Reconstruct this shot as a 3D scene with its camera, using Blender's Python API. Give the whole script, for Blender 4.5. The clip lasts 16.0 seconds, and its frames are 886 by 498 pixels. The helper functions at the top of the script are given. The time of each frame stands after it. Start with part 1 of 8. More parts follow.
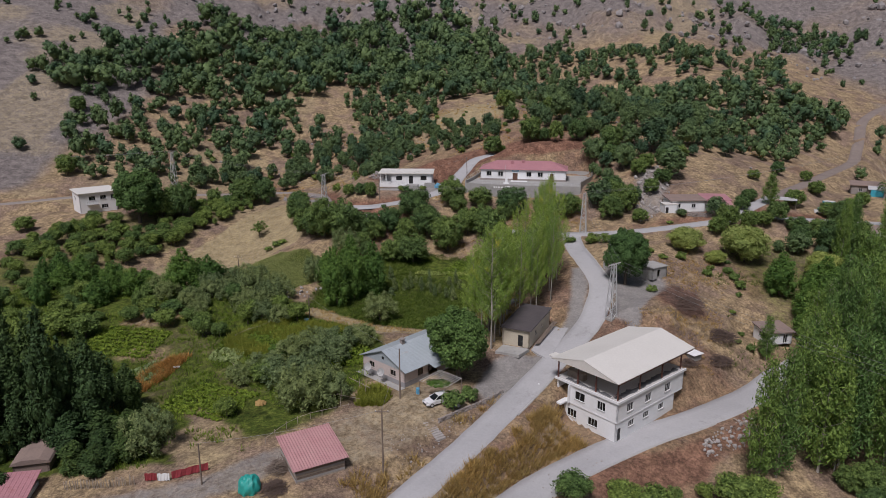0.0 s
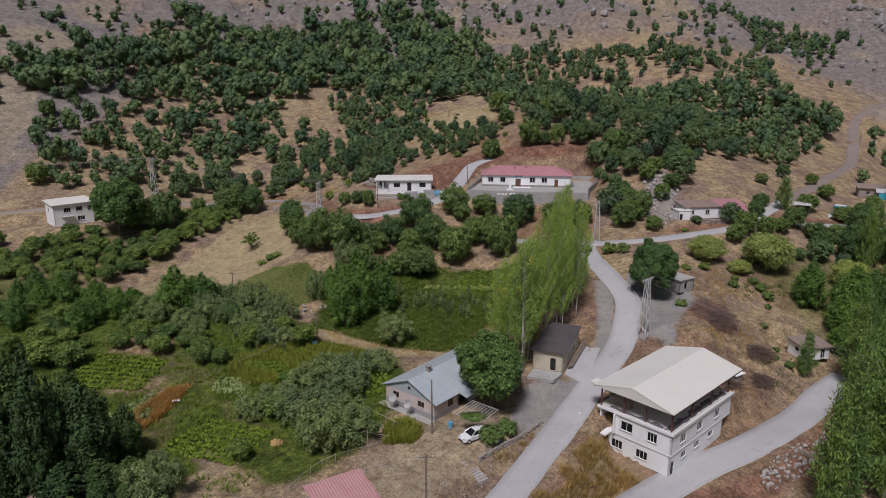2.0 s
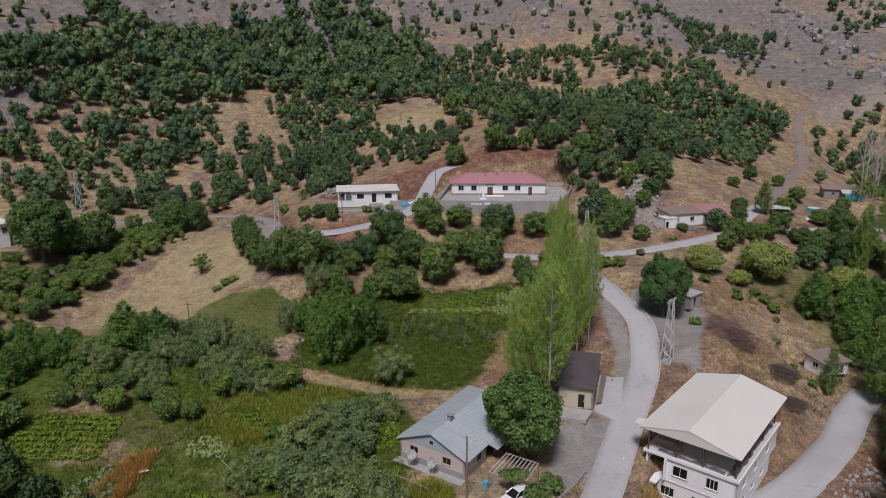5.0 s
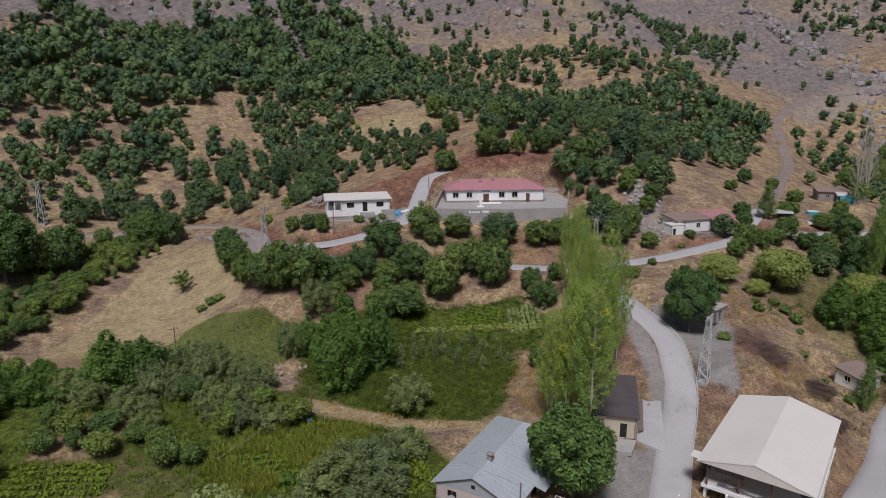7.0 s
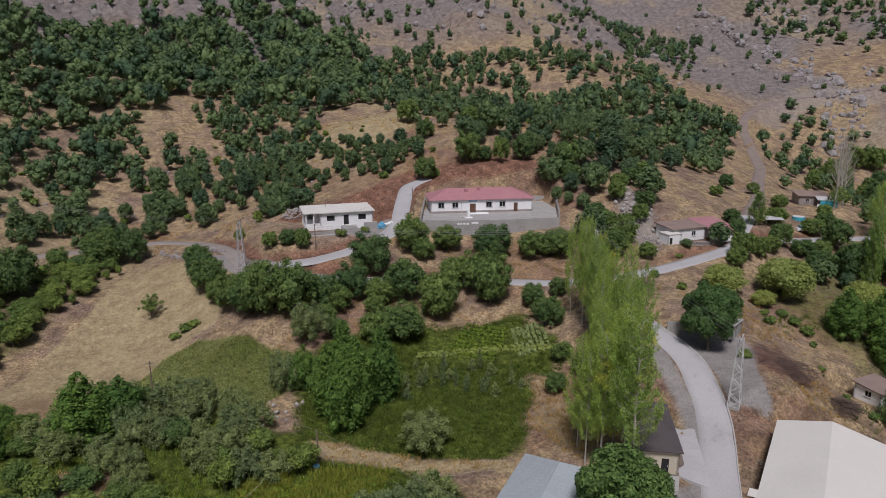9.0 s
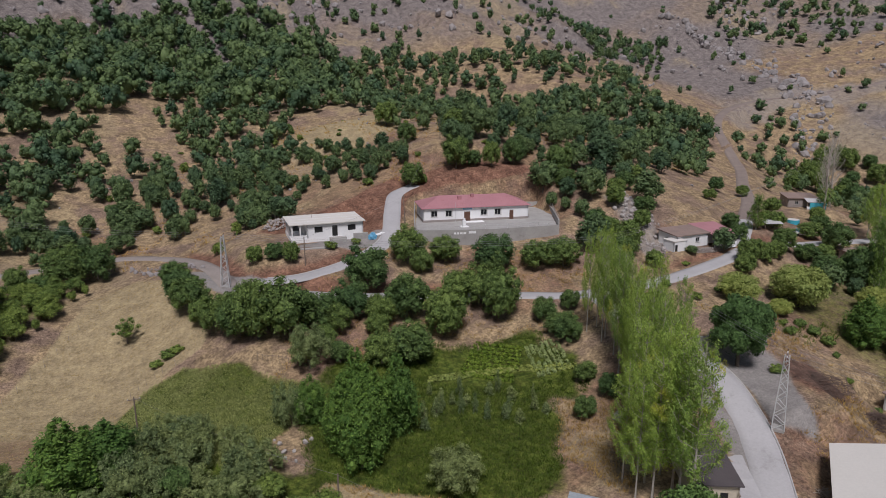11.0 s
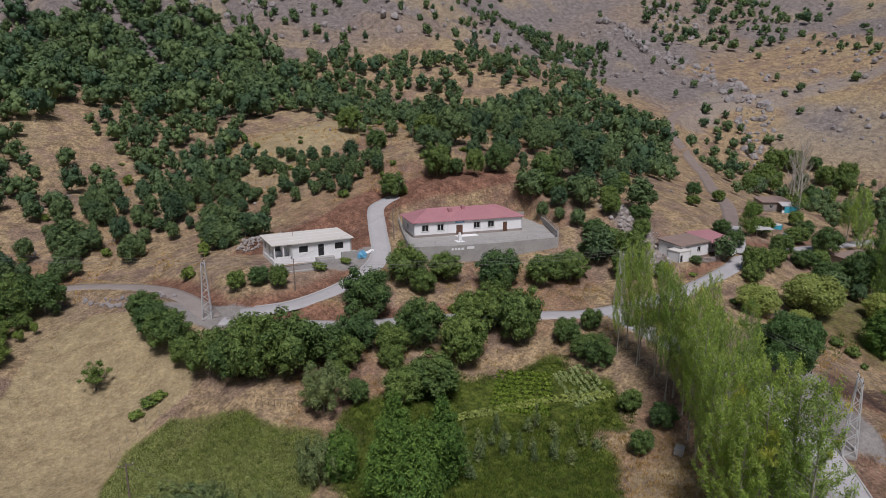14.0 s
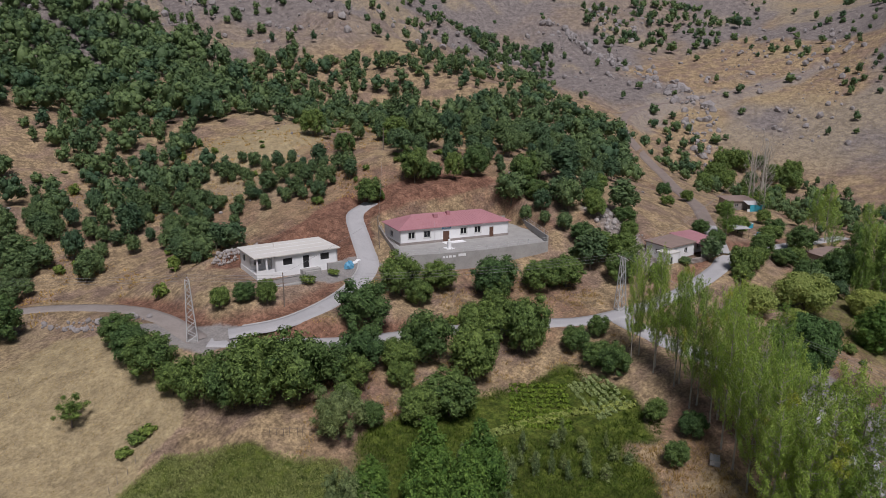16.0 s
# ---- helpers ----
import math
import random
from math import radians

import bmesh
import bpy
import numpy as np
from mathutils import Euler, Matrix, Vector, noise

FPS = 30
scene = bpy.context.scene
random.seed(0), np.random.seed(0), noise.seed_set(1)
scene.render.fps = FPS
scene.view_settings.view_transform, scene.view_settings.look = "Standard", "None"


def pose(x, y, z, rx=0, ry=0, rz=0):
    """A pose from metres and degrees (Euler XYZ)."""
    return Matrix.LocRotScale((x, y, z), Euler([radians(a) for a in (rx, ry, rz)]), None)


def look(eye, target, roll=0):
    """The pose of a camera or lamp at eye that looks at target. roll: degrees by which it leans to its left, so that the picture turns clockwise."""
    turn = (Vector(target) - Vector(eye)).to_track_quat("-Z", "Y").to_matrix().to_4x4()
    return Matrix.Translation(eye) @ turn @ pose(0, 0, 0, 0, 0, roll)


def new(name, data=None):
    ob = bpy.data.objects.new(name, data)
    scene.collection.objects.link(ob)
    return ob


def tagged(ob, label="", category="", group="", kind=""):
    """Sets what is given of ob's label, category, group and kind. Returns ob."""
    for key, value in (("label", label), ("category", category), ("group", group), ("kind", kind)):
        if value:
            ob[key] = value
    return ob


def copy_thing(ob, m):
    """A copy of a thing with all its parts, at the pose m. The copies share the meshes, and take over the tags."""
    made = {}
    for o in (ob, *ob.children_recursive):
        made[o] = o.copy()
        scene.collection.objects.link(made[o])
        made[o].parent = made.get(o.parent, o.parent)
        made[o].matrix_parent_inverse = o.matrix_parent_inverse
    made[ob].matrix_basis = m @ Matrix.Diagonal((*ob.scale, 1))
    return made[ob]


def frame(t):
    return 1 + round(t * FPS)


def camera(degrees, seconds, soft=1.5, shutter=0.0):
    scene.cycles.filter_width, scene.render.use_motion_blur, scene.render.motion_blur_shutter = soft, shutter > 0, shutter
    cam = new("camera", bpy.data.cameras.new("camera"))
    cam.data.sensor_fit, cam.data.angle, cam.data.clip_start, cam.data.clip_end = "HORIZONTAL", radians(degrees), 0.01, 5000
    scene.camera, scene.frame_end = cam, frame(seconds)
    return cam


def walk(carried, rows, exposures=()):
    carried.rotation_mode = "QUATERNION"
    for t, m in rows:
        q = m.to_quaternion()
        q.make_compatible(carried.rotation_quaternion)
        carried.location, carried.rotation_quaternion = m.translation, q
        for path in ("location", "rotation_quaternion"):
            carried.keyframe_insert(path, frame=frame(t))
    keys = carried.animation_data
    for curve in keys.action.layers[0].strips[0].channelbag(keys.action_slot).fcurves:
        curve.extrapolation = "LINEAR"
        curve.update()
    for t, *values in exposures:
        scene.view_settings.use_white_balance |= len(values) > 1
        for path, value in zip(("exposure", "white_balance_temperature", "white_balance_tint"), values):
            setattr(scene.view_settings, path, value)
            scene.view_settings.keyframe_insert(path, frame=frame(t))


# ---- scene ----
cam = camera(66.9, 16.0, 0.8)
METRES, EYE, TILT, LEAN, TURN = 105.0, 46.0, -14.5, 0.0, 0.0
ROWS = [
    (0.0, 0.0, 0.0, 0.0, 0.0, 0.0, -0.0),
    (0.5, -0.0222, 0.0221, 0.0051, -0.59, 0.02, 0.17),
    (1.0, -0.044, 0.0437, 0.0122, -0.96, 0.01, 0.29),
    (1.5, -0.065, 0.0656, 0.0201, -1.45, 0.0, 0.44),
    (2.0, -0.0852, 0.0886, 0.0274, -2.58, 0.0, 0.77),
    (2.5, -0.1056, 0.1118, 0.0347, -3.99, -0.02, 1.16),
    (3.0, -0.1255, 0.1351, 0.0417, -5.37, -0.05, 1.55),
    (3.5, -0.1447, 0.1583, 0.0485, -6.39, -0.09, 1.8),
    (4.0, -0.1638, 0.1822, 0.0559, -7.34, -0.13, 2.04),
    (6.5, -0.2538, 0.303, 0.0902, -12.02, -0.35, 3.25),
    (7.0, -0.2715, 0.3282, 0.0985, -12.77, -0.38, 3.44),
    (7.5, -0.2879, 0.352, 0.1069, -13.43, -0.41, 3.58),
    (8.0, -0.3046, 0.3781, 0.1153, -14.29, -0.44, 3.77),
    (8.5, -0.321, 0.4043, 0.1238, -15.79, -0.52, 4.15),
    (9.0, -0.3371, 0.4307, 0.1325, -17.25, -0.59, 4.5),
    (11.5, -0.4073, 0.5634, 0.1676, -22.14, -0.88, 5.7),
    (12.0, -0.4219, 0.5897, 0.1751, -23.27, -0.94, 5.96),
    (12.5, -0.437, 0.6162, 0.1824, -24.39, -1.02, 6.2),
    (13.0, -0.4524, 0.6419, 0.1897, -25.49, -1.11, 6.42),
    (13.5, -0.4688, 0.6673, 0.1968, -26.64, -1.21, 6.63),
    (14.0, -0.4859, 0.6927, 0.2031, -27.91, -1.31, 6.89),
    (14.5, -0.5036, 0.7173, 0.2091, -29.44, -1.45, 7.21),
    (15.0, -0.5212, 0.7422, 0.2151, -30.95, -1.61, 7.53),
    (15.5, -0.538, 0.7686, 0.2213, -32.39, -1.76, 7.85),
    (16.0, -0.5539, 0.7956, 0.2279, -33.82, -1.94, 8.17),
]
walk(cam, [(t, pose(0, 0, EYE, TILT, LEAN, TURN) @ pose(METRES * x, METRES * y, METRES * z, 90 + pitch, roll, yaw)) for t, x, y, z, yaw, pitch, roll in ROWS], ((0.0, -0.16, 6350, 15), (8.0, -0.16, 6380, 15), (16.0, -0.10, 6400, 14)))

# ---- sky and light: a bright, thinly overcast afternoon ----
world = bpy.data.worlds.new("sky")
scene.world = world
world.use_nodes = True
wn = world.node_tree.nodes
sky = wn.new("ShaderNodeTexSky")
sky.sky_type = "NISHITA"
sky.sun_disc = False
sky.sun_elevation = radians(58)
sky.sun_rotation = radians(201)
sky.air_density, sky.dust_density, sky.ozone_density = 1.2, 3.0, 1.0
world.node_tree.links.new(sky.outputs["Color"], wn["Background"].inputs["Color"])
wn["Background"].inputs["Strength"].default_value = 0.038
sun_data = bpy.data.lights.new("sun", "SUN")
sun_data.energy, sun_data.angle, sun_data.color = 3.0, radians(14), (1.0, 0.97, 0.955)
sun = new("sun", sun_data)
sun.matrix_world = look((0, 0, 300), Vector((0, 0, 300)) - Vector((math.sin(radians(201)) * math.cos(radians(58)), math.cos(radians(201)) * math.cos(radians(58)), math.sin(radians(58)))))

# ---- tools ----
def hash01(ix, iy, seed):
    h = (ix.astype(np.int64) * 374761393 + iy.astype(np.int64) * 668265263 + seed * 974634777) & 0x7FFFFFFF
    h = ((h ^ (h >> 13)) * 1274126177) & 0x7FFFFFFF
    return ((h ^ (h >> 16)) & 0xFFFF) / 65535.0


def vnoise(x, y, size, seed=0):
    """Smooth noise between 0 and 1, with cells of that size in metres."""
    x, y = np.asarray(x, float) / size, np.asarray(y, float) / size
    ix, iy = np.floor(x), np.floor(y)
    fx, fy = x - ix, y - iy
    fx, fy = fx * fx * (3 - 2 * fx), fy * fy * (3 - 2 * fy)
    a, b = hash01(ix, iy, seed), hash01(ix + 1, iy, seed)
    c, d = hash01(ix, iy + 1, seed), hash01(ix + 1, iy + 1, seed)
    return (a * (1 - fx) + b * fx) * (1 - fy) + (c * (1 - fx) + d * fx) * fy


def fbm(x, y, size, seed=0, octaves=3):
    total, gain, norm = 0.0, 1.0, 0.0
    for k in range(octaves):
        total = total + gain * vnoise(x, y, size / 2**k, seed + 17 * k)
        norm += gain
        gain *= 0.5
    return total / norm


def inside(poly, x, y):
    """Which points lie inside a polygon of the plan."""
    x, y = np.asarray(x, float), np.asarray(y, float)
    hit = np.zeros(x.shape, bool)
    for (x0, y0), (x1, y1) in zip(poly, poly[1:] + poly[:1]):
        if y0 == y1:
            continue
        hit ^= ((y0 > y) != (y1 > y)) & (x < (x1 - x0) * (y - y0) / (y1 - y0) + x0)
    return hit


def depth_in(poly, x, y):
    """Metres to the polygon's edge, positive inside."""
    x, y = np.asarray(x, float), np.asarray(y, float)
    best = np.full(x.shape, 1e9)
    for (x0, y0), (x1, y1) in zip(poly, poly[1:] + poly[:1]):
        dx, dy = x1 - x0, y1 - y0
        s = np.clip(((x - x0) * dx + (y - y0) * dy) / (dx * dx + dy * dy), 0, 1)
        best = np.minimum(best, np.hypot(x - x0 - s * dx, y - y0 - s * dy))
    return np.where(inside(poly, x, y), best, -best)


def soft(v, a, b):
    s = np.clip((v - a) / (b - a), 0, 1)
    return s * s * (3 - 2 * s)


def mesh_of(name, verts, faces, material=None, smooth=False):
    me = bpy.data.meshes.new(name)
    me.from_pydata(verts, [], faces)
    if material:
        me.materials.append(material)
    if smooth:
        me.polygons.foreach_set("use_smooth", np.ones(len(me.polygons), bool))
    me.update()
    return me


def arrays_mesh(name, verts, quads, material, smooth=False):
    """A mesh from numpy arrays: vertices (n, 3) and quads or triangles (m, k)."""
    me = bpy.data.meshes.new(name)
    verts, quads = np.asarray(verts, np.float32), np.asarray(quads, np.int32)
    k = quads.shape[1]
    me.vertices.add(len(verts))
    me.vertices.foreach_set("co", verts.ravel())
    me.loops.add(quads.size)
    me.loops.foreach_set("vertex_index", quads.ravel())
    me.polygons.add(len(quads))
    me.polygons.foreach_set("loop_start", np.arange(0, quads.size, k, dtype=np.int32))
    if smooth:
        me.polygons.foreach_set("use_smooth", np.ones(len(quads), bool))
    me.materials.append(material)
    me.update(calc_edges=True)
    return me


def part(name, bm, material, parent, label=""):
    me = bpy.data.meshes.new(name)
    bm.normal_update()
    bm.to_mesh(me)
    bm.free()
    me.materials.append(material)
    ob = new(name, me)
    ob.parent = parent
    return tagged(ob, label)


def thing(name, m, label, category, group="", kind=""):
    ob = new(name)
    ob.matrix_world = m
    ob.empty_display_size = 0.3
    return tagged(ob, label, category, group, kind)


def solid(name, bm, material, m, label, category, group="", kind=""):
    ob = part(name, bm, material, None)
    ob.matrix_world = m
    return tagged(ob, label, category, group, kind)


def box(bm, x0, y0, z0, x1, y1, z1, m=None, bevel=0.0):
    r = bmesh.ops.create_cube(bm, size=1.0, matrix=Matrix.Translation(((x0 + x1) / 2, (y0 + y1) / 2, (z0 + z1) / 2)) @ Matrix.Diagonal((abs(x1 - x0), abs(y1 - y0), abs(z1 - z0), 1)))
    vs = r["verts"]
    if bevel:
        es = list({e for v in vs for e in v.link_edges})
        out = bmesh.ops.bevel(bm, geom=es, offset=bevel, segments=2, affect="EDGES", profile=0.6)
        vs = list({v for f in out["faces"] for v in f.verts} | {v for v in vs if v.is_valid})
    if m is not None:
        bmesh.ops.transform(bm, matrix=m, verts=vs)
    return bm


def rod(bm, a, b, r, r2=None, sides=6):
    a, b = Vector(a), Vector(b)
    d = b - a
    m = Matrix.Translation((a + b) / 2) @ d.to_track_quat("Z", "Y").to_matrix().to_4x4()
    bmesh.ops.create_cone(bm, cap_ends=True, segments=sides, radius1=r, radius2=r if r2 is None else r2, depth=d.length, matrix=m)
    return bm


def prism(bm, outline, z0, z1, m=None):
    """An outline in x, y raised from z0 to z1."""
    lo = [bm.verts.new((x, y, z0)) for x, y in outline]
    hi = [bm.verts.new((x, y, z1)) for x, y in outline]
    n = len(outline)
    bm.faces.new(lo[::-1])
    bm.faces.new(hi)
    for i in range(n):
        bm.faces.new((lo[i], lo[(i + 1) % n], hi[(i + 1) % n], hi[i]))
    if m is not None:
        bmesh.ops.transform(bm, matrix=m, verts=lo + hi)
    return bm


def slab_of(bm, corners, thick):
    """A sloping panel: its upper corners in order, and its thickness downwards."""
    hi = [bm.verts.new(c) for c in corners]
    lo = [bm.verts.new(Vector(c) - Vector((0, 0, thick))) for c in corners]
    n = len(hi)
    bm.faces.new(hi)
    bm.faces.new(lo[::-1])
    for i in range(n):
        bm.faces.new((hi[i], lo[i], lo[(i + 1) % n], hi[(i + 1) % n]))
    return bm


def jitter(bm, amount, rng):
    for v in bm.verts:
        v.co += Vector((rng.uniform(-1, 1), rng.uniform(-1, 1), rng.uniform(-1, 1))) * amount
    return bm


def stone(bm, at, size, rng, flat=0.7):
    r = bmesh.ops.create_icosphere(bm, subdivisions=1, radius=0.5)
    s = Matrix.Translation(at) @ Euler((rng.uniform(0, 6), rng.uniform(0, 6), rng.uniform(0, 6))).to_matrix().to_4x4()
    for v in r["verts"]:
        v.co = Vector((v.co.x * size * rng.uniform(0.75, 1.2), v.co.y * size * rng.uniform(0.7, 1.1), v.co.z * size * flat * rng.uniform(0.7, 1.2)))
    bmesh.ops.transform(bm, matrix=s, verts=r["verts"])
    return bm


# ---- materials ----
def nodes_of(name):
    mat = bpy.data.materials.new(name)
    mat.use_nodes = True
    nt = mat.node_tree
    return mat, nt, nt.nodes["Principled BSDF"]


def put(nt, kind, inputs=None, operation=None):
    n = nt.nodes.new(kind)
    if operation:
        n.operation = operation
    for key, value in (inputs or {}).items():
        if isinstance(value, bpy.types.NodeSocket):
            nt.links.new(value, n.inputs[key])
        else:
            n.inputs[key].default_value = value
    return n


def blend(nt, fac, a, b, mode="MIX"):
    n = nt.nodes.new("ShaderNodeMix")
    n.data_type, n.blend_type = "RGBA", mode
    for socket, value in ((n.inputs[0], fac), (n.inputs[6], a), (n.inputs[7], b)):
        if isinstance(value, bpy.types.NodeSocket):
            nt.links.new(value, socket)
        else:
            socket.default_value = (*value, 1) if isinstance(value, tuple) else value
    return n.outputs[2]


def ramp(nt, value, lo, hi):
    n = nt.nodes.new("ShaderNodeMapRange")
    n.interpolation_type = "SMOOTHSTEP"
    nt.links.new(value, n.inputs[0])
    n.inputs[1].default_value, n.inputs[2].default_value = lo, hi
    return n.outputs[0]


def grain(nt, scale, detail=4, rough=0.6, coord=None):
    n = put(nt, "ShaderNodeTexNoise", {"Scale": scale, "Detail": detail, "Roughness": rough})
    c = coord or put(nt, "ShaderNodeTexCoord").outputs["Object"]
    nt.links.new(c, n.inputs["Vector"])
    return n.outputs[0]


def surface(name, color, second, scale=0.6, fine=8.0, rough=0.8, bump=0.3, metal=0.0, stain=None, world_space=False, grainy=0.35):
    """A weathered surface: two colours mixed by a broad noise, a fine grain, and stains of a third colour."""
    mat, nt, bsdf = nodes_of(name)
    coord = put(nt, "ShaderNodeNewGeometry").outputs["Position"] if world_space else put(nt, "ShaderNodeTexCoord").outputs["Object"]
    broad, small = grain(nt, scale, 5, 0.65, coord), grain(nt, fine, 3, 0.7, coord)
    col = blend(nt, ramp(nt, broad, 0.35, 0.68), color, second)
    col = blend(nt, grainy, col, blend(nt, ramp(nt, small, 0.2, 0.8), tuple(c * 0.55 for c in color), tuple(min(1, c * 1.3) for c in second)))
    if stain:
        col = blend(nt, ramp(nt, grain(nt, scale * 2.3, 6, 0.75, coord), 0.56, 0.72), col, stain)
    nt.links.new(col, bsdf.inputs["Base Color"])
    bsdf.inputs["Roughness"].default_value, bsdf.inputs["Metallic"].default_value = rough, metal
    if bump:
        b = put(nt, "ShaderNodeBump", {"Strength": bump, "Distance": 0.03, "Height": small})
        nt.links.new(b.outputs[0], bsdf.inputs["Normal"])
    return mat


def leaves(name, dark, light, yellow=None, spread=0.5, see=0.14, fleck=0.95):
    """Foliage: colour varies leaf by leaf and tree by tree."""
    mat, nt, bsdf = nodes_of(name)
    isle = put(nt, "ShaderNodeNewGeometry").outputs["Random Per Island"]
    tree = put(nt, "ShaderNodeObjectInfo").outputs["Random"]
    pos = put(nt, "ShaderNodeNewGeometry").outputs["Position"]
    broad = grain(nt, 0.12, 2, 0.5, pos)
    clump = grain(nt, 0.9, 3, 0.6, pos)
    col = blend(nt, isle, dark, light)
    col = blend(nt, ramp(nt, clump, 0.3, 0.75), col, blend(nt, 0.5, col, light))
    own = put(nt, "ShaderNodeAttribute")
    own.attribute_name = "tint"
    n = put(nt, "ShaderNodeMath", {0: tree, 1: own.outputs["Fac"]}, operation="ADD")
    n = put(nt, "ShaderNodeMath", {0: n.outputs[0]}, operation="FRACT")
    n = put(nt, "ShaderNodeMath", {0: n.outputs[0], 1: broad}, operation="ADD")
    tint = blend(nt, ramp(nt, n.outputs[0], 0.3, 1.3), (0.62, 0.76, 0.80), (1.38, 1.28, 0.95))
    col = blend(nt, spread, col, tint, "MULTIPLY")
    if yellow:
        col = blend(nt, ramp(nt, grain(nt, 0.22, 2, 0.5, pos), 0.6, 0.78), col, yellow)
    # flecks vary the leaf tone and also paint dark gaps between leaf clumps
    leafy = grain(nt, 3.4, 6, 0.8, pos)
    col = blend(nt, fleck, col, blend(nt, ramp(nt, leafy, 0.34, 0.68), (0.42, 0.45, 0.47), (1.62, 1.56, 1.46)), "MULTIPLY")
    relief = put(nt, "ShaderNodeBump", {"Strength": 0.5, "Distance": 0.3, "Height": leafy})
    nt.links.new(relief.outputs[0], bsdf.inputs["Normal"])
    nt.links.new(col, bsdf.inputs["Base Color"])
    bsdf.inputs["Roughness"].default_value = 0.6
    bsdf.inputs["Specular IOR Level"].default_value = 0.25
    trans = put(nt, "ShaderNodeBsdfTranslucent", {"Color": col})
    mix = put(nt, "ShaderNodeMixShader", {0: see, 1: bsdf.outputs[0], 2: trans.outputs[0]})
    nt.links.new(mix.outputs[0], nt.nodes["Material Output"].inputs["Surface"])
    return mat


def plain(name, color, rough=0.6, metal=0.0):
    mat, nt, bsdf = nodes_of(name)
    col = blend(nt, ramp(nt, grain(nt, 5.0, 4), 0.25, 0.8), tuple(c * 0.86 for c in color), color)
    nt.links.new(col, bsdf.inputs["Base Color"])
    bsdf.inputs["Roughness"].default_value, bsdf.inputs["Metallic"].default_value = rough, metal
    return mat


WHITE = surface("white_render", (0.84, 0.845, 0.86), (0.79, 0.795, 0.815), 0.5, 6, 0.85, 0.1, grainy=0.14)
ROOF_WHITE = surface("white_sheet_roof", (0.70, 0.675, 0.64), (0.66, 0.635, 0.60), 0.15, 3, 0.6, 0.03, grainy=0.1)
CONCRETE = surface("old_concrete", (0.42, 0.41, 0.40), (0.33, 0.32, 0.31), 0.4, 5, 0.9, 0.3, stain=(0.25, 0.24, 0.23))
SCREED = surface("terrace_screed", (0.60, 0.58, 0.57), (0.52, 0.50, 0.49), 0.5, 5, 0.9, 0.2)
BITUMEN = surface("dark_bitumen_stain", (0.10, 0.10, 0.11), (0.15, 0.15, 0.16), 0.9, 6, 0.8, 0.2)
ROAD = surface("road_concrete", (0.45, 0.442, 0.455), (0.39, 0.382, 0.395), 0.12, 3, 0.9, 0.15, stain=(0.33, 0.32, 0.325), world_space=True, grainy=0.2)
DIRT_ROAD = surface("gravel_road", (0.330, 0.290, 0.270), (0.265, 0.230, 0.212), 0.25, 2.5, 0.95, 0.5, stain=(0.23, 0.19, 0.17), world_space=True)
TRACK_EARTH = surface("dusty_track_earth", (0.275, 0.225, 0.200), (0.215, 0.172, 0.155), 0.25, 2.5, 0.95, 0.5, stain=(0.30, 0.235, 0.18), world_space=True)
KERB = surface("kerb_concrete", (0.50, 0.49, 0.49), (0.40, 0.39, 0.39), 0.6, 5, 0.9, 0.3)
GLASS = plain("window_glass", (0.015, 0.017, 0.02), 0.12)
FRAME = plain("white_plastic_frame", (0.72, 0.72, 0.72), 0.4)
BROWN = surface("brown_painted_door", (0.10, 0.045, 0.03), (0.14, 0.07, 0.045), 1.5, 10, 0.6, 0.2)
BLACK = plain("black_opening_fill", (0.02, 0.02, 0.022), 0.6)
STEEL_RED = surface("rust_red_steel", (0.16, 0.06, 0.045), (0.11, 0.05, 0.04), 2, 12, 0.6, 0.2)
PINK_ROOF = surface("faded_red_sheet_roof", (0.46, 0.225, 0.250), (0.41, 0.195, 0.222), 0.3, 4, 0.55, 0.1, stain=(0.36, 0.15, 0.16))
PINK_OLD = surface("weathered_pink_sheet", (0.52, 0.29, 0.29), (0.45, 0.225, 0.235), 0.5, 4, 0.6, 0.15, stain=(0.44, 0.30, 0.27))
BLUE_ROOF = surface("blue_grey_sheet_roof", (0.43, 0.475, 0.515), (0.38, 0.425, 0.465), 0.3, 4, 0.45, 0.08, stain=(0.33, 0.36, 0.39))
DARK_ROOF = surface("dark_felt_roof", (0.10, 0.085, 0.09), (0.075, 0.065, 0.07), 0.4, 5, 0.9, 0.3)
EARTH_ROOF = surface("packed_earth_roof", (0.30, 0.22, 0.19), (0.24, 0.18, 0.16), 0.4, 4, 0.95, 0.4)
CREAM = surface("cream_render", (0.60, 0.54, 0.43), (0.53, 0.47, 0.38), 0.4, 6, 0.9, 0.15)
PINKISH = surface("pale_pink_plaster", (0.62, 0.53, 0.50), (0.54, 0.46, 0.44), 0.5, 6, 0.9, 0.2)
GREYBASE = surface("grey_plinth_render", (0.34, 0.33, 0.34), (0.28, 0.27, 0.28), 0.6, 6, 0.9, 0.3)
STONEWORK = surface("rough_stone", (0.36, 0.32, 0.30), (0.26, 0.23, 0.22), 0.9, 6, 0.95, 0.6)
RUBBLE = surface("pale_rubble_stone", (0.46, 0.430, 0.415), (0.33, 0.300, 0.290), 1.1, 7, 0.95, 0.5)
ROCK = surface("grey_rock", (0.36, 0.335, 0.335), (0.26, 0.240, 0.240), 0.35, 4, 0.95, 0.7, world_space=True)
WOOD = surface("weathered_wood", (0.25, 0.20, 0.16), (0.17, 0.13, 0.11), 1.5, 14, 0.9, 0.4)
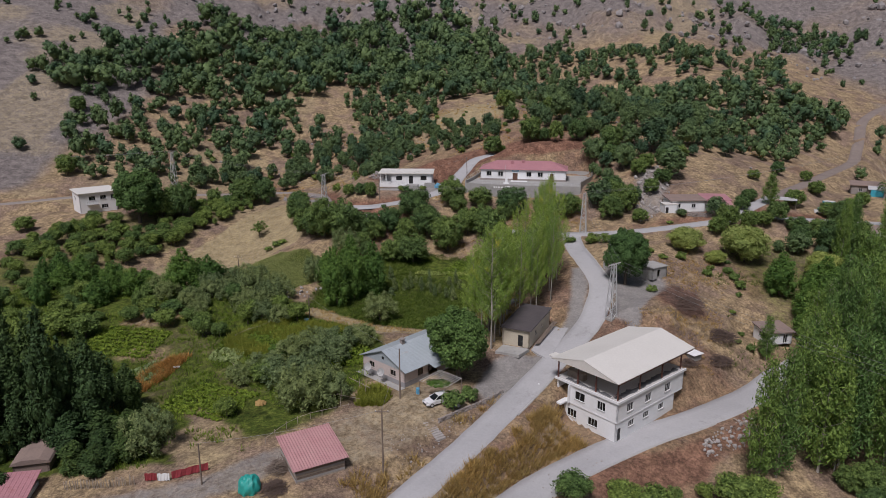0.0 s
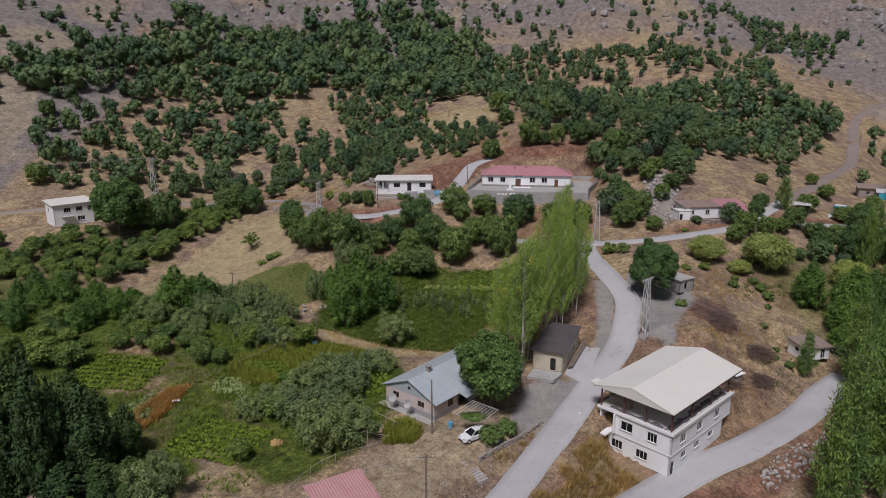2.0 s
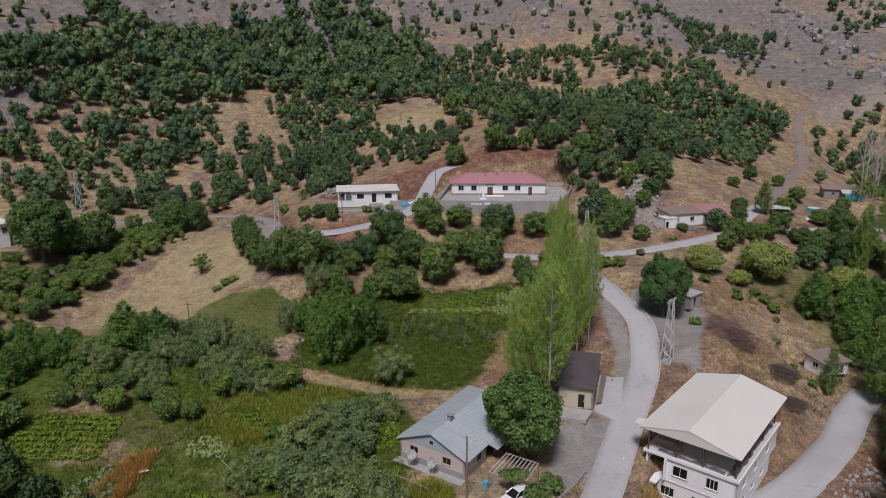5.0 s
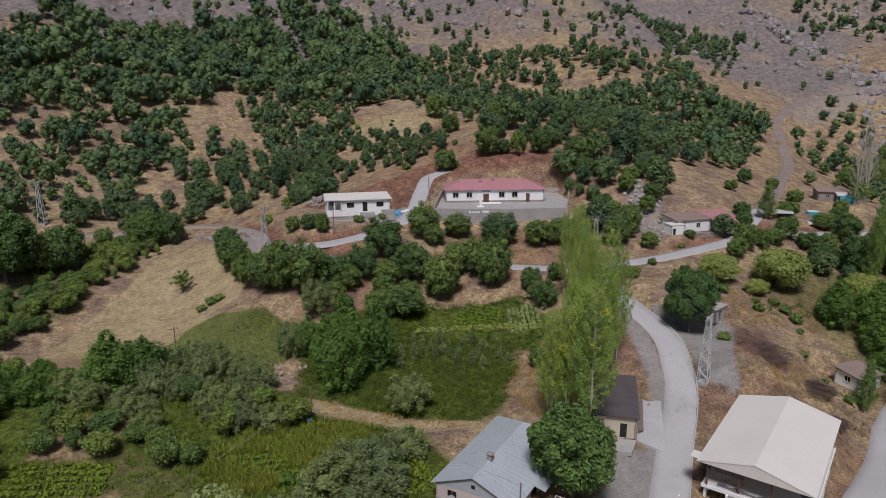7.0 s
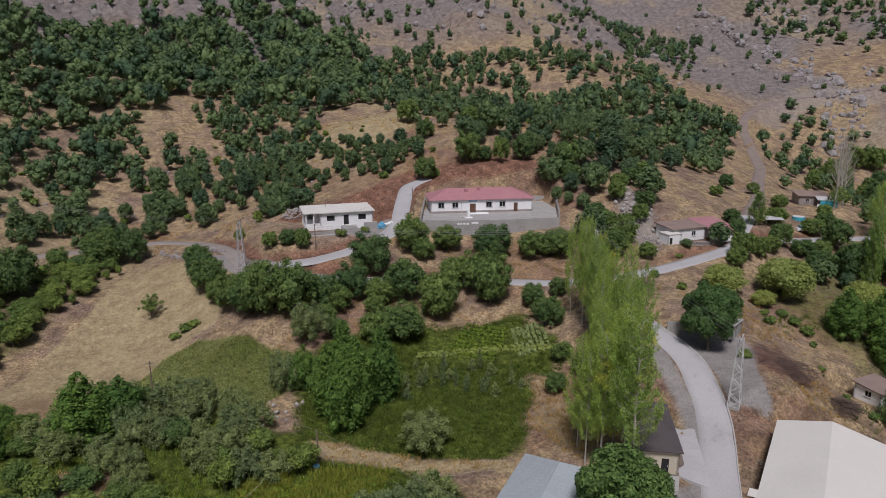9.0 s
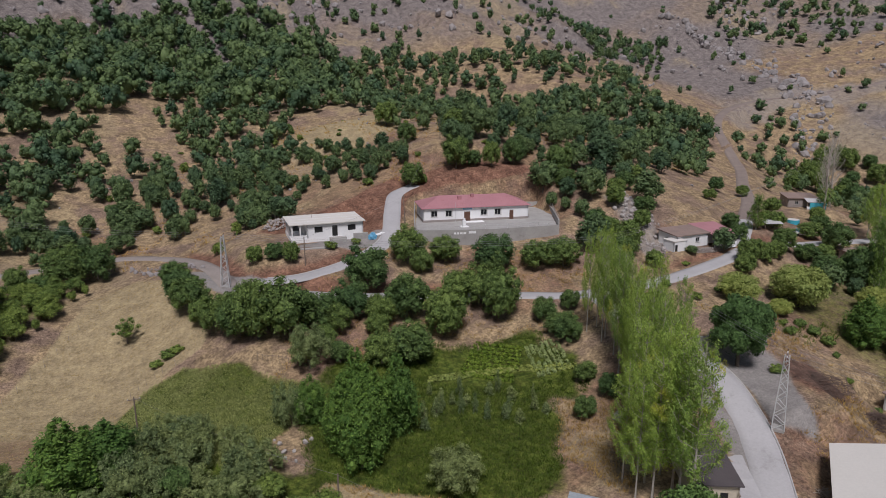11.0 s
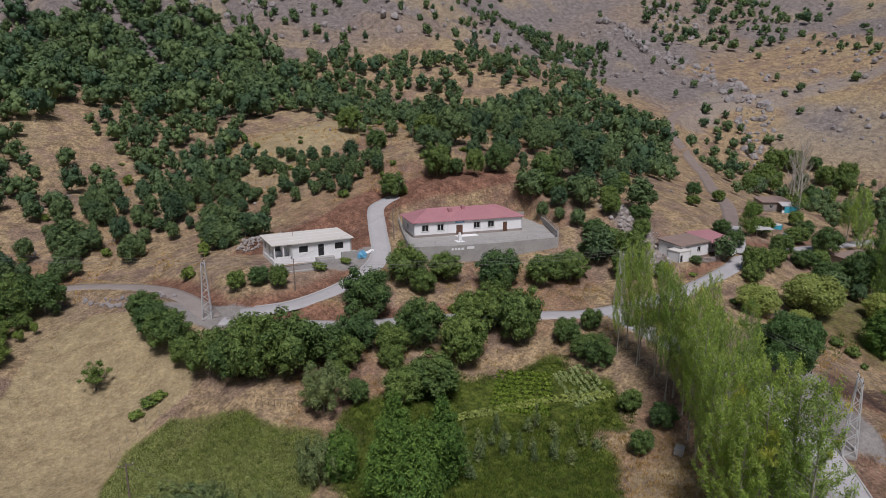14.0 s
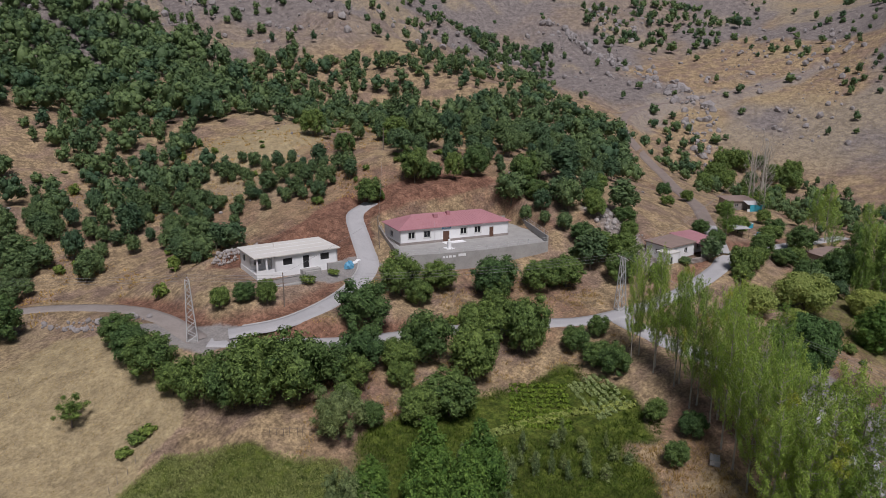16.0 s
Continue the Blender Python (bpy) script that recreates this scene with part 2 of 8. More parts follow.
PALEWOOD = surface("bleached_wood", (0.42, 0.36, 0.30), (0.32, 0.27, 0.23), 1.5, 12, 0.9, 0.4)
BRUSHWOOD = surface("dry_brushwood", (0.15, 0.105, 0.085), (0.10, 0.07, 0.06), 2.0, 10, 0.95, 0.4)
BARK = surface("grey_brown_bark", (0.16, 0.13, 0.11), (0.11, 0.09, 0.075), 2.0, 12, 0.95, 0.5)
PALEBARK = surface("pale_poplar_bark", (0.50, 0.46, 0.41), (0.36, 0.33, 0.29), 1.5, 10, 0.9, 0.3)
GALV = surface("galvanised_steel", (0.62, 0.62, 0.63), (0.52, 0.52, 0.53), 1.0, 10, 0.5, 0.05, metal=0.15)
CABLE = plain("aluminium_cable", (0.30, 0.30, 0.31), 0.5, 0.3)
TEAL = surface("teal_tarpaulin", (0.03, 0.38, 0.33), (0.02, 0.30, 0.27), 1.2, 5, 0.5, 0.4)
BLUE = surface("blue_plastic", (0.10, 0.32, 0.52), (0.14, 0.40, 0.60), 1.0, 6, 0.5, 0.2)
CYAN = surface("turquoise_sheet", (0.06, 0.42, 0.55), (0.05, 0.35, 0.47), 1.0, 6, 0.5, 0.2)
RED = surface("red_cloth", (0.34, 0.045, 0.06), (0.27, 0.04, 0.05), 1.2, 6, 0.7, 0.3)
CARWHITE = plain("white_car_paint", (0.80, 0.80, 0.82), 0.18)
RUBBER = plain("black_rubber", (0.02, 0.02, 0.02), 0.8)
LAMPGLASS = plain("lamp_glass", (0.55, 0.56, 0.58), 0.1)
STRAW = surface("dry_straw", (0.46, 0.30, 0.12), (0.36, 0.23, 0.09), 1.5, 9, 0.95, 0.6)

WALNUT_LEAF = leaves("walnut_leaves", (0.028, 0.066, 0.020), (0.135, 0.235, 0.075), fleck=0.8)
# hill oaks: bluer than the hedge oaks, distance haze mixed into the colour
HAZE_HILL_LEAF = leaves("haze_blue_oak_leaves", (0.030, 0.062, 0.035), (0.135, 0.212, 0.112), spread=0.95, fleck=0.85)
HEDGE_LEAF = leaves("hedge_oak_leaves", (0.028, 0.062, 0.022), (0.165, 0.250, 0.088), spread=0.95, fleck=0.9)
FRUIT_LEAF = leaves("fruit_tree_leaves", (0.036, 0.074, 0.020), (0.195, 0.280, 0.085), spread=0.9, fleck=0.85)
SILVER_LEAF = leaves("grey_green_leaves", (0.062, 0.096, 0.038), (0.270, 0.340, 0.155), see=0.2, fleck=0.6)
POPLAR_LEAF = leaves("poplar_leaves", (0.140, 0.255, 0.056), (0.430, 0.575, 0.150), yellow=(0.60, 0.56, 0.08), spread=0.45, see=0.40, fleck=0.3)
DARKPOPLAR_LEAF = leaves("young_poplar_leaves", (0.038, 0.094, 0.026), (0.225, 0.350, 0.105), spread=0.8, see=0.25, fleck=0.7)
# dark green garden trees, colour darkened further for shade between dense crowns
SHADE_DARK_LEAF = leaves("shade_darkened_leaves", (0.018, 0.042, 0.014), (0.080, 0.135, 0.046), spread=0.7, see=0.08, fleck=0.8)
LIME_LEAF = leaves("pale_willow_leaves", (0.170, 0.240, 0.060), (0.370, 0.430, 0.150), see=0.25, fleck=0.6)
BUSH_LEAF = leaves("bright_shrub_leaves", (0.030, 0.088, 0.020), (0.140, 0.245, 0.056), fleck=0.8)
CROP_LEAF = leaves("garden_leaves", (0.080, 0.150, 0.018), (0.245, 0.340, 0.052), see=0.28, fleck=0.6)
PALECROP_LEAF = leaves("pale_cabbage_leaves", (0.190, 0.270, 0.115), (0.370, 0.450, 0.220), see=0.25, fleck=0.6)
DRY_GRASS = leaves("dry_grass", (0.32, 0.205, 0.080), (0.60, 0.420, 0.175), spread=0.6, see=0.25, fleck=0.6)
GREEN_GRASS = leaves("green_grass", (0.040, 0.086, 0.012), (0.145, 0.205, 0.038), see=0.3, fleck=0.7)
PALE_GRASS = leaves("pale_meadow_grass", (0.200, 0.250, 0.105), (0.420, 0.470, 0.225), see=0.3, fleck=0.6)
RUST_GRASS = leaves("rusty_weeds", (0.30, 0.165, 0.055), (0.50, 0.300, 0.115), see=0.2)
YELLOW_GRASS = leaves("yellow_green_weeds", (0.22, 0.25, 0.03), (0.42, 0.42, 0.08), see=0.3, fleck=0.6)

# ---- the lie of the land: spot heights of the valley side, metres ----
NODE_X = (-420, -150, -95, -60, -25, 5, 35, 65, 120, 220, 460)
NODE_Y = (0, 70, 105, 140, 170, 200, 245, 310, 400, 620)
level_0 = (0, -14.9, -15, -14.7, -14.4, -14.4, -15.6, -17.1, -17.9, -10.1, 19.7)
level_70 = (28, -8.4, -9.6, -7.9, -4.4, -6.6, -11.8, -12.7, -12.9, 0.8, 47.4)
level_105 = (41.6, -4.3, -6.7, -6, -2.9, -0.7, -2.5, -8.7, -8.2, 5.2, 62.7)
level_140 = (54.7, 0.2, -2.8, -0.6, -0.6, -0.6, 7.4, 2.7, -0.5, 7.8, 79.6)
level_170 = (65.6, 4.4, 1.3, -3.7, 4.4, 4.3, 8.3, 10.8, 8, 7.6, 94.2)
level_200 = (76.4, 10.1, 7.4, 3.4, 12.8, 13.9, 16.9, 20.2, 11.8, 4.8, 107.6)
level_245 = (92, 25.6, 15.3, 7.4, 13.1, 22.4, 30, 31.7, 21, 9.4, 121.4)
level_310 = (112.9, 55, 37.5, 31.8, 27.9, 34.1, 36, 35.1, 46.7, 32.8, 95.8)
level_400 = (138.4, 89.1, 70.3, 64.3, 63, 63.3, 64.2, 67.2, 74.2, 62.5, 104)
level_620 = (190.2, 171, 165.1, 163.2, 163.5, 165.7, 169.5, 172.6, 169.4, 168.4, 221.7)
LEVELS = np.array([level_0, level_70, level_105, level_140, level_170, level_200, level_245, level_310, level_400, level_620])


def spread_weights(nodes, v):
    n = np.array(nodes, float)
    v = np.clip(np.asarray(v, float), n[0], n[-1])
    k = np.clip(np.searchsorted(n, v) - 1, 0, len(n) - 2)
    h = n[k + 1] - n[k]
    s = (v - n[k]) / h
    w, r = np.zeros((len(v), len(n))), np.arange(len(v))
    w[r, k] += 2 * s**3 - 3 * s**2 + 1
    w[r, k + 1] += 3 * s**2 - 2 * s**3
    for c, at in ((s**3 - 2 * s**2 + s, k), (s**3 - s**2, k + 1)):
        a, b = np.clip(at - 1, 0, len(n) - 1), np.clip(at + 1, 0, len(n) - 1)
        f = c * h / (n[b] - n[a])
        np.add.at(w, (r, b), f)
        np.add.at(w, (r, a), -f)
    return w


def hill(x, y):
    x, y = np.atleast_1d(np.asarray(x, float)), np.atleast_1d(np.asarray(y, float))
    z = np.einsum("ij,ij->i", spread_weights(NODE_Y, y) @ LEVELS, spread_weights(NODE_X, x))
    return z + 0.42 * np.maximum(0, y - 620) + 0.2 * np.maximum(0, np.abs(x) - 430)


def smooth_line(points, step=0.8):
    """A curve through the points, sampled evenly."""
    p = [np.array(q, float) for q in points]
    p = [2 * p[0] - p[1]] + p + [2 * p[-1] - p[-2]]
    out = []
    for a, b, c, d in zip(p, p[1:], p[2:], p[3:]):
        n = max(2, int(np.linalg.norm((c - b)[:2]) / step))
        for k in range(n):
            s = k / n
            out.append(0.5 * (2 * b + (c - a) * s + (2 * a - 5 * b + 4 * c - d) * s * s + (3 * b - a - 3 * c + d) * s**3))
    out.append(p[-2])
    return np.array(out)


MAIN = smooth_line([(-24, 46, -8), (-12, 62, -6.5), (-4.4, 73.3, -5.1), (2.4, 82.5, -4.2), (12, 95.7, -2.4), (19.5, 106.5, -0.7), (26.3, 116, 1.1), (29.8, 123, 2.9), (32.2, 131, 4.7), (31.6, 141, 6.2), (31, 152, 7.0), (32, 163, 7.6)])
CROSS = smooth_line([(-32.2, 188.8, 8.8), (-24, 184, 8.4), (-14.4, 179.7, 7.7), (-4.6, 178.2, 7.0), (5.6, 176.2, 6.6), (13.1, 173, 6.5), (21.3, 168.8, 6.8), (27, 165, 7.2), (34, 163.2, 7.7), (44.3, 162.1, 8.4), (55.9, 163.4, 9.2), (68.3, 166.5, 10), (78, 170, 10.6), (88.9, 170.4, 10.2), (103, 171, 9.2), (130, 170, 8)])
SCHOOL = smooth_line([(-33.4, 190.5, 8.8), (-29, 189.4, 9.4), (-20, 187.2, 10.1), (-10.6, 189.5, 11.1), (-3.2, 193.8, 12.3), (2.0, 199.4, 13.6), (5.2, 207.5, 15.7), (7.6, 214.5, 17.4), (10.8, 221.6, 19.2), (17, 225.6, 20.6)])
LEFT = smooth_line([(-33.4, 190.5, 8.8), (-36, 201, 9.6), (-40, 213, 8.8), (-49.4, 226, 7.2), (-58.6, 229, 6.8), (-75, 221, 7.6), (-95, 213, 9), (-115, 206, 9.4), (-133, 199.5, 8.5), (-165, 190, 8)])
LOWER = smooth_line([(2, 68, -7.4), (11.6, 77.7, -7.3), (17, 82.2, -7.1), (24, 87, -6.9), (31.4, 91.7, -6.8), (38.6, 95.4, -6.7), (48.3, 101.4, -6.7), (54, 105.5, -6.7), (61, 111.5, -6.2), (68, 116, -5.6)])
UPPER = smooth_line([(73, 168.5, 10.3), (84, 178, 12.2), (97, 190, 13.4), (110, 202, 14.2), (128, 222, 14.5), (148, 243, 15.5), (157, 256, 18), (166, 270, 22), (178, 288, 28), (200, 306, 33), (230, 316, 37), (264, 308, 41), (300, 298, 47), (345, 280, 58)], 1.6)
ROADS = ((UPPER, 3.8, 5.0), (LEFT, 3.8, 5.0), (SCHOOL, 3.9, 3.5), (CROSS, 4.0, 4.0), (MAIN, 4.5, 3.5), (LOWER, 5.2, 3.0))

# level platforms: centre, half sizes, turn in degrees, height, width of the slope round it
PADS = (
    (27.5, 203.5, 16.5, 9.5, -8.0, 15.25, 3.5),
    (-11.5, 207.0, 10.0, 6.5, -3.0, 13.2, 4.0),
    (-3.5, 103.5, 7.0, 8.0, 42.0, -2.1, 6.0),
    (15.0, 115.5, 3.2, 6.8, -25.0, 0.0, 5.0),
    (-16.8, 81.5, 4.2, 4.0, 28.0, -3.7, 3.0),
    (38.5, 126.0, 5.0, 7.5, -15.0, 4.0, 4.0),
    (66.5, 174.5, 9.0, 4.0, 10.0, 11.4, 4.0),
    (104.0, 161.0, 6.0, 4.0, -10.0, 6.0, 5.0),
    (64.5, 121.5, 4.5, 4.0, 0.0, -3.9, 4.0),
    (21.0, 91.6, 1.8, 4.4, 40.5, -6.8, 2.2),
    (-107.0, 200.5, 7.0, 5.0, 40.0, 6.4, 6.0),
    (127.0, 199.0, 7.0, 5.0, -30.0, 11.6, 6.0),
)
# mounds, banks and ditches: centre, half sizes, turn, rise
BUMPS = (
    (22.0, 187.0, 18.0, 3.5, -10.0, -0.7),
    (-1.0, 219.0, 9.0, 2.5, 12.0, 2.6), (-22.0, 216.5, 7.0, 3.0, 10.0, 1.6), (30.0, 219.5, 18.0, 2.5, -6.0, 2.4),
    (36.0, 236.0, 14.0, 12.0, 0.0, 2.0), (11.0, 280.0, 20.0, 15.0, 0.0, 3.5), (14.5, 87.5, 4.0, 7.0, -38.0, 1.0),
    (46.0, 123.0, 6.0, 7.0, -20.0, 1.2), (-33.0, 168.0, 9.0, 5.0, 35.0, 2.0), (0.0, 168.0, 20.0, 3.5, -14.0, 1.2),
    (57.0, 190.0, 5.0, 8.0, 0.0, 2.0), (-40.0, 206.0, 5.0, 3.0, 30.0, 1.0),
)


def near_line(line, x, y):
    """Distance to a line's nearest sample, and that sample's height."""
    d, z = np.full(x.shape, 1e9), np.zeros(x.shape)
    box_ = (x > line[:, 0].min() - 16) & (x < line[:, 0].max() + 16) & (y > line[:, 1].min() - 16) & (y < line[:, 1].max() + 16)
    at = np.flatnonzero(box_)
    for chunk in np.array_split(at, max(1, len(at) // 4000)):
        if len(chunk):
            q = np.hypot(x[chunk, None] - line[None, :, 0], y[chunk, None] - line[None, :, 1])
            k = q.argmin(1)
            d[chunk], z[chunk] = q[np.arange(len(chunk)), k], line[k, 2]
    return d, z


def ground(x, y, rough=True):
    """Height of the ground at points of the plan."""
    x, y = np.atleast_1d(np.asarray(x, float)), np.atleast_1d(np.asarray(y, float))
    z = hill(x, y)
    if rough:
        wild = soft(y, 215, 300) + 0.25
        z = z + (fbm(x, y, 26, 3, 4) - 0.5) * 5.0 * wild * soft(y, 190, 290) + (fbm(x, y, 6, 9, 3) - 0.5) * 0.9 * wild
        crag = soft(y, 330, 420)
        z = z + crag * (np.abs(fbm(x * 1.5 + y * 0.4, y, 34, 21, 4) - 0.5) * 26 - 3)
    for cx, cy, hx, hy, turn, rise in BUMPS:
        c, s = math.cos(radians(turn)), math.sin(radians(turn))
        u, v = ((x - cx) * c + (y - cy) * s) / hx, (-(x - cx) * s + (y - cy) * c) / hy
        z = z + rise * np.exp(-(u * u + v * v))
    for cx, cy, hx, hy, turn, level, slope in PADS:
        c, s = math.cos(radians(turn)), math.sin(radians(turn))
        u, v = np.abs((x - cx) * c + (y - cy) * s) - hx, np.abs(-(x - cx) * s + (y - cy) * c) - hy
        k = 1 - soft(np.hypot(np.maximum(u, 0), np.maximum(v, 0)), 0.3, slope)
        z = z * (1 - k) + level * k
    top, total, level = np.zeros(x.shape), np.full(x.shape, 1e-9), np.zeros(x.shape)
    for line, width, slope in ROADS:
        d, own = near_line(line, x, y)
        k = 1 - soft(d, width / 2 + 0.9, width / 2 + 0.9 + slope)
        w = np.where(k > 0, (np.maximum(d - width / 2, 0) + 0.15) ** -3.0, 0)
        top, total, level = np.maximum(top, k), total + w, level + w * own
    z = z * (1 - top) + (level / total - 0.12) * top
    return z


def floor_at(x, y):
    return float(ground(x, y)[0])


# ---- zones of the ground ----
STUBBLE = [(-77, 159), (-66, 151), (-56, 158), (-50, 166), (-46, 174), (-40, 177), (-36, 186), (-37, 195), (-43, 203), (-51, 211), (-60, 206), (-68, 184)]
MEADOW = [(-55, 157), (-49.5, 171), (-43, 173), (-37, 167), (-31, 161.5), (-25.5, 157), (-27, 149), (-38, 140), (-52, 147)]
ORCHARD = [(-28, 149), (-22, 160), (-3, 163), (6, 160), (17, 158), (16, 140), (6, 128), (-4, 120), (-16, 121), (-30, 128)]
GARDEN = [(-100, 90), (-100, 150), (-70, 150), (-52, 146), (-30, 136), (-14, 121), (-8, 108), (-14, 96), (-20, 88), (-30, 80), (-60, 80)]
DRYPATCH = [(5, 116), (3, 128), (10, 140), (16, 134), (13, 120)]
YARD = [(-22, 79), (-17, 90), (-9, 95), (-6, 100), (2, 101), (6, 96), (2, 88), (-8, 80), (-14, 76)]
TRACK = [(-60, 66), (-60, 74), (-40, 75), (-30, 77), (-22, 84), (-19, 82), (-24, 74), (-36, 69)]
GRAVEL = [(4, 97), (8, 106), (16, 108), (20, 112), (23.4, 121), (25.5, 130), (28, 139), (30, 139), (30, 130), (27, 118), (20, 106), (14, 98), (9, 92)]
GREYPAD = [(32, 119), (34, 127), (33.5, 138), (40, 140), (46, 136.5), (45, 130), (39, 122), (35.5, 116)]
BURNT = [(40.5, 118), (40.5, 124), (44.5, 130), (52, 131), (51, 123)]
BANK_R = [(14, 78), (22, 85), (26, 86), (40, 93), (56, 104), (60, 100), (44, 88), (26, 76)]
EARTH = [(-26, 213), (-16, 220), (-4, 224), (4, 229), (14, 231), (24, 228), (46, 223), (48, 215), (44, 214), (24, 217), (13, 217), (10, 212), (5, 204), (0, 202), (-2, 211), (-12, 213)]
QUARRY = [(185, 290), (200, 318), (235, 328), (270, 318), (305, 308), (345, 292), (340, 272), (295, 284), (260, 294), (232, 302), (205, 290)]
JUNCTION = [(-41, 202), (-34, 198), (-27, 192), (-27, 186), (-34, 185), (-38, 191)]
RUBBLE_ZONE = [(50, 170), (52, 182), (56, 196), (64, 198), (64, 184), (58, 172)]
CROPS = [(-2, 159), (13, 157.5), (15.5, 144), (4, 147), (-6, 152)]
WEEDS = [(-54.6, 98.6), (-54.0, 107.0), (-49.4, 113.8), (-46.4, 114.4), (-48.4, 106.6), (-52.4, 99.0)]


def axis(lo, hi, step, end_lo, end_hi, grow):
    mid = list(np.arange(lo, hi, step))
    s, v, up = step, mid[-1], []
    while v < end_hi:
        s *= grow
        v += min(s, 60)
        up.append(v)
    s, v, down = step, mid[0], []
    while v > end_lo:
        s *= grow
        v -= min(s, 60)
        down.append(v)
    return np.array(down[::-1] + mid + up)


gx, gy = axis(-90, 82, 0.95, -1600, 1700, 1.06), axis(66, 230, 0.95, -500, 1800, 1.04)
X, Y = (a.ravel() for a in np.meshgrid(gx, gy))
Z = ground(X, Y)
nx, ny = len(gx), len(gy)
corner = (np.arange(ny - 1)[:, None] * nx + np.arange(nx - 1)[None, :]).ravel()


def zone(poly, edge=2.5, wander=3.0, seed=5):
    return soft(depth_in(poly, X, Y) + (fbm(X, Y, 7, seed, 3) - 0.5) * 2 * wander, -edge, edge)


green = np.maximum.reduce([0.95 * zone(MEADOW, 1.5, 1.5), zone(ORCHARD), 0.9 * zone(GARDEN), zone(CROPS, 0.6, 0.6)]) * (1 - zone(DRYPATCH))
green *= 1 - 0.3 * soft(fbm(X, Y, 12, 31, 3), 0.58, 0.7) * (X < -20)
valley = soft(X, 52, 72) * (1 - soft(Y, 150, 172)) * 0.55
green = np.maximum(green, valley * soft(fbm(X, Y, 16, 77, 3), 0.4, 0.6))
BANK_N = [(-4, 72), (8, 84), (20, 98), (25, 97), (27, 90), (20, 84), (10, 76), (4, 68)]
DRYLAWN = [(-39, 85), (-40, 95), (-33, 92), (-27, 86), (-27, 79), (-33, 79)]
DRY_STRIP = [(-30, 131), (-27, 133.5), (-12, 123.8), (-3, 119.8), (-3, 117.6), (-13, 120.6), (-26, 128)]
DRY_PLOT = [(-66, 126), (-61, 135.5), (-52, 133), (-54, 124.5)]
BARE_PLOT = [(-62, 114.5), (-60, 119.5), (-51, 118), (-50, 112.5)]
green *= 1 - 0.75 * zone(DRYLAWN, 1.5, 3)
green *= (1 - 0.8 * zone(DRY_STRIP, 0.8, 1.2)) * (1 - 0.75 * zone(DRY_PLOT, 1, 2)) * (1 - 0.5 * zone(BARE_PLOT, 1, 2))
straw = np.maximum.reduce([0.7 * zone(DRY_STRIP, 0.8, 1.2), 0.45 * zone(DRY_PLOT, 1, 2), 0.5 * zone(YARD, 2, 1), 0.35 * zone(TRACK, 1.5, 1), 0.6 * zone(BANK_N), 0.5 * zone(DRYLAWN, 1.5, 3), zone(STUBBLE, 1.0, 1.0), 0.55 * zone(DRYPATCH), 0.5 * soft(fbm(X, Y, 40, 41, 3), 0.52, 0.66) * (Y > 200), soft(np.exp(-(((X - 11) / 22) ** 2 + ((Y - 280) / 20) ** 2)), 0.35, 0.6)])
earth = np.maximum.reduce([0.4 * zone(QUARRY, 6, 8), zone(EARTH, 1.5, 1.5), 0.25 * zone(YARD, 2, 1), 0.7 * zone(BANK_R), 0.8 * zone(BURNT), 0.5 * soft(fbm(X, Y, 22, 55, 4), 0.52, 0.68) * (1 - 0.75 * soft(Y + 0.4 * np.abs(X), 260, 330))])
for line, width, slope in ROADS[1:4]:
    d, level = near_line(line, X, Y)
    earth = np.maximum(earth, 0.75 * soft(hill(X, Y) + 0.3 - level, 0.0, 1.2) * (1 - soft(d, width / 2 + 1.5, width / 2 + 6)))
ORCHARD_SOIL = [(-80, 160), (-55, 208), (-66, 219), (-87, 200), (-108, 184), (-116, 172), (-94, 156)]
earth = np.maximum(earth, 0.3 * zone(ORCHARD_SOIL, 2, 2))
green = np.maximum(green, 0.5 * zone([(-84, 160), (-62, 206), (-70, 217), (-90, 198), (-110, 182), (-116, 170), (-96, 156)]))
green = np.maximum(green, 0.62 * zone([(-90, 132), (-112, 150), (-112, 172), (-90, 158), (-76, 160), (-60, 150), (-60, 132)]))
FLAT_YARD = [(-18, 201), (-2, 205), (2, 203.5), (5, 198), (0, 196.5), (-8, 196), (-13, 197.5), (-20, 198.5)]
grey = np.maximum.reduce([zone(FLAT_YARD, 0.8, 0.5), 0.25 * zone(ORCHARD_SOIL, 2, 2), zone(GREYPAD, 1.5, 1.5), 0.8 * zone(GRAVEL, 1.5, 1), 0.4 * zone(YARD, 2, 1), 0.6 * zone(TRACK, 1.5, 1), 0.55 * zone(QUARRY, 6, 8), 0.95 * zone(JUNCTION, 1, 1), 0.6 * zone(RUBBLE_ZONE, 2, 2)])
scree = np.maximum(soft(Y + 60 * (fbm(X, Y, 70, 61, 3) - 0.5), 335, 395), soft(-X + 40 * (fbm(X, Y, 40, 62, 3) - 0.5), 114, 146) * soft(Y, 200, 216))
scree = np.maximum(scree * (0.55 + 0.45 * soft(fbm(X, Y, 55, 63, 4), 0.38, 0.58)), 0.8 * soft(X + 0.35 * (Y - 300), 165, 250) * soft(fbm(X, Y, 60, 66, 4), 0.32, 0.50))
dark = np.maximum(0.62 * zone(BURNT, 3, 5), 0.6 * zone(WEEDS, 1, 1))

gmat, gt, gb = nodes_of("valley_ground")
pos = put(gt, "ShaderNodeNewGeometry").outputs["Position"]
tufts, speck, patchy = grain(gt, 0.9, 6, 0.7, pos), grain(gt, 5.0, 4, 0.7, pos), grain(gt, 0.11, 5, 0.6, pos)
stones = put(gt, "ShaderNodeTexVoronoi", {"Scale": 2.6, "Vector": pos}).outputs["Distance"]
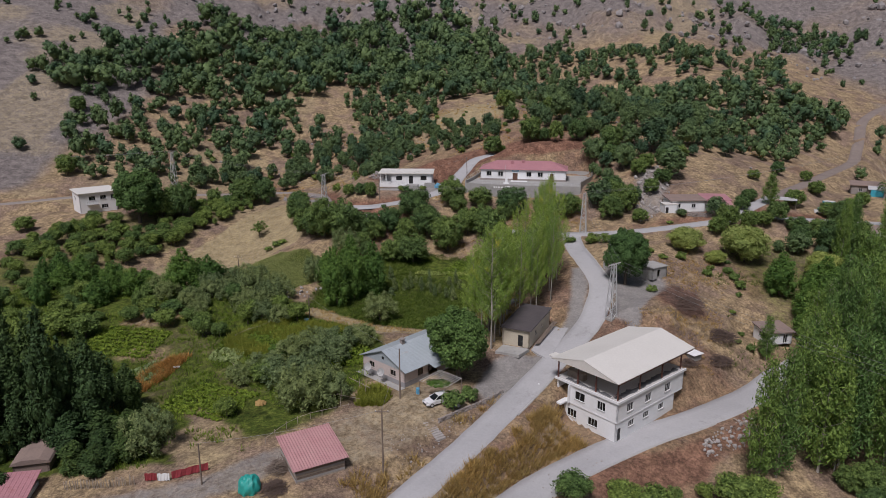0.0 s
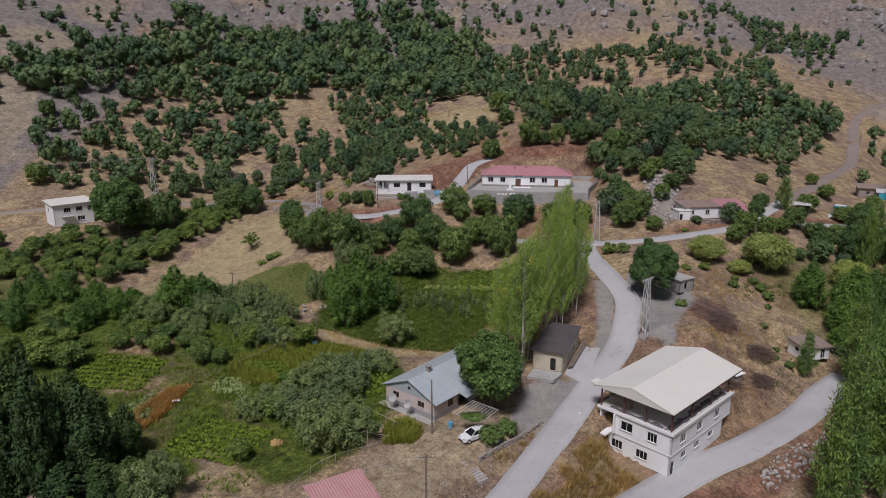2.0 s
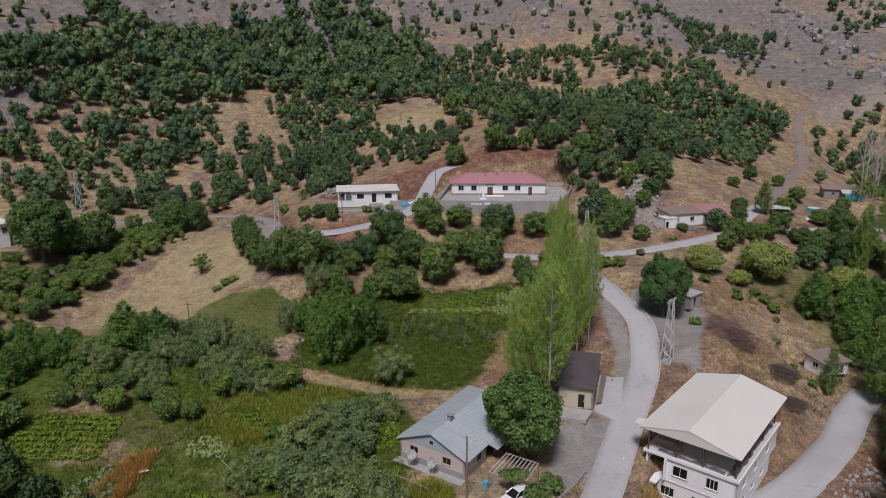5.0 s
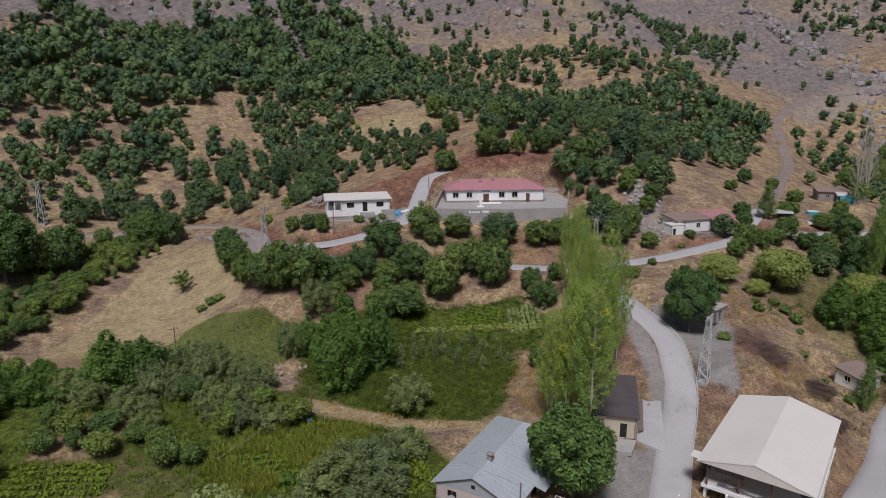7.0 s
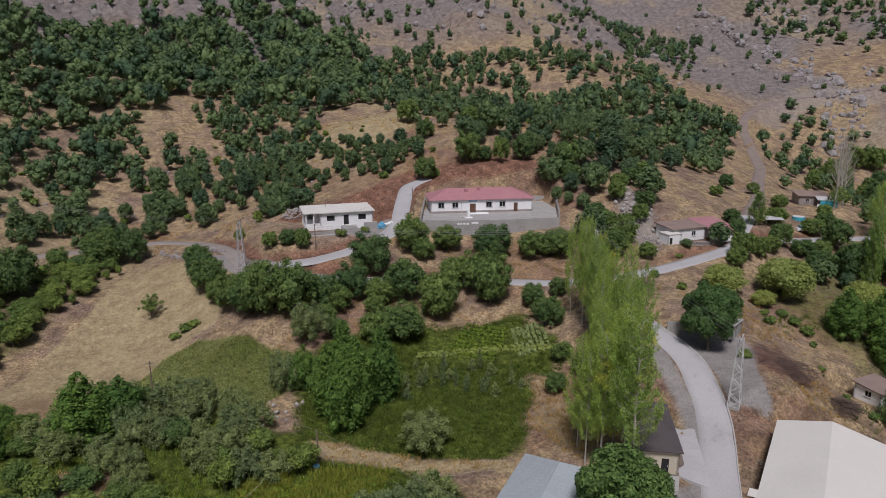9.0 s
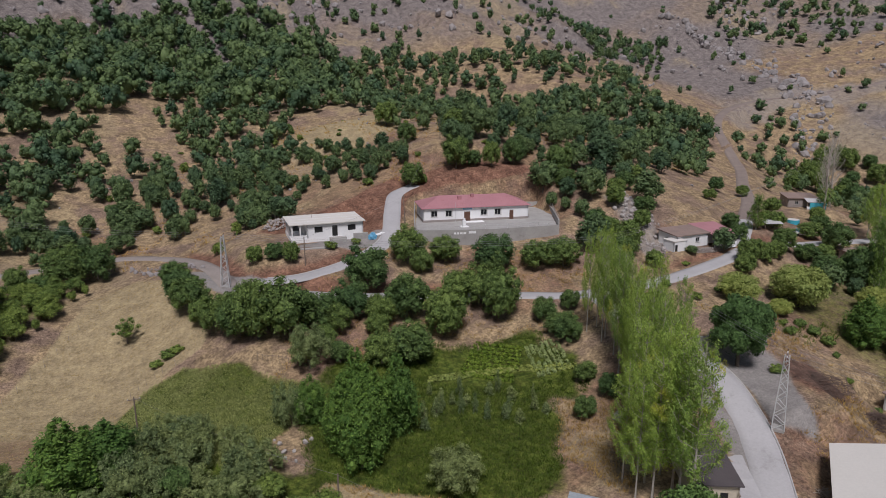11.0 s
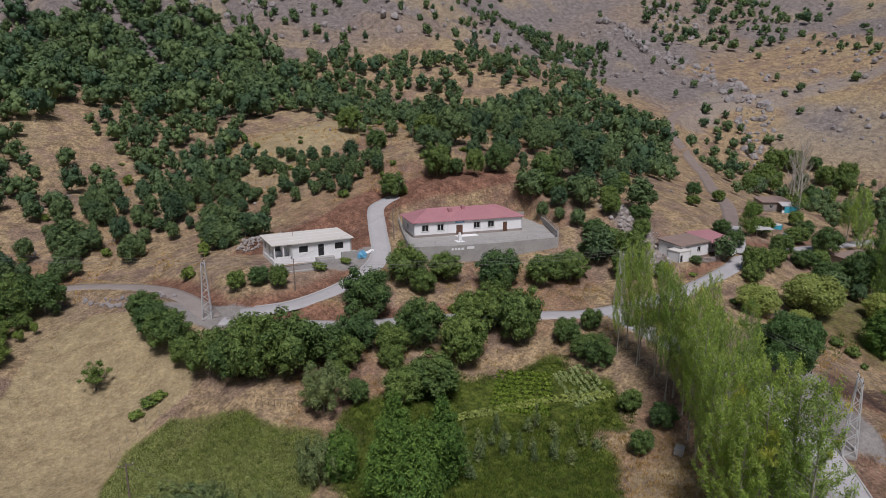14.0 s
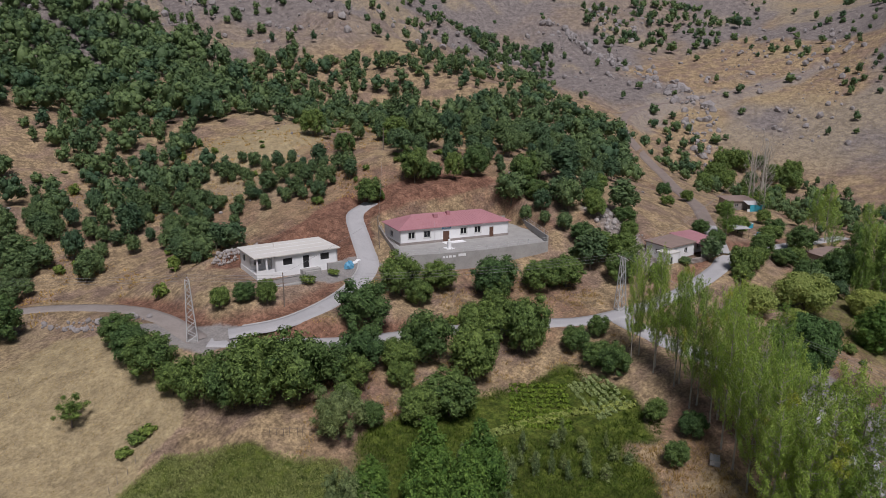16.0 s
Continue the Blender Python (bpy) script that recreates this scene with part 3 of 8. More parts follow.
mottle, fleck = grain(gt, 0.35, 8, 0.75, pos), grain(gt, 2.2, 5, 0.75, pos)


def ground_mask(attribute, channel):
    a = gt.nodes.get(attribute) or put(gt, "ShaderNodeAttribute")
    a.name, a.attribute_name = attribute, attribute
    s = gt.nodes.get(attribute + "_rgb") or put(gt, "ShaderNodeSeparateColor", {0: a.outputs["Color"]})
    s.name = attribute + "_rgb"
    n = put(gt, "ShaderNodeMath", {0: tufts, 1: 0.55}, "MULTIPLY")
    n = put(gt, "ShaderNodeMath", {0: n.outputs[0], 1: s.outputs[channel]}, "ADD")
    return ramp(gt, n.outputs[0], 0.55, 1.05)


col = blend(gt, ramp(gt, tufts, 0.34, 0.66), (0.235, 0.178, 0.120), (0.440, 0.338, 0.212))
soil = blend(gt, ramp(gt, speck, 0.3, 0.7), (0.190, 0.138, 0.110), (0.320, 0.238, 0.188))
col = blend(gt, ramp(gt, patchy, 0.44, 0.62), col, soil)
col = blend(gt, ground_mask("zone_b", 1), col, blend(gt, ramp(gt, speck, 0.25, 0.75), (0.150, 0.134, 0.136), (0.285, 0.258, 0.258)))
col = blend(gt, ground_mask("zone_a", 1), col, blend(gt, ramp(gt, tufts, 0.3, 0.75), (0.325, 0.262, 0.158), (0.430, 0.355, 0.225)))
col = blend(gt, ground_mask("zone_a", 2), col, blend(gt, ramp(gt, tufts, 0.3, 0.7), (0.165, 0.088, 0.064), (0.270, 0.155, 0.115)))
col = blend(gt, ground_mask("zone_b", 0), col, blend(gt, ramp(gt, speck, 0.25, 0.75), (0.255, 0.240, 0.236), (0.330, 0.314, 0.308)))
col = blend(gt, ground_mask("zone_b", 2), col, blend(gt, ramp(gt, speck, 0.3, 0.7), (0.085, 0.060, 0.055), (0.140, 0.098, 0.085)))
col = blend(gt, ground_mask("zone_a", 0), col, blend(gt, ramp(gt, tufts, 0.3, 0.72), (0.036, 0.062, 0.011), (0.130, 0.162, 0.034)))
rough_part = put(gt, "ShaderNodeMath", {0: ground_mask("zone_b", 0), 1: -0.6}, "MULTIPLY")
smooth_part = put(gt, "ShaderNodeMath", {0: ground_mask("zone_a", 1), 1: -0.4}, "MULTIPLY")
rough_part = put(gt, "ShaderNodeMath", {0: rough_part.outputs[0], 1: smooth_part.outputs[0]}, "ADD")
rough_part = put(gt, "ShaderNodeMath", {0: rough_part.outputs[0], 1: 0.95}, "ADD")
rough_part = put(gt, "ShaderNodeMath", {0: rough_part.outputs[0], 1: 0.0}, "MAXIMUM").outputs[0]
col = blend(gt, rough_part, col, blend(gt, ramp(gt, fleck, 0.3, 0.7), (0.52, 0.51, 0.51), (1.42, 1.40, 1.36)), "MULTIPLY")
col = blend(gt, rough_part, col, blend(gt, ramp(gt, mottle, 0.34, 0.66), (0.62, 0.60, 0.60), (1.30, 1.28, 1.22)), "MULTIPLY")
gt.links.new(col, gb.inputs["Base Color"])
gb.inputs["Roughness"].default_value = 0.95
gb.inputs["Specular IOR Level"].default_value = 0.15
bumps = put(gt, "ShaderNodeMath", {0: tufts, 1: speck}, "ADD")
gt.links.new(put(gt, "ShaderNodeBump", {"Strength": 0.7, "Distance": 0.25, "Height": bumps.outputs[0]}).outputs[0], gb.inputs["Normal"])

gmesh = arrays_mesh("ground", np.stack([X, Y, Z], 1), np.stack([corner, corner + 1, corner + nx + 1, corner + nx], 1), gmat, smooth=True)
for name, three in (("zone_a", (green, straw, earth)), ("zone_b", (grey, scree, dark))):
    layer = gmesh.color_attributes.new(name, "FLOAT_COLOR", "POINT")
    layer.data.foreach_set("color", np.stack([*three, np.ones(len(X))], 1).astype(np.float32).ravel())
tagged(new("ground", gmesh), "dry golden valley side with green gardens, bare earth and grey scree", "ground", kind="structure")


# ---- roads ----
def strip(line, offsets):
    """Vertices across a line at signed offsets (sideways, up), and the quads between them."""
    d = np.gradient(line[:, :2], axis=0)
    d /= np.linalg.norm(d, axis=1)[:, None]
    side = np.stack([d[:, 1], -d[:, 0]], 1)
    rows = [np.column_stack([line[:, :2] + side * o, line[:, 2] + u]) for o, u in offsets]
    n, m = len(line), len(offsets)
    verts = np.stack(rows, 1).reshape(-1, 3)
    k = (np.arange(n - 1)[:, None] * m + np.arange(m - 1)[None, :]).ravel()
    return verts, np.stack([k, k + m, k + m + 1, k + 1], 1)


def road(name, line, width, material, label):
    h = width / 2
    edge = (fbm(line[:, 0], line[:, 1], 3, 8, 2) - 0.5) * 0.25
    v, q = strip(line, [(-h - 0.12, -0.35), (-h, 0.0), (-h * 0.5, 0.025), (0, 0.035), (h * 0.5, 0.025), (h, 0.0), (h + 0.12, -0.35)])
    v = v.reshape(len(line), 7, 3)
    v[:, :2, :2] += (v[:, 1:2, :2] - v[:, 5:6, :2]) * edge[:, None, None] / width
    v[:, 5:, :2] += (v[:, 5:6, :2] - v[:, 1:2, :2]) * edge[::-1, None, None] / width
    tagged(new(name, arrays_mesh(name, v.reshape(-1, 3), q, material)), label, "road", kind="structure")


def kerb(line, offset, label):
    v, q = strip(line, [(offset - 0.09, -0.3), (offset - 0.08, 0.13), (offset + 0.08, 0.13), (offset + 0.1, -0.3)])
    tagged(new("kerb", arrays_mesh("kerb", v, q, KERB)), label, "kerb", kind="structure")


road("road_main", MAIN[:-2], 4.5, ROAD, "pale grey concrete village road climbing the valley side")
road("road_cross", CROSS + np.array((0, 0, 0.012)), 4.0, ROAD, "pale grey concrete lane along the slope")
road("road_school", SCHOOL[5:] + np.array((0, 0, 0.024)), 3.9, ROAD, "pale concrete lane winding up past the white house")
road("road_track", LEFT + np.array((0, 0, -0.012)), 3.8, DIRT_ROAD, "grey gravel track along the hillside")
road("road_lower", LOWER, 5.2, ROAD, "grey concrete lane below the white building")
road("road_hamlet", UPPER[3:17] + np.array((0, 0, 0.02)), 3.8, ROAD, "grey concrete lane between the hamlet houses")
road("road_upper", UPPER[16:], 3.8, TRACK_EARTH, "brown dirt road climbing to the quarry")
kerb(SCHOOL[8:62], -2.05, "low pale concrete kerb along the bend")
kerb(MAIN[70:150], 2.35, "low concrete kerb of the village road")
kerb(LOWER[18:60], 2.7, "low concrete kerb of the lower lane")
apron = bmesh.new()
prism(apron, [(9.0, 107.4), (12.9, 105.8), (15.0, 108.4), (10.6, 110.4)], -0.5, 0.06)
solid("concrete_apron", apron, CONCRETE, Matrix(), "pale concrete apron before the garage", "pavement", kind="structure")
strip_bm = bmesh.new()
for k in range(8):
    edge = []
    for q in (k / 8, (k + 1) / 8):
        near_, far_ = Vector((15.4 + 5.0 * q, 108.9 + 10.2 * q)), Vector((18.0 + 5.2 * q, 105.9 + 10.4 * q))
        edge.append([(p_.x, p_.y, float(ground(p_.x, p_.y)[0]) + 0.16) for p_ in (near_, far_)])
    slab_of(strip_bm, [edge[0][0], edge[0][1], edge[1][1], edge[1][0]], 0.4)
bmesh.ops.remove_doubles(strip_bm, verts=strip_bm.verts, dist=0.001)
solid("garage_forecourt", strip_bm, ROAD, Matrix(), "pale concrete strip between the garage and the road", "pavement", kind="structure")

# ---- building kit ----
def wall(parent, length, height, holes, material, m, thick=0.25, label="", name="wall"):
    """A wall along x, its outer face at y = 0; holes are (x0, z0, x1, z1) and go right through."""
    bm = bmesh.new()
    xs = sorted({0.0, length, *(h[0] for h in holes), *(h[2] for h in holes)})
    zs = sorted({0.0, height, *(h[1] for h in holes), *(h[3] for h in holes)})
    nx_, nz_ = len(xs) - 1, len(zs) - 1
    full = [[not any(h[0] < (xs[i] + xs[i + 1]) / 2 < h[2] and h[1] < (zs[k] + zs[k + 1]) / 2 < h[3] for h in holes) for k in range(nz_)] for i in range(nx_)]
    made = {}

    def at(i, k, y):
        if (i, k, y) not in made:
            made[i, k, y] = bm.verts.new(m @ Vector((xs[i], y, zs[k])))
        return made[i, k, y]

    def solid_cell(i, k):
        return 0 <= i < nx_ and 0 <= k < nz_ and full[i][k]

    for i in range(nx_):
        for k in range(nz_):
            if not full[i][k]:
                continue
            bm.faces.new((at(i, k, 0), at(i + 1, k, 0), at(i + 1, k + 1, 0), at(i, k + 1, 0)))
            bm.faces.new((at(i, k, thick), at(i, k + 1, thick), at(i + 1, k + 1, thick), at(i + 1, k, thick)))
            for di, dk, p, q in ((-1, 0, (i, k), (i, k + 1)), (1, 0, (i + 1, k + 1), (i + 1, k)), (0, -1, (i + 1, k), (i, k)), (0, 1, (i, k + 1), (i + 1, k + 1))):
                if not solid_cell(i + di, k + dk):
                    bm.faces.new((at(*p, 0), at(*q, 0), at(*q, thick), at(*p, thick)))
    return part(name, bm, material, parent, label)


def glazing(parent, hole, m, panes=2, frame=FRAME, surround=None, sill=True):
    """A window in a wall's hole: surround, frame, panes and sill."""
    x0, z0, x1, z1 = hole
    t, bm = 0.07, bmesh.new()
    for a in (x0, x1 - t):
        box(bm, a, 0.08, z0, a + t, 0.15, z1, m)
    for a in (z0, z1 - t):
        box(bm, x0 + t, 0.08, a, x1 - t, 0.15, a + t, m)
    w = (x1 - x0 - 2 * t) / panes
    for k in range(1, panes):
        box(bm, x0 + t + k * w - t / 2, 0.085, z0 + t, x0 + t + k * w + t / 2, 0.145, z1 - t, m)
    win = part("window", bm, frame, parent)
    for k in range(panes):
        bm = bmesh.new()
        box(bm, x0 + t + k * w + 0.02, 0.11, z0 + t, x0 + t + (k + 1) * w - 0.02, 0.12, z1 - t, m)
        part("pane", bm, GLASS, win, "dark window pane")
    if surround:
        bm, s = bmesh.new(), 0.17
        for a in (x0 - s, x1):
            box(bm, a, -0.05, z0 - s, a + s, 0.02, z1 + s, m)
        for a in (z0 - s, z1):
            box(bm, x0, -0.05, a, x1, 0.02, a + s, m)
        part("surround", bm, surround, win, "white raised window surround")
    if sill:
        bm = bmesh.new()
        box(bm, x0 - 0.08, -0.09, z0 - 0.06, x1 + 0.08, 0.08, z0 - 0.003, m)
        part("sill", bm, CONCRETE, win)
    return win


def leaf_door(parent, hole, m, material=BROWN):
    x0, z0, x1, z1 = hole
    bm = bmesh.new()
    box(bm, x0, 0.10, z0, x1, 0.16, z1, m)
    for k in range(2):
        a, b = z0 + 0.15 + k * (z1 - z0) / 2, z0 + (k + 1) * (z1 - z0) / 2 - 0.1
        box(bm, x0 + 0.14, 0.08, a, x1 - 0.14, 0.105, b, m)
    door = part("door", bm, material, parent)
    bm = bmesh.new()
    box(bm, x1 - 0.16, 0.05, z0 + 0.95, x1 - 0.10, 0.10, z0 + 1.15, m)
    part("handle", bm, GALV, door)
    return door


def sides(length, width):
    """The four wall frames of a rectangle with its near corner at the origin: front, right, back, left."""
    return (Matrix(), pose(length, 0, 0, 0, 0, 90), pose(length, width, 0, 0, 0, 180), pose(0, width, 0, 0, 0, -90))


def ribbed(bm, corners, n, thick=0.08, h=0.035, w=0.06):
    """A sloping sheet with standing seams that run from the first edge to the opposite one."""
    a, b, c, d = (Vector(v) for v in corners)
    up = (b - a).cross(d - a).normalized() * h
    if up.z < 0:
        up = -up
    e = w / max((b - a).length, 0.1) / 2
    stops = []
    for k in range(n + 1):
        s = min(max(k / n, 2 * e), 1 - 2 * e)
        stops += [(s - 2 * e, 0), (s - e, 1), (s + e, 1), (s + 2 * e, 0)]
    rows = [[bm.verts.new(p.lerp(q, s) + up * u) for s, u in stops] for p, q in ((a, b), (d, c))]
    low = [[bm.verts.new(v.co - Vector((0, 0, thick)) - up * u) for v, (s, u) in zip(r, stops)] for r in rows]
    for k in range(len(stops) - 1):
        bm.faces.new((rows[0][k], rows[0][k + 1], rows[1][k + 1], rows[1][k]))
        bm.faces.new((low[0][k], low[1][k], low[1][k + 1], low[0][k + 1]))
        bm.faces.new((rows[0][k], low[0][k], low[0][k + 1], rows[0][k + 1]))
        bm.faces.new((rows[1][k], rows[1][k + 1], low[1][k + 1], low[1][k]))
    for k in (0, -1):
        bm.faces.new((rows[0][k], rows[1][k], low[1][k], low[0][k]))
    return bm


def chimney(parent, at, size, height, material, cap=True):
    bm = bmesh.new()
    x, y, z = at
    box(bm, x - size / 2, y - size / 2, z, x + size / 2, y + size / 2, z + height)
    c = part("chimney", bm, material, parent)
    if cap:
        bm = bmesh.new()
        box(bm, x - size * 0.7, y - size * 0.7, z + height + 0.12, x + size * 0.7, y + size * 0.7, z + height + 0.19)
        for dx in (-1, 1):
            for dy in (-1, 1):
                box(bm, x + dx * size * 0.4 - 0.04, y + dy * size * 0.4 - 0.04, z + height, x + dx * size * 0.4 + 0.04, y + dy * size * 0.4 + 0.04, z + height + 0.12)
        part("cap", bm, material, c)


def paint(name, outline, z, thick, material, parent, m=None, label=""):
    bm = bmesh.new()
    prism(bm, outline, z, z + thick, m)
    return part(name, bm, material, parent, label)


# ---- the white two-storey building under construction, with an open roof terrace ----
def white_building():
    # x runs along the lane side, y along the gable side; the near corner is the origin
    L, W = 17.8, 11.4
    h = thing("white_building", pose(25.6, 89.3, -6.85, 0, 0, 40.5), "new white rendered house with open terrace under white sheet roof", "house")
    low, up = 3.1, 3.0
    # lower storey, set back at the far end
    front, right, back, left = (Matrix(), pose(L, 0, 0, 0, 0, 90), pose(L, W, 0, 0, 0, 180), pose(0, W, 0, 0, 0, -90))
    lane = [(3.1, 1.45, 4.6, 2.45), (7.0, 1.45, 8.5, 2.45), (11.2, 1.45, 12.7, 2.45), (0.35, 0.0, 1.25, 2.1)]
    wall(h, 15.6, low, lane, WHITE, Matrix(), label="white rendered lower wall")
    for q in lane[:3]:
        glazing(h, q, Matrix(), 3)
    leaf_door(h, lane[3], Matrix(), BLACK)
    gable = [(2.2, 0.9, 4.0, 2.2), (6.2, 0.9, 8.0, 2.2)]
    wall(h, W, low, gable, WHITE, left)
    # windows counted from the far end of this face
    for q in gable[:2]:
        glazing(h, q, left, 3)
    wall(h, W, low, [], WHITE, pose(15.6, 0, 0, 0, 0, 90))
    wall(h, 15.6, low, [], WHITE, pose(15.6, W, 0, 0, 0, 180))
    # floor slab and upper storey, slightly proud of the lower one
    bm = bmesh.new()
    box(bm, -0.12, -0.12, low, L + 0.1, W + 0.1, low + 0.22)
    part("floor_slab", bm, WHITE, h)
    z = Matrix.Translation((0, 0, low + 0.22))
    lane_up = [(2.4, 0.85, 4.0, 2.2), (7.2, 0.85, 8.8, 2.2), (12.6, 0.85, 14.2, 2.2)]
    o = pose(-0.1, -0.1, 0)
    wall(h, L + 0.15, up, lane_up, WHITE, z @ o, label="white rendered upper wall")
    for q in lane_up:
        glazing(h, q, z @ o, 3)
    gab_up = [(2.2, 0.85, 4.1, 2.25), (6.4, 0.85, 7.9, 2.25)]
    lm = z @ pose(-0.1, W - 2.6, 0, 0, 0, -90)
    gab_up = [(a - 1.2, b, c - 1.2, d) for a, b, c, d in gab_up]
    wall(h, W - 2.5, up, gab_up, WHITE, lm)
    for q, n in zip(gab_up, (2, 3)):
        glazing(h, q, lm, n)
    wall(h, W, up, [], WHITE, z @ pose(L + 0.05, -0.1, 0, 0, 0, 90))
    wall(h, L, up, [], WHITE, z @ pose(L, W, 0, 0, 0, 180))
    # recessed stair bay beside the gable
    wall(h, 4.0, up, [(1.2, 0, 2.2, 2.1)], WHITE, z @ pose(3.4, W - 2.6, 0, 0, 0, 180))
    # terrace slab, edge band and stains
    zt = low + 0.22 + up
    bm = bmesh.new()
    box(bm, -0.35, -0.35, zt, L + 0.35, W + 0.3, zt + 0.3, bevel=0.02)
    part("terrace_slab", bm, SCREED, h, "bare grey concrete terrace slab")
    for a, b in (((-0.36, -0.36), (L + 0.36, -0.22)), ((-0.36, -0.22), (-0.22, W + 0.3))):
        bm = bmesh.new()
        box(bm, *a, zt + 0.02, *b, zt + 0.42)
        part("parapet", bm, WHITE, h, "low white terrace edge")
    rng = random.Random(3)
    blot = [(0.6 + 16.4 * k / 22, 0.25 + rng.uniform(-0.1, 0.25)) for k in range(23)]
    blot += [(17.0 - 16.4 * k / 22, 1.25 + rng.uniform(-0.35, 0.45)) for k in range(23)]
    paint("stain", blot, zt + 0.304, 0.01, BITUMEN, h, label="dark bitumen coat on the terrace edge")
    blot = [(0.2 + rng.uniform(-0.1, 0.2), 1.6 + 8.5 * k / 12) for k in range(13)]
    blot += [(1.05 + rng.uniform(-0.35, 0.3), 10.1 - 8.5 * k / 12) for k in range(13)]
    paint("stain", blot[::-1], zt + 0.304, 0.01, BITUMEN, h, label="dark bitumen coat on the terrace edge")
    # steel posts and the roof
    ze = zt + 0.3 + 3.15
    for x, y in ((0.3, 0.3), (6.0, 0.35), (12.0, 0.35), (L - 0.3, 0.35), (0.25, 4.2), (0.25, 7.6), (-0.2, W - 0.3), (6.0, W - 0.3), (12.0, W - 0.3), (L - 0.3, W - 0.3)):
        bm = bmesh.new()
        box(bm, x - 0.09, y - 0.09, zt + 0.3, x + 0.09, y + 0.09, ze + 0.1)
        part("post", bm, STEEL_RED, h, "rust-red steel post")
    for dx in (-1.0, 1.0):
        bm = bmesh.new()
        rod(bm, (0.3 + (dx if dx > 0 else 0), 0.3 + (0 if dx > 0 else 1.0), zt + 0.3), (0.3, 0.3, zt + 1.6), 0.04)
        part("brace", bm, STEEL_RED, h)
    x0, x1, y0, y1, rise = -0.7, L + 2.4, -0.35, W + 1.0, 1.6
    ym = (y0 + y1) / 2
    ridge0, ridge1 = (x0, ym, ze + rise), (x1, ym, ze + rise)
    bm = bmesh.new()
    slab_of(bm, [(x0, y0, ze), (x1, y0, ze), ridge1, ridge0], 0.1)
    part("roof", bm, ROOF_WHITE, h, "plain cream-white sheet roof")
    bm = bmesh.new()
    slab_of(bm, [ridge0, ridge1, (x1, y1, ze), (x0, y1, ze)], 0.1)
    part("roof", bm, ROOF_WHITE, h, "plain cream-white sheet roof")
    for x in (x0 + 0.05, x1 - 0.1):
        bm = bmesh.new()
        prism(bm, [(y0 + 0.05, ze - 0.12), (y1 - 0.05, ze - 0.12), (ym, ze + rise - 0.12)], x, x + 0.05, Matrix(((0, 0, 1, 0), (1, 0, 0, 0), (0, 1, 0, 0), (0, 0, 0, 1))))
        part("gable_sheet", bm, ROOF_WHITE, h, "white gable sheet")
    bm = bmesh.new()
    box(bm, x0 + 0.6, y1 - 0.02, ze - 0.1, x0 + 2.2, y1 + 0.9, ze)
    part("canopy", bm, ROOF_WHITE, h, "small white sheet canopy")
    for y in (y0 + 0.1, ym, y1 - 0.1):
        bm = bmesh.new()
        zz = ze - 0.22 if y != ym else ze + rise - 0.32
        box(bm, x0 + 0.3, y - 0.07, zz - 0.1, x1 - 0.3, y + 0.07, zz)
        part("purlin", bm, STEEL_RED, h)
    # outside stair down from the terrace bay to the street
    m = pose(-0.1, W - 2.2, low + 0.22)
    bm = bmesh.new()
    box(bm, -1.6, 0.0, -0.25, 0.0, 2.2, 0.0, m)
    part("landing", bm, WHITE, h, "white concrete landing")
    for k in range(9):
        bm = bmesh.new()
        box(bm, -1.55, 2.2 + 0.28 * k, 0.17 * k, -0.25, 2.5 + 0.28 * k, 0.17 * (k + 1), m)
        part("step", bm, CONCRETE, h)
    bm = bmesh.new()
    prism(bm, [(2.2, -1.6), (2.2, 0.3), (4.6, 1.8), (4.6, -1.6)], -1.75, -1.55, m @ Matrix(((0, 0, 1, 0), (1, 0, 0, 0), (0, 1, 0, 0), (0, 0, 0, 1))))
    part("stair_wall", bm, WHITE, h)
    bm = bmesh.new()
    rod(bm, (-1.9, 3.0, -3.0), (-1.9, 3.0, 0.3), 0.65, sides=18)
    for v in bm.verts:
        v.co = m @ v.co
    part("water_tank", bm, WHITE, h, "white cylindrical tank")


white_building()

# a pallet stack on the terrace
pal = thing("pallet_stack", pose(21.2, 97.6, -0.22, 0, 0, 130), "stack of yellow-brown timber boards stored on the terrace", "timber")
for k in range(7):
    bm = bmesh.new()
    box(bm, -1.6, -0.5, 0.16 * k, 1.6, 0.5, 0.16 * k + 0.1)
    part("board", bm, PALEWOOD, pal)
    if k < 6:
        bm = bmesh.new()
        for x in (-1.4, 0, 1.3):
            box(bm, x, -0.5, 0.16 * k + 0.1, x + 0.1, 0.5, 0.16 * (k + 1))
        part("batten", bm, PALEWOOD, pal)


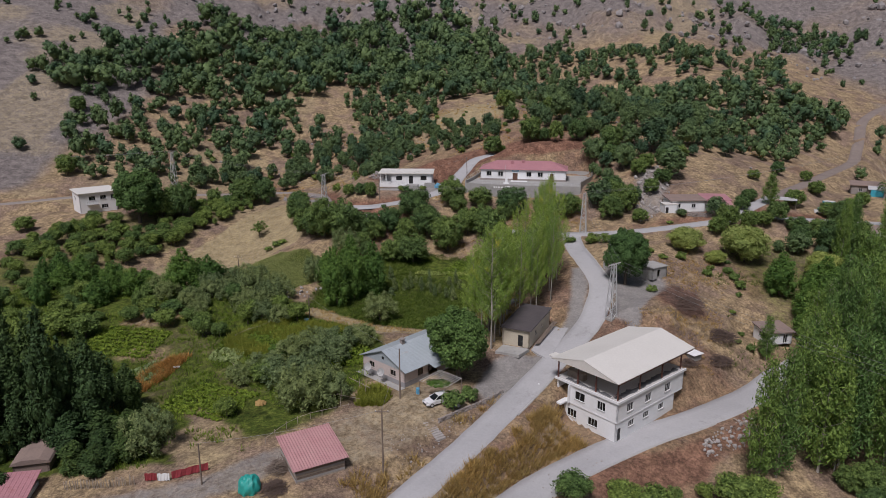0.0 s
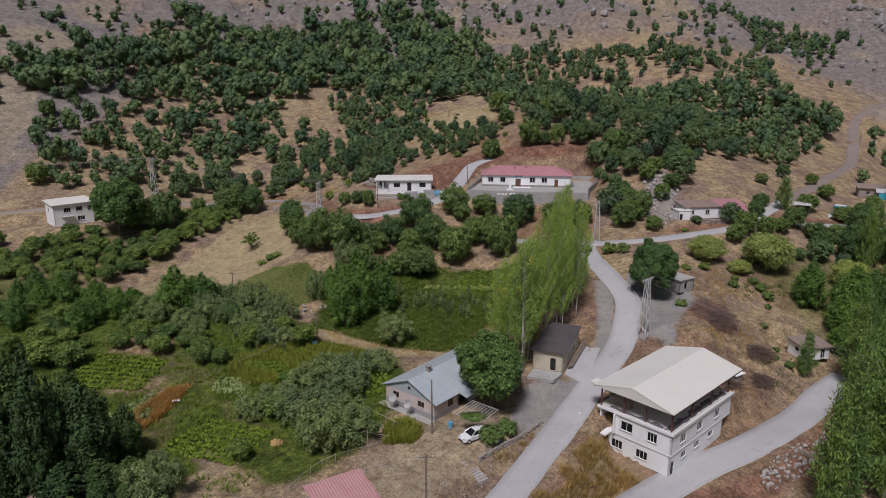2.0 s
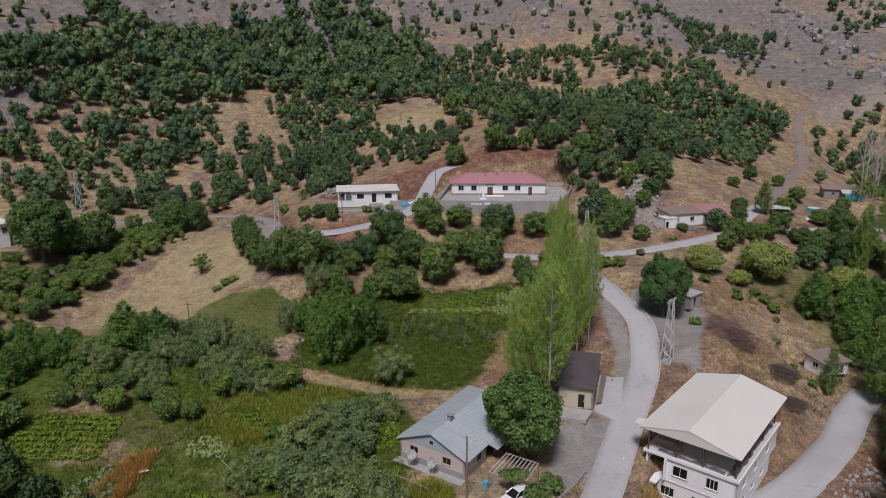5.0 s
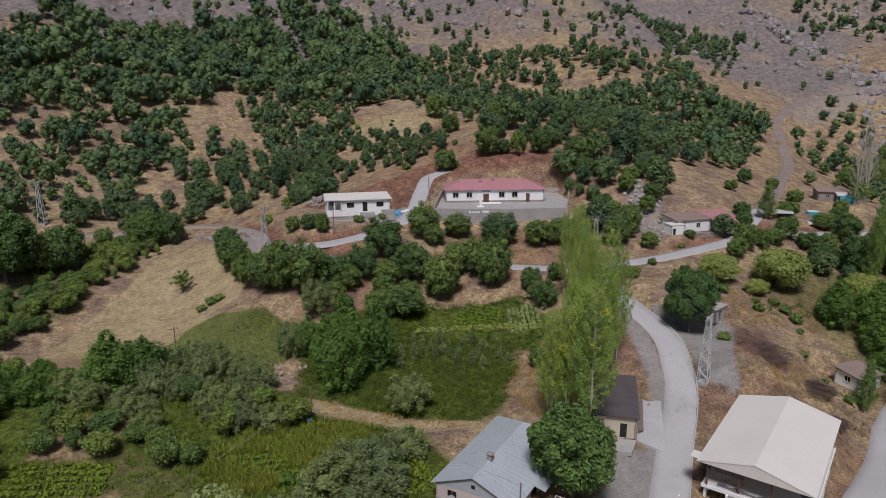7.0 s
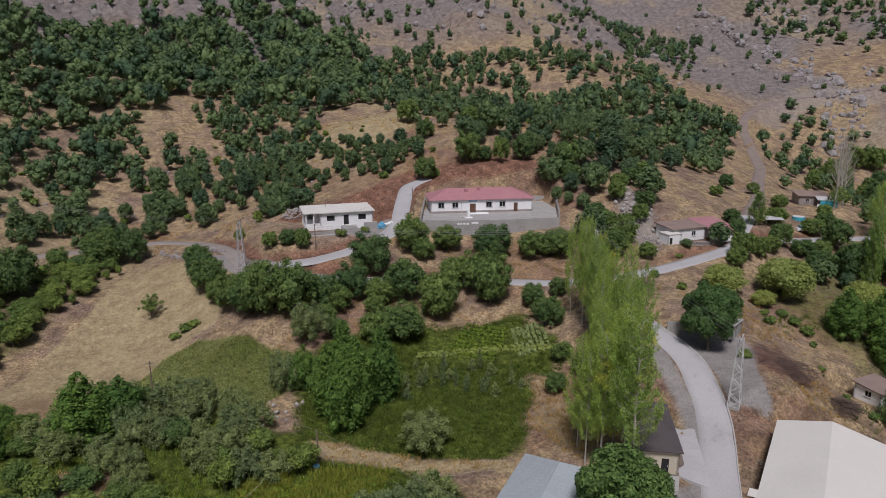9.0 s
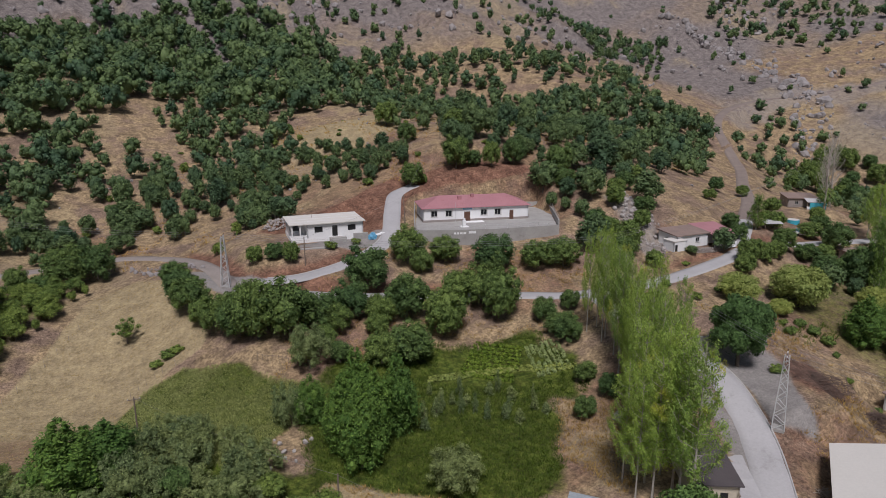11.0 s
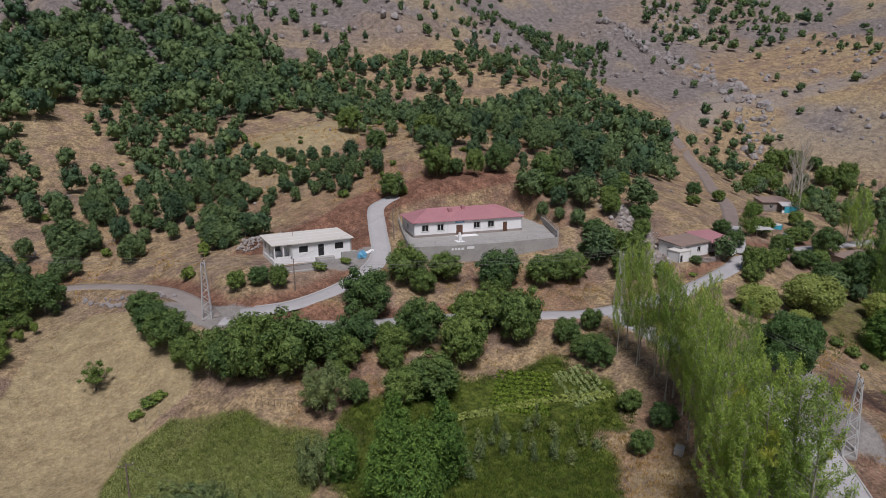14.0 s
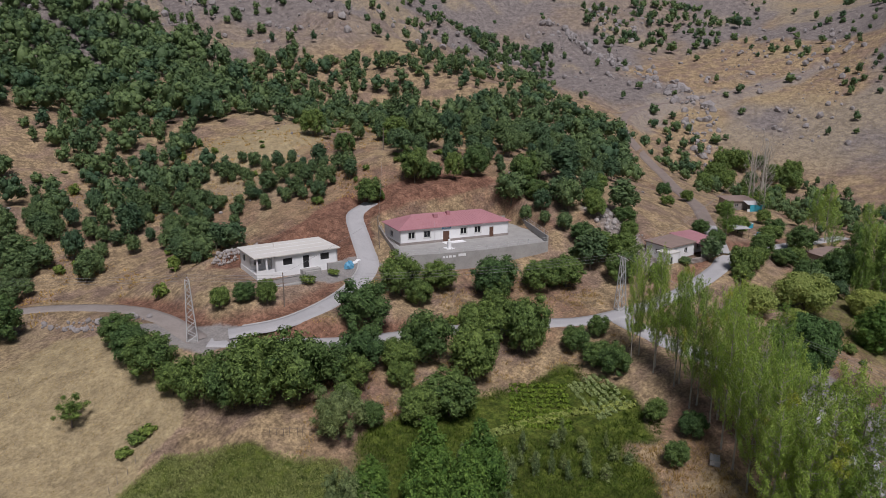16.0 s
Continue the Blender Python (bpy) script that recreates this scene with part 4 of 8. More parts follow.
# ---- the farmhouse with a blue-grey roof ----
def farmhouse():
    # x along the gable side seen from the lane below, y along the ridge
    L, W, H = 10.0, 17.6, 2.75
    h = thing("farmhouse", pose(-13.4, 104.6, -2.15, 0, 0, -43), "pale pink plastered farmhouse with blue-grey sheet roof", "house")
    base = 0.85
    holes = [(1.5, 1.25, 2.8, 2.25), (6.6, 1.25, 7.9, 2.25)]
    up = [(a, b - base, c, d - base) for a, b, c, d in holes]
    z = Matrix.Translation((0, 0, base))
    wall(h, L, base, [], GREYBASE, pose(0, -0.03, -0.0), 0.3, "grey rendered plinth", "plinth")
    wall(h, L, H - base, up, PINKISH, z)
    for q in up:
        glazing(h, q, z, 2, PALEWOOD)
    right = pose(L, 0, 0, 0, 0, 90)
    rh = [(3.0, 1.05 - base, 4.2, 2.3 - base)]
    wall(h, 5.4, base, [], GREYBASE, right @ pose(0, -0.03, 0), 0.3, "grey rendered plinth", "plinth")
    wall(h, 5.4, H - base, rh, PINKISH, right @ z)
    glazing(h, rh[0], right @ z, 2, BROWN)
    # recessed porch
    dh = [(0.9, 0.0, 1.9, 2.1)]
    wall(h, 2.4, H, dh, PINKISH, pose(L - 1.6, 5.4, 0, 0, 0, 90))
    leaf_door(h, dh[0], pose(L - 1.6, 5.4, 0, 0, 0, 90))
    wall(h, 1.6, H, [], PINKISH, pose(L, 5.4, 0, 0, 0, 180))
    wall(h, 9.8, H, [(2.0, 1.0, 3.2, 2.1)], PINKISH, pose(L, 7.8, 0, 0, 0, 90))
    glazing(h, (2.0, 1.0, 3.2, 2.1), pose(L, 7.8, 0, 0, 0, 90), 2, BROWN)
    wall(h, L, H, [], PINKISH, pose(L, W, 0, 0, 0, 180))
    wall(h, W, H, [(3.0, 1.2, 4.2, 2.2)], PINKISH, pose(0, W, 0, 0, 0, -90))
    glazing(h, (3.0, 1.2, 4.2, 2.2), pose(0, W, 0, 0, 0, -90), 2, PALEWOOD)
    o, rise, ym = 0.55, 2.3, L / 2
    x0, x1, y0, y1 = -o, L + o, -0.35, W + o
    a, b = (ym, y0, H + rise), (ym, W - 3.2, H + rise)
    for quad in ([(x0, y1, H), (x0, y0, H), a, b], [(x1, y0, H), (x1, y1, H), b, a]):
        bm = bmesh.new()
        ribbed(bm, quad, 22, 0.09, 0.03, 0.05)
        part("roof", bm, BLUE_ROOF, h, "blue-grey seamed sheet roof")
    bm = bmesh.new()
    slab_of(bm, [(x1, y1, H), (x0, y1, H), b], 0.09)
    part("roof", bm, BLUE_ROOF, h, "blue-grey hipped roof end")
    bm = bmesh.new()
    prism(bm, [(0.0, H), (L, H), (ym, H + rise - 0.15)], -0.02, 0.14, Matrix(((1, 0, 0, 0), (0, 0, 1, 0), (0, 1, 0, 0), (0, 0, 0, 1))))
    g = part("gable", bm, BLUE_ROOF, h, "sheet-clad gable with a small black hatch")
    bm = bmesh.new()
    box(bm, ym - 0.25, -0.08, H + 0.75, ym + 0.25, -0.03, H + 1.15)
    part("hatch", bm, BLACK, g)
    chimney(h, (ym + 0.1, 4.2, H + rise - 0.35), 0.6, 0.95, STONEWORK)
    bm = bmesh.new()
    box(bm, -0.3, -1.4, -0.35, L + 0.2, -0.1, 0.08)
    part("footway", bm, CONCRETE, h, "narrow concrete footway along the wall")
    # porch canopy sheet
    bm = bmesh.new()
    slab_of(bm, [(L - 1.7, 5.0, H + 0.55), (L + 1.9, 5.0, H - 0.35), (L + 1.9, 9.0, H - 0.35), (L - 1.7, 9.0, H + 0.55)], 0.06)
    part("porch_roof", bm, BLUE_ROOF, h, "blue-grey porch roof sheet")


farmhouse()


def dish(m, group):
    d = thing("satellite_dish", m, "white satellite dish on a steel pole by the farmhouse wall", "dish", group)
    bm = bmesh.new()
    rod(bm, (0, 0, -0.3), (0, 0, 1.75), 0.04)
    part("pole", bm, GALV, d)
    bm = bmesh.new()
    rings, n = 5, 18
    vs = [[bm.verts.new((0.62 * r / rings * math.cos(2 * math.pi * k / n), 0.22 * (r / rings) ** 2, 0.68 * r / rings * math.sin(2 * math.pi * k / n))) for k in range(n)] for r in range(1, rings + 1)]
    c = bm.verts.new((0, 0, 0))
    for k in range(n):
        bm.faces.new((c, vs[0][k], vs[0][(k + 1) % n]))
        for a, b in zip(vs, vs[1:]):
            bm.faces.new((a[k], b[k], b[(k + 1) % n], a[(k + 1) % n]))
    ex = bmesh.ops.solidify(bm, geom=bm.faces[:], thickness=0.02)
    bmesh.ops.transform(bm, matrix=pose(0, -0.1, 1.9, 25, 0, 180), verts=bm.verts)
    part("reflector", bm, FRAME, d)
    bm = bmesh.new()
    rod(bm, (0, -0.05, 1.35), (0, -0.75, 1.75), 0.02)
    box(bm, -0.05, -0.85, 1.7, 0.05, -0.72, 1.85)
    part("feed_arm", bm, GALV, d)


dish(pose(-12.2, 101.8, -2.1, 0, 0, -20), "satellite dishes")
dish(pose(-9.9, 99.6, -2.1, 0, 0, -25), "satellite dishes")


# ---- the cream garage ----
def garage():
    L, W, H = 5.0, 11.6, 3.2
    h = thing("garage", pose(10.5, 110.9, 0.0, 0, 0, -26), "cream rendered garage with a dark flat roof", "garage")
    door = (2.9, 0.05, 3.8, 2.15)
    wall(h, L, H, [door], CREAM, Matrix())
    leaf_door(h, door, Matrix(), BLACK)
    right = pose(L, 0, 0, 0, 0, 90)
    wins = [(3.2, 1.5, 3.9, 2.2), (6.8, 1.5, 7.5, 2.2)]
    wall(h, W, H, wins, CREAM, right)
    for q in wins:
        glazing(h, q, right, 1)
    wall(h, L, H, [], CREAM, pose(L, W, 0, 0, 0, 180))
    wall(h, W, H, [], CREAM, pose(0, W, 0, 0, 0, -90))
    bm = bmesh.new()
    slab_of(bm, [(-0.35, -0.45, H + 0.14), (L + 0.35, -0.45, H + 0.14), (L + 0.35, W + 0.3, H + 0.6), (-0.35, W + 0.3, H + 0.6)], 0.14)
    part("roof", bm, DARK_ROOF, h, "dark brown felt roof")
    for x, y in ((L / 2, W), ):
        bm = bmesh.new()
        box(bm, 0, W - 0.25, H, L, W, H + 0.4)
        part("wall", bm, CREAM, h)


garage()
for k in range(5):
    pole_bm = bmesh.new()
    rod(pole_bm, (16.2 + 0.18 * k, 110.0 + 0.05 * k, 0.25 + 0.05 * (k % 2)), (20.6 + 0.2 * k, 118.6, 1.15 + 0.04 * (k % 3)), 0.09, 0.07)
    solid("timber_pole", pole_bm, WOOD, Matrix(), "long bare timber pole lying along the garage wall", "pole", "timber poles")


# ---- the shed with a pink tin roof ----
def tin_shed():
    h = thing("tin_shed", pose(-18.5, 74.3, -3.9, 0, 0, 29), "small timber shed with weathered pink tin roof", "shed")
    L, W, H = 6.6, 6.8, 2.1
    rng = random.Random(8)
    for m, n in zip(sides(L, W), (L, W, L, W)):
        bm = bmesh.new()
        box(bm, 0.02, 0.06, 0, n - 0.02, 0.12, H - 0.05, m)
        inner = part("wall", bm, GREYBASE, h, "grey weathered board wall")
        k = 0
        while k * 0.3 < H - 0.1:
            bm = bmesh.new()
            a, b = rng.uniform(0, 0.2), n - rng.uniform(0, 0.2)
            box(bm, a, 0.0 + rng.uniform(0, 0.025), k * 0.3, b, 0.06, k * 0.3 + 0.27, m)
            part("plank", bm, (PALEWOOD, CONCRETE, WOOD)[(k * 7 + int(n)) % 3], inner)
            k += 1
    n = 60
    verts, faces = [], []
    for k in range(n + 1):
        x = -0.4 + (L + 0.8) * k / n
        zz = 0.03 * math.sin(k * math.pi / 1.5)
        for y, z in ((-0.5, H + 0.05), (W + 0.4, H + 1.15)):
            verts += [(x, y, z + zz), (x, y, z + zz - 0.03)]
    for k in range(n):
        a = 4 * k
        faces += [(a, a + 4, a + 6, a + 2), (a + 1, a + 3, a + 7, a + 5)]
    ob = new("roof", mesh_of("roof", verts, faces, PINK_OLD))
    ob.parent = h
    tagged(ob, "corrugated faded pink tin roof")
    bm = bmesh.new()
    prism(bm, [(0, H - 0.05), (W, H - 0.05), (W, H + 1.0), (0, H)], 0, 0.1, Matrix(((0, 0, 1, 0), (1, 0, 0, 0), (0, 1, 0, 0), (0, 0, 0, 1))))
    part("gable_board", bm, PALEWOOD, h)
    bm = bmesh.new()
    prism(bm, [(0, H - 0.05), (W, H - 0.05), (W, H + 1.0), (0, H)], L - 0.1, L, Matrix(((0, 0, 1, 0), (1, 0, 0, 0), (0, 1, 0, 0), (0, 0, 0, 1))))
    part("gable_board", bm, PALEWOOD, h)


tin_shed()


# ---- the school on its walled platform ----
def school():
    L, W, H = 25.6, 9.6, 3.4
    h = thing("village_school", pose(11.4, 203.0, 15.3, 0, 0, -10.5), "long white single-storey school with faded red sheet roof", "school")
    base = 0.55
    wall(h, L, base, [(9.75, 0.0, 11.25, base), (20.9, 0.0, 21.9, base)], STONEWORK, pose(0, -0.06, 0), 0.3, "rough grey stone plinth", "plinth")
    z = Matrix.Translation((0, 0, base))
    wins = [(1.85, 0.75, 3.35, 2.15), (5.35, 0.75, 6.85, 2.15), (13.85, 0.75, 15.35, 2.15), (17.25, 0.75, 18.75, 2.15)]
    doors = [(9.75, 0.0, 11.25, 1.75), (20.9, 0.0, 21.9, 1.75)]
    wall(h, L, H - base, wins + doors, WHITE, z)
    for q in wins:
        glazing(h, q, z, 2, FRAME, FRAME)
    for q in doors:
        leaf_door(h, (q[0], 0.02, q[2], 2.3), Matrix())
    right = pose(L, 0, 0, 0, 0, 90)
    wall(h, W, base, [], STONEWORK, right @ pose(0, -0.06, 0), 0.3, "", "plinth")
    wall(h, W, H - base, [(4.0, 0.6, 5.4, 1.8)], WHITE, right @ z)
    glazing(h, (4.0, 0.6, 5.4, 1.8), right @ z, 2, FRAME, FRAME)
    wall(h, L, H, [], WHITE, pose(L, W, 0, 0, 0, 180))
    left = pose(0, W, 0, 0, 0, -90)
    wall(h, W, base, [], STONEWORK, left @ pose(0, -0.06, 0), 0.3, "", "plinth")
    wall(h, W, H - base, [(4.0, 0.6, 5.4, 1.8)], WHITE, left @ z)
    glazing(h, (4.0, 0.6, 5.4, 1.8), left @ z, 2, FRAME, FRAME)
    o, rise = 0.5, 2.1
    x0, x1, y0, y1, ym = -o, L + o, -o, W + o, W / 2
    a, b = (4.6, ym, H + rise), (L - 4.6, ym, H + rise)
    for quad, n in (([(x0, y0, H), (x1, y0, H), b, a], 34), ([(x1, y1, H), (x0, y1, H), a, b], 34)):
        bm = bmesh.new()
        ribbed(bm, quad, n, 0.12)
        part("roof", bm, PINK_ROOF, h, "faded red sheet roof slope")
    for tri in ([(x1, y0, H), (x1, y1, H), b], [(x0, y1, H), (x0, y0, H), a]):
        bm = bmesh.new()
        slab_of(bm, tri, 0.12)
        part("roof", bm, PINK_ROOF, h, "faded red hipped roof end")
    chimney(h, (9.3, 3.2, H + 1.0), 0.9, 1.1, PINK_ROOF, False)
    chimney(h, (12.6, 3.9, H + 1.3), 0.8, 1.1, PINK_ROOF, False)
    # blue name board with unreadable white lettering
    bm = bmesh.new()
    box(bm, 9.5, -0.1, H - 0.62, 11.6, -0.05, H - 0.14)
    sign = part("sign", bm, BLUE, h, "small blue name board")
    bm = bmesh.new()
    box(bm, 9.8, -0.113, H - 0.36, 11.3, -0.103, H - 0.28)
    box(bm, 10.0, -0.113, H - 0.5, 11.1, -0.103, H - 0.43)
    part("lettering", bm, FRAME, sign)
    bm = bmesh.new()
    box(bm, 9.3, -2.2, -0.1, 14.2, -0.3, 0.1)
    part("entrance_step", bm, WHITE, h, "white entrance step")
    bm = bmesh.new()
    rod(bm, (7.6, -0.6, 0.0), (7.6, -0.6, 4.6), 0.04)
    part("flagpole", bm, GALV, h)


school()

# a small white bust-like stand before the school
st = bmesh.new()
box(st, -0.9, -0.9, -0.1, 0.9, 0.9, 0.15, bevel=0.03)
box(st, -0.35, -0.35, 0.15, 0.35, 0.35, 1.5, bevel=0.03)
box(st, -0.22, -0.2, 1.5, 0.22, 0.2, 1.95, bevel=0.08)
solid("pedestal", st, WHITE, pose(18.6, 195.6, 15.3, 0, 0, -6), "white stone pedestal standing in the school yard", "pedestal")


def wall_run(name, points, height, thick, material, label, rail=False, depth=1.5):
    """A free-standing wall along a line on the plan, its foot following the ground."""
    h = thing(name, Matrix(), label, "wall", kind="structure")
    for (x0, y0, z0), (x1, y1, z1) in zip(points, points[1:]):
        d = Vector((x1 - x0, y1 - y0, 0))
        side = Vector((d.y, -d.x, 0)).normalized() * thick / 2
        bm = bmesh.new()
        n = max(1, int(d.length / 2.5))
        for k in range(n):
            a, b = k / n, (k + 1) / n
            vs = []
            for s in (a, b):
                p = Vector((x0, y0, z0)).lerp(Vector((x1, y1, z1)), s)
                vs += [p + side + Vector((0, 0, -depth)), p - side + Vector((0, 0, -depth)), p - side + Vector((0, 0, height)), p + side + Vector((0, 0, height))]
            q = [bm.verts.new(v) for v in vs]
            for f in ((0, 3, 7, 4), (1, 5, 6, 2), (3, 2, 6, 7), (0, 1, 2, 3), (4, 7, 6, 5)):
                bm.faces.new([q[i] for i in f])
        part("wall_panel", bm, material, h)
        if rail:
            m = max(2, int(d.length / 2.2))
            bm = bmesh.new()
            for zz in (0.45, 0.9):
                rod(bm, Vector((x0, y0, z0 + height + zz)), Vector((x1, y1, z1 + height + zz)), 0.025)
            part("rail", bm, GALV, h, "thin grey steel rail")
            for k in range(m):
                p = Vector((x0, y0, z0)).lerp(Vector((x1, y1, z1)), k / m)
                bm = bmesh.new()
                rod(bm, p + Vector((0, 0, height)), p + Vector((0, 0, height + 1.0)), 0.04)
                part("rail_post", bm, GALV, h)
    return h


wall_run("wall_school", [(6.6, 195.2, 15.3), (14.0, 192.4, 15.3), (24.0, 189.8, 15.3), (38.8, 188.0, 15.3)], 0.3, 0.35, CONCRETE, "grey concrete retaining wall of the school yard with rail", True, 3.6)
wall_run("wall_school_east", [(38.8, 188.0, 15.3), (44.6, 200.5, 15.3), (48.2, 210.5, 15.6)], 1.5, 0.3, CONCRETE, "tall grey concrete yard wall", True, 3.0)
wall_run("wall_school_west", [(6.6, 195.2, 15.3), (10.6, 207.0, 15.5), (14.4, 217.5, 16.2)], 0.9, 0.3, CONCRETE, "grey concrete yard wall beside the lane", True, 2.5)
wall_run("wall_school_back", [(14.4, 217.5, 16.0), (30.0, 214.5, 15.8), (48.2, 210.5, 15.6)], 1.0, 0.3, CONCRETE, "grey concrete wall against the cut slope", False, 2.5)
yard = bmesh.new()
prism(yard, [(7.0, 195.4), (14.1, 192.7), (24.0, 190.1), (38.6, 188.3), (44.3, 200.6), (47.8, 210.2), (30.0, 214.2), (14.7, 217.1), (10.9, 207.0)], 14.7, 15.33)
solid("school_yard", yard, CONCRETE, Matrix(), "plain grey concrete school yard", "pavement", kind="structure")
# worn white lettering on the retaining wall
mk = bmesh.new()
for k, (a, b) in enumerate(((0, 0.5), (0.7, 1.1), (1.3, 1.9), (2.1, 2.7), (3.3, 4.9))):
    box(mk, a, -0.01, 0.0 + 0.1 * (k == 4), b, 0.0, 0.45 + 0.2 * (k == 4))
solid("wall_lettering", mk, WHITE, pose(14.6, 192.05, 14.6, 0, 0, -14.6), "worn white painted marks on the retaining wall", "lettering")


# ---- the white flat-roofed house being built ----
def flat_house():
    L, W, H = 15.9, 9.8, 3.1
    h = thing("flat_roofed_house", pose(-19.2, 202.6, 14.1, 0, 0, -1.5), "unfinished white house with flat cream roof slab and open corner porch", "house")
    wins = [(5.0, 1.15, 6.8, 2.45), (12.4, 1.15, 14.2, 2.45)]
    doors = [(8.9, 0.1, 10.1, 2.5)]
    wall(h, L - 3.4, H, [(a - 3.4, b, c - 3.4, d) for a, b, c, d in wins + doors], WHITE, pose(3.4, 0, 0))
    # a black panel in each hole stands in for the unlit room
    for q in wins:
        bm = bmesh.new()
        box(bm, q[0], 0.2, q[1], q[2], 0.22, q[3])
        part("window", bm, BLACK, h, "black panel standing for the dark inside an empty window opening")
    leaf_door(h, doors[0], Matrix(), BLACK)
    wall(h, W, H, [], WHITE, pose(L, 0, 0, 0, 0, 90))
    wall(h, L, H, [], WHITE, pose(L, W, 0, 0, 0, 180))
    wall(h, W - 4.0, H, [(1.5, 1.1, 3.0, 2.4)], WHITE, pose(0, W - 0.0, 0, 0, 0, -90))
    wall(h, 4.0, H, [(1.2, 0.1, 2.2, 2.3)], WHITE, pose(3.4, 4.0, 0, 0, 0, -90))
    wall(h, 3.4, H, [(0.8, 1.0, 2.2, 2.2)], WHITE, pose(0, 4.0, 0))
    bm = bmesh.new()
    box(bm, -0.1, -0.05, -1.15, L + 0.1, W, 0.06)
    part("plinth", bm, WHITE, h)
    for x, y in ((0.15, 0.15), (1.9, 0.15)):
        bm = bmesh.new()
        box(bm, x - 0.14, y - 0.14, 0.06, x + 0.14, y + 0.14, H)
        part("porch_column", bm, WHITE, h)
    bm = bmesh.new()
    box(bm, 0, -0.0, 0.06, 3.3, 0.12, 0.75)
    part("porch_parapet", bm, WHITE, h)
    bm = bmesh.new()
    box(bm, -0.5, -0.35, H, L + 0.4, W + 0.35, H + 0.22, bevel=0.02)
    box(bm, 3.4, -0.6, H + 0.02, L + 0.42, -0.34, H + 0.2)
    part("roof_slab", bm, ROOF_WHITE, h, "flat cream roof slab")
    bm = bmesh.new()
    for y in (2.2, 5.0, 7.6):
        box(bm, 0.2, y, H + 0.22, L - 0.2, y + 0.1, H + 0.25)
    part("roof_joint", bm, WHITE, h)
    bm = bmesh.new()
    box(bm, 8.2, -1.6, -1.2, 11.8, -0.06, 0.02)
    box(bm, 8.5, -2.1, -1.2, 11.5, -1.6, -0.2)
    part("door_step", bm, CONCRETE, h)
    bm = bmesh.new()
    box(bm, 13.6, -0.7, -1.1, 16.8, -0.07, 0.45)
    part("side_step", bm, CONCRETE, h, "grey concrete step at the wall")
    bm = bmesh.new()
    rod(bm, (5.5, 6.5, H + 0.22), (5.5, 6.5, H + 1.7), 0.03)
    part("rebar", bm, STEEL_RED, h)


flat_house()
slab = bmesh.new()
prism(slab, [(-19.0, 197.2), (-12.5, 196.4), (-9.0, 198.0), (-9.2, 201.2), (-19.8, 201.4)], 12.4, 13.2)
solid("concrete_slab", slab, CONCRETE, Matrix(), "pale concrete slab before the white house", "pavement", kind="structure")
rng = random.Random(15)
# pile of blue plastic sacks, shaped as one crumpled lump
blue_sacks = bmesh.new()
bmesh.ops.create_icosphere(blue_sacks, subdivisions=3, radius=1.0)
for v in blue_sacks.verts:
    v.co = Vector((v.co.x * 1.1, v.co.y * 0.9, max(v.co.z, -0.3) * 1.3)) * (0.85 + 0.35 * noise.noise(v.co * 2.1))
solid("tarpaulin", blue_sacks, BLUE, pose(-1.6, 200.6, floor_at(-1.6, 200.6) + 0.25), "crumpled blue plastic sack pile beside the white house", "tarpaulin")
for k in range(3):
    bm = bmesh.new()
    bmesh.ops.create_icosphere(bm, subdivisions=2, radius=0.6)
    for v in bm.verts:
        v.co = Vector((v.co.x, v.co.y * 0.8, v.co.z * 0.6)) * (0.85 + 0.4 * noise.noise(v.co * 2.5 + Vector((k, 0, 0))))
    solid("sack", bm, WHITE, pose(-0.4 + 0.7 * k, 201.3 + 0.3 * k, floor_at(-0.4 + 0.7 * k, 201.3 + 0.3 * k) + 0.22), "white building sack lying beside the blue sack pile", "sack", "building sacks")


# ---- the two-storey house on the far bend ----
def far_house():
    L, W, H = 10.2, 7.4, 6.0
    h = thing("hillside_house", pose(-106.9, 194.4, 6.3, 0, 0, 42), "pale blue-white two-storey house with flat white roof", "house")
    wins = [(2.6, 3.7, 4.4, 5.0), (5.7, 3.8, 7.4, 5.0), (5.9, 1.1, 7.8, 2.3), (8.7, 3.6, 9.8, 5.1)]
    wall(h, L, H, wins, WHITE, Matrix())
    for q in wins:
        glazing(h, q, Matrix(), 3)
    wall(h, W, H, [], WHITE, pose(L, 0, 0, 0, 0, 90))
    wall(h, L, H, [], WHITE, pose(L, W, 0, 0, 0, 180))
    wall(h, W, H, [(2.0, 3.7, 3.4, 4.9)], WHITE, pose(0, W, 0, 0, 0, -90))
    glazing(h, (2.0, 3.7, 3.4, 4.9), pose(0, W, 0, 0, 0, -90), 2)
    bm = bmesh.new()
    slab_of(bm, [(-0.5, -0.5, H + 0.1), (L + 0.5, -0.5, H + 0.1), (L + 0.5, W + 0.5, H + 0.7), (-0.5, W + 0.5, H + 0.7)], 0.16)
    part("roof", bm, ROOF_WHITE, h, "flat white sheet roof")
    bm = bmesh.new()
    box(bm, 1.8, -1.1, 2.5, 5.0, -0.02, 2.65)
    bal = part("balcony", bm, CONCRETE, h)
    bm = bmesh.new()
    for x in (1.85, 3.4, 4.95):
        rod(bm, (x, -1.05, 2.65), (x, -1.05, 3.5), 0.03)
    rod(bm, (1.85, -1.05, 3.5), (4.95, -1.05, 3.5), 0.03)
    part("railing", bm, GALV, bal)


far_house()


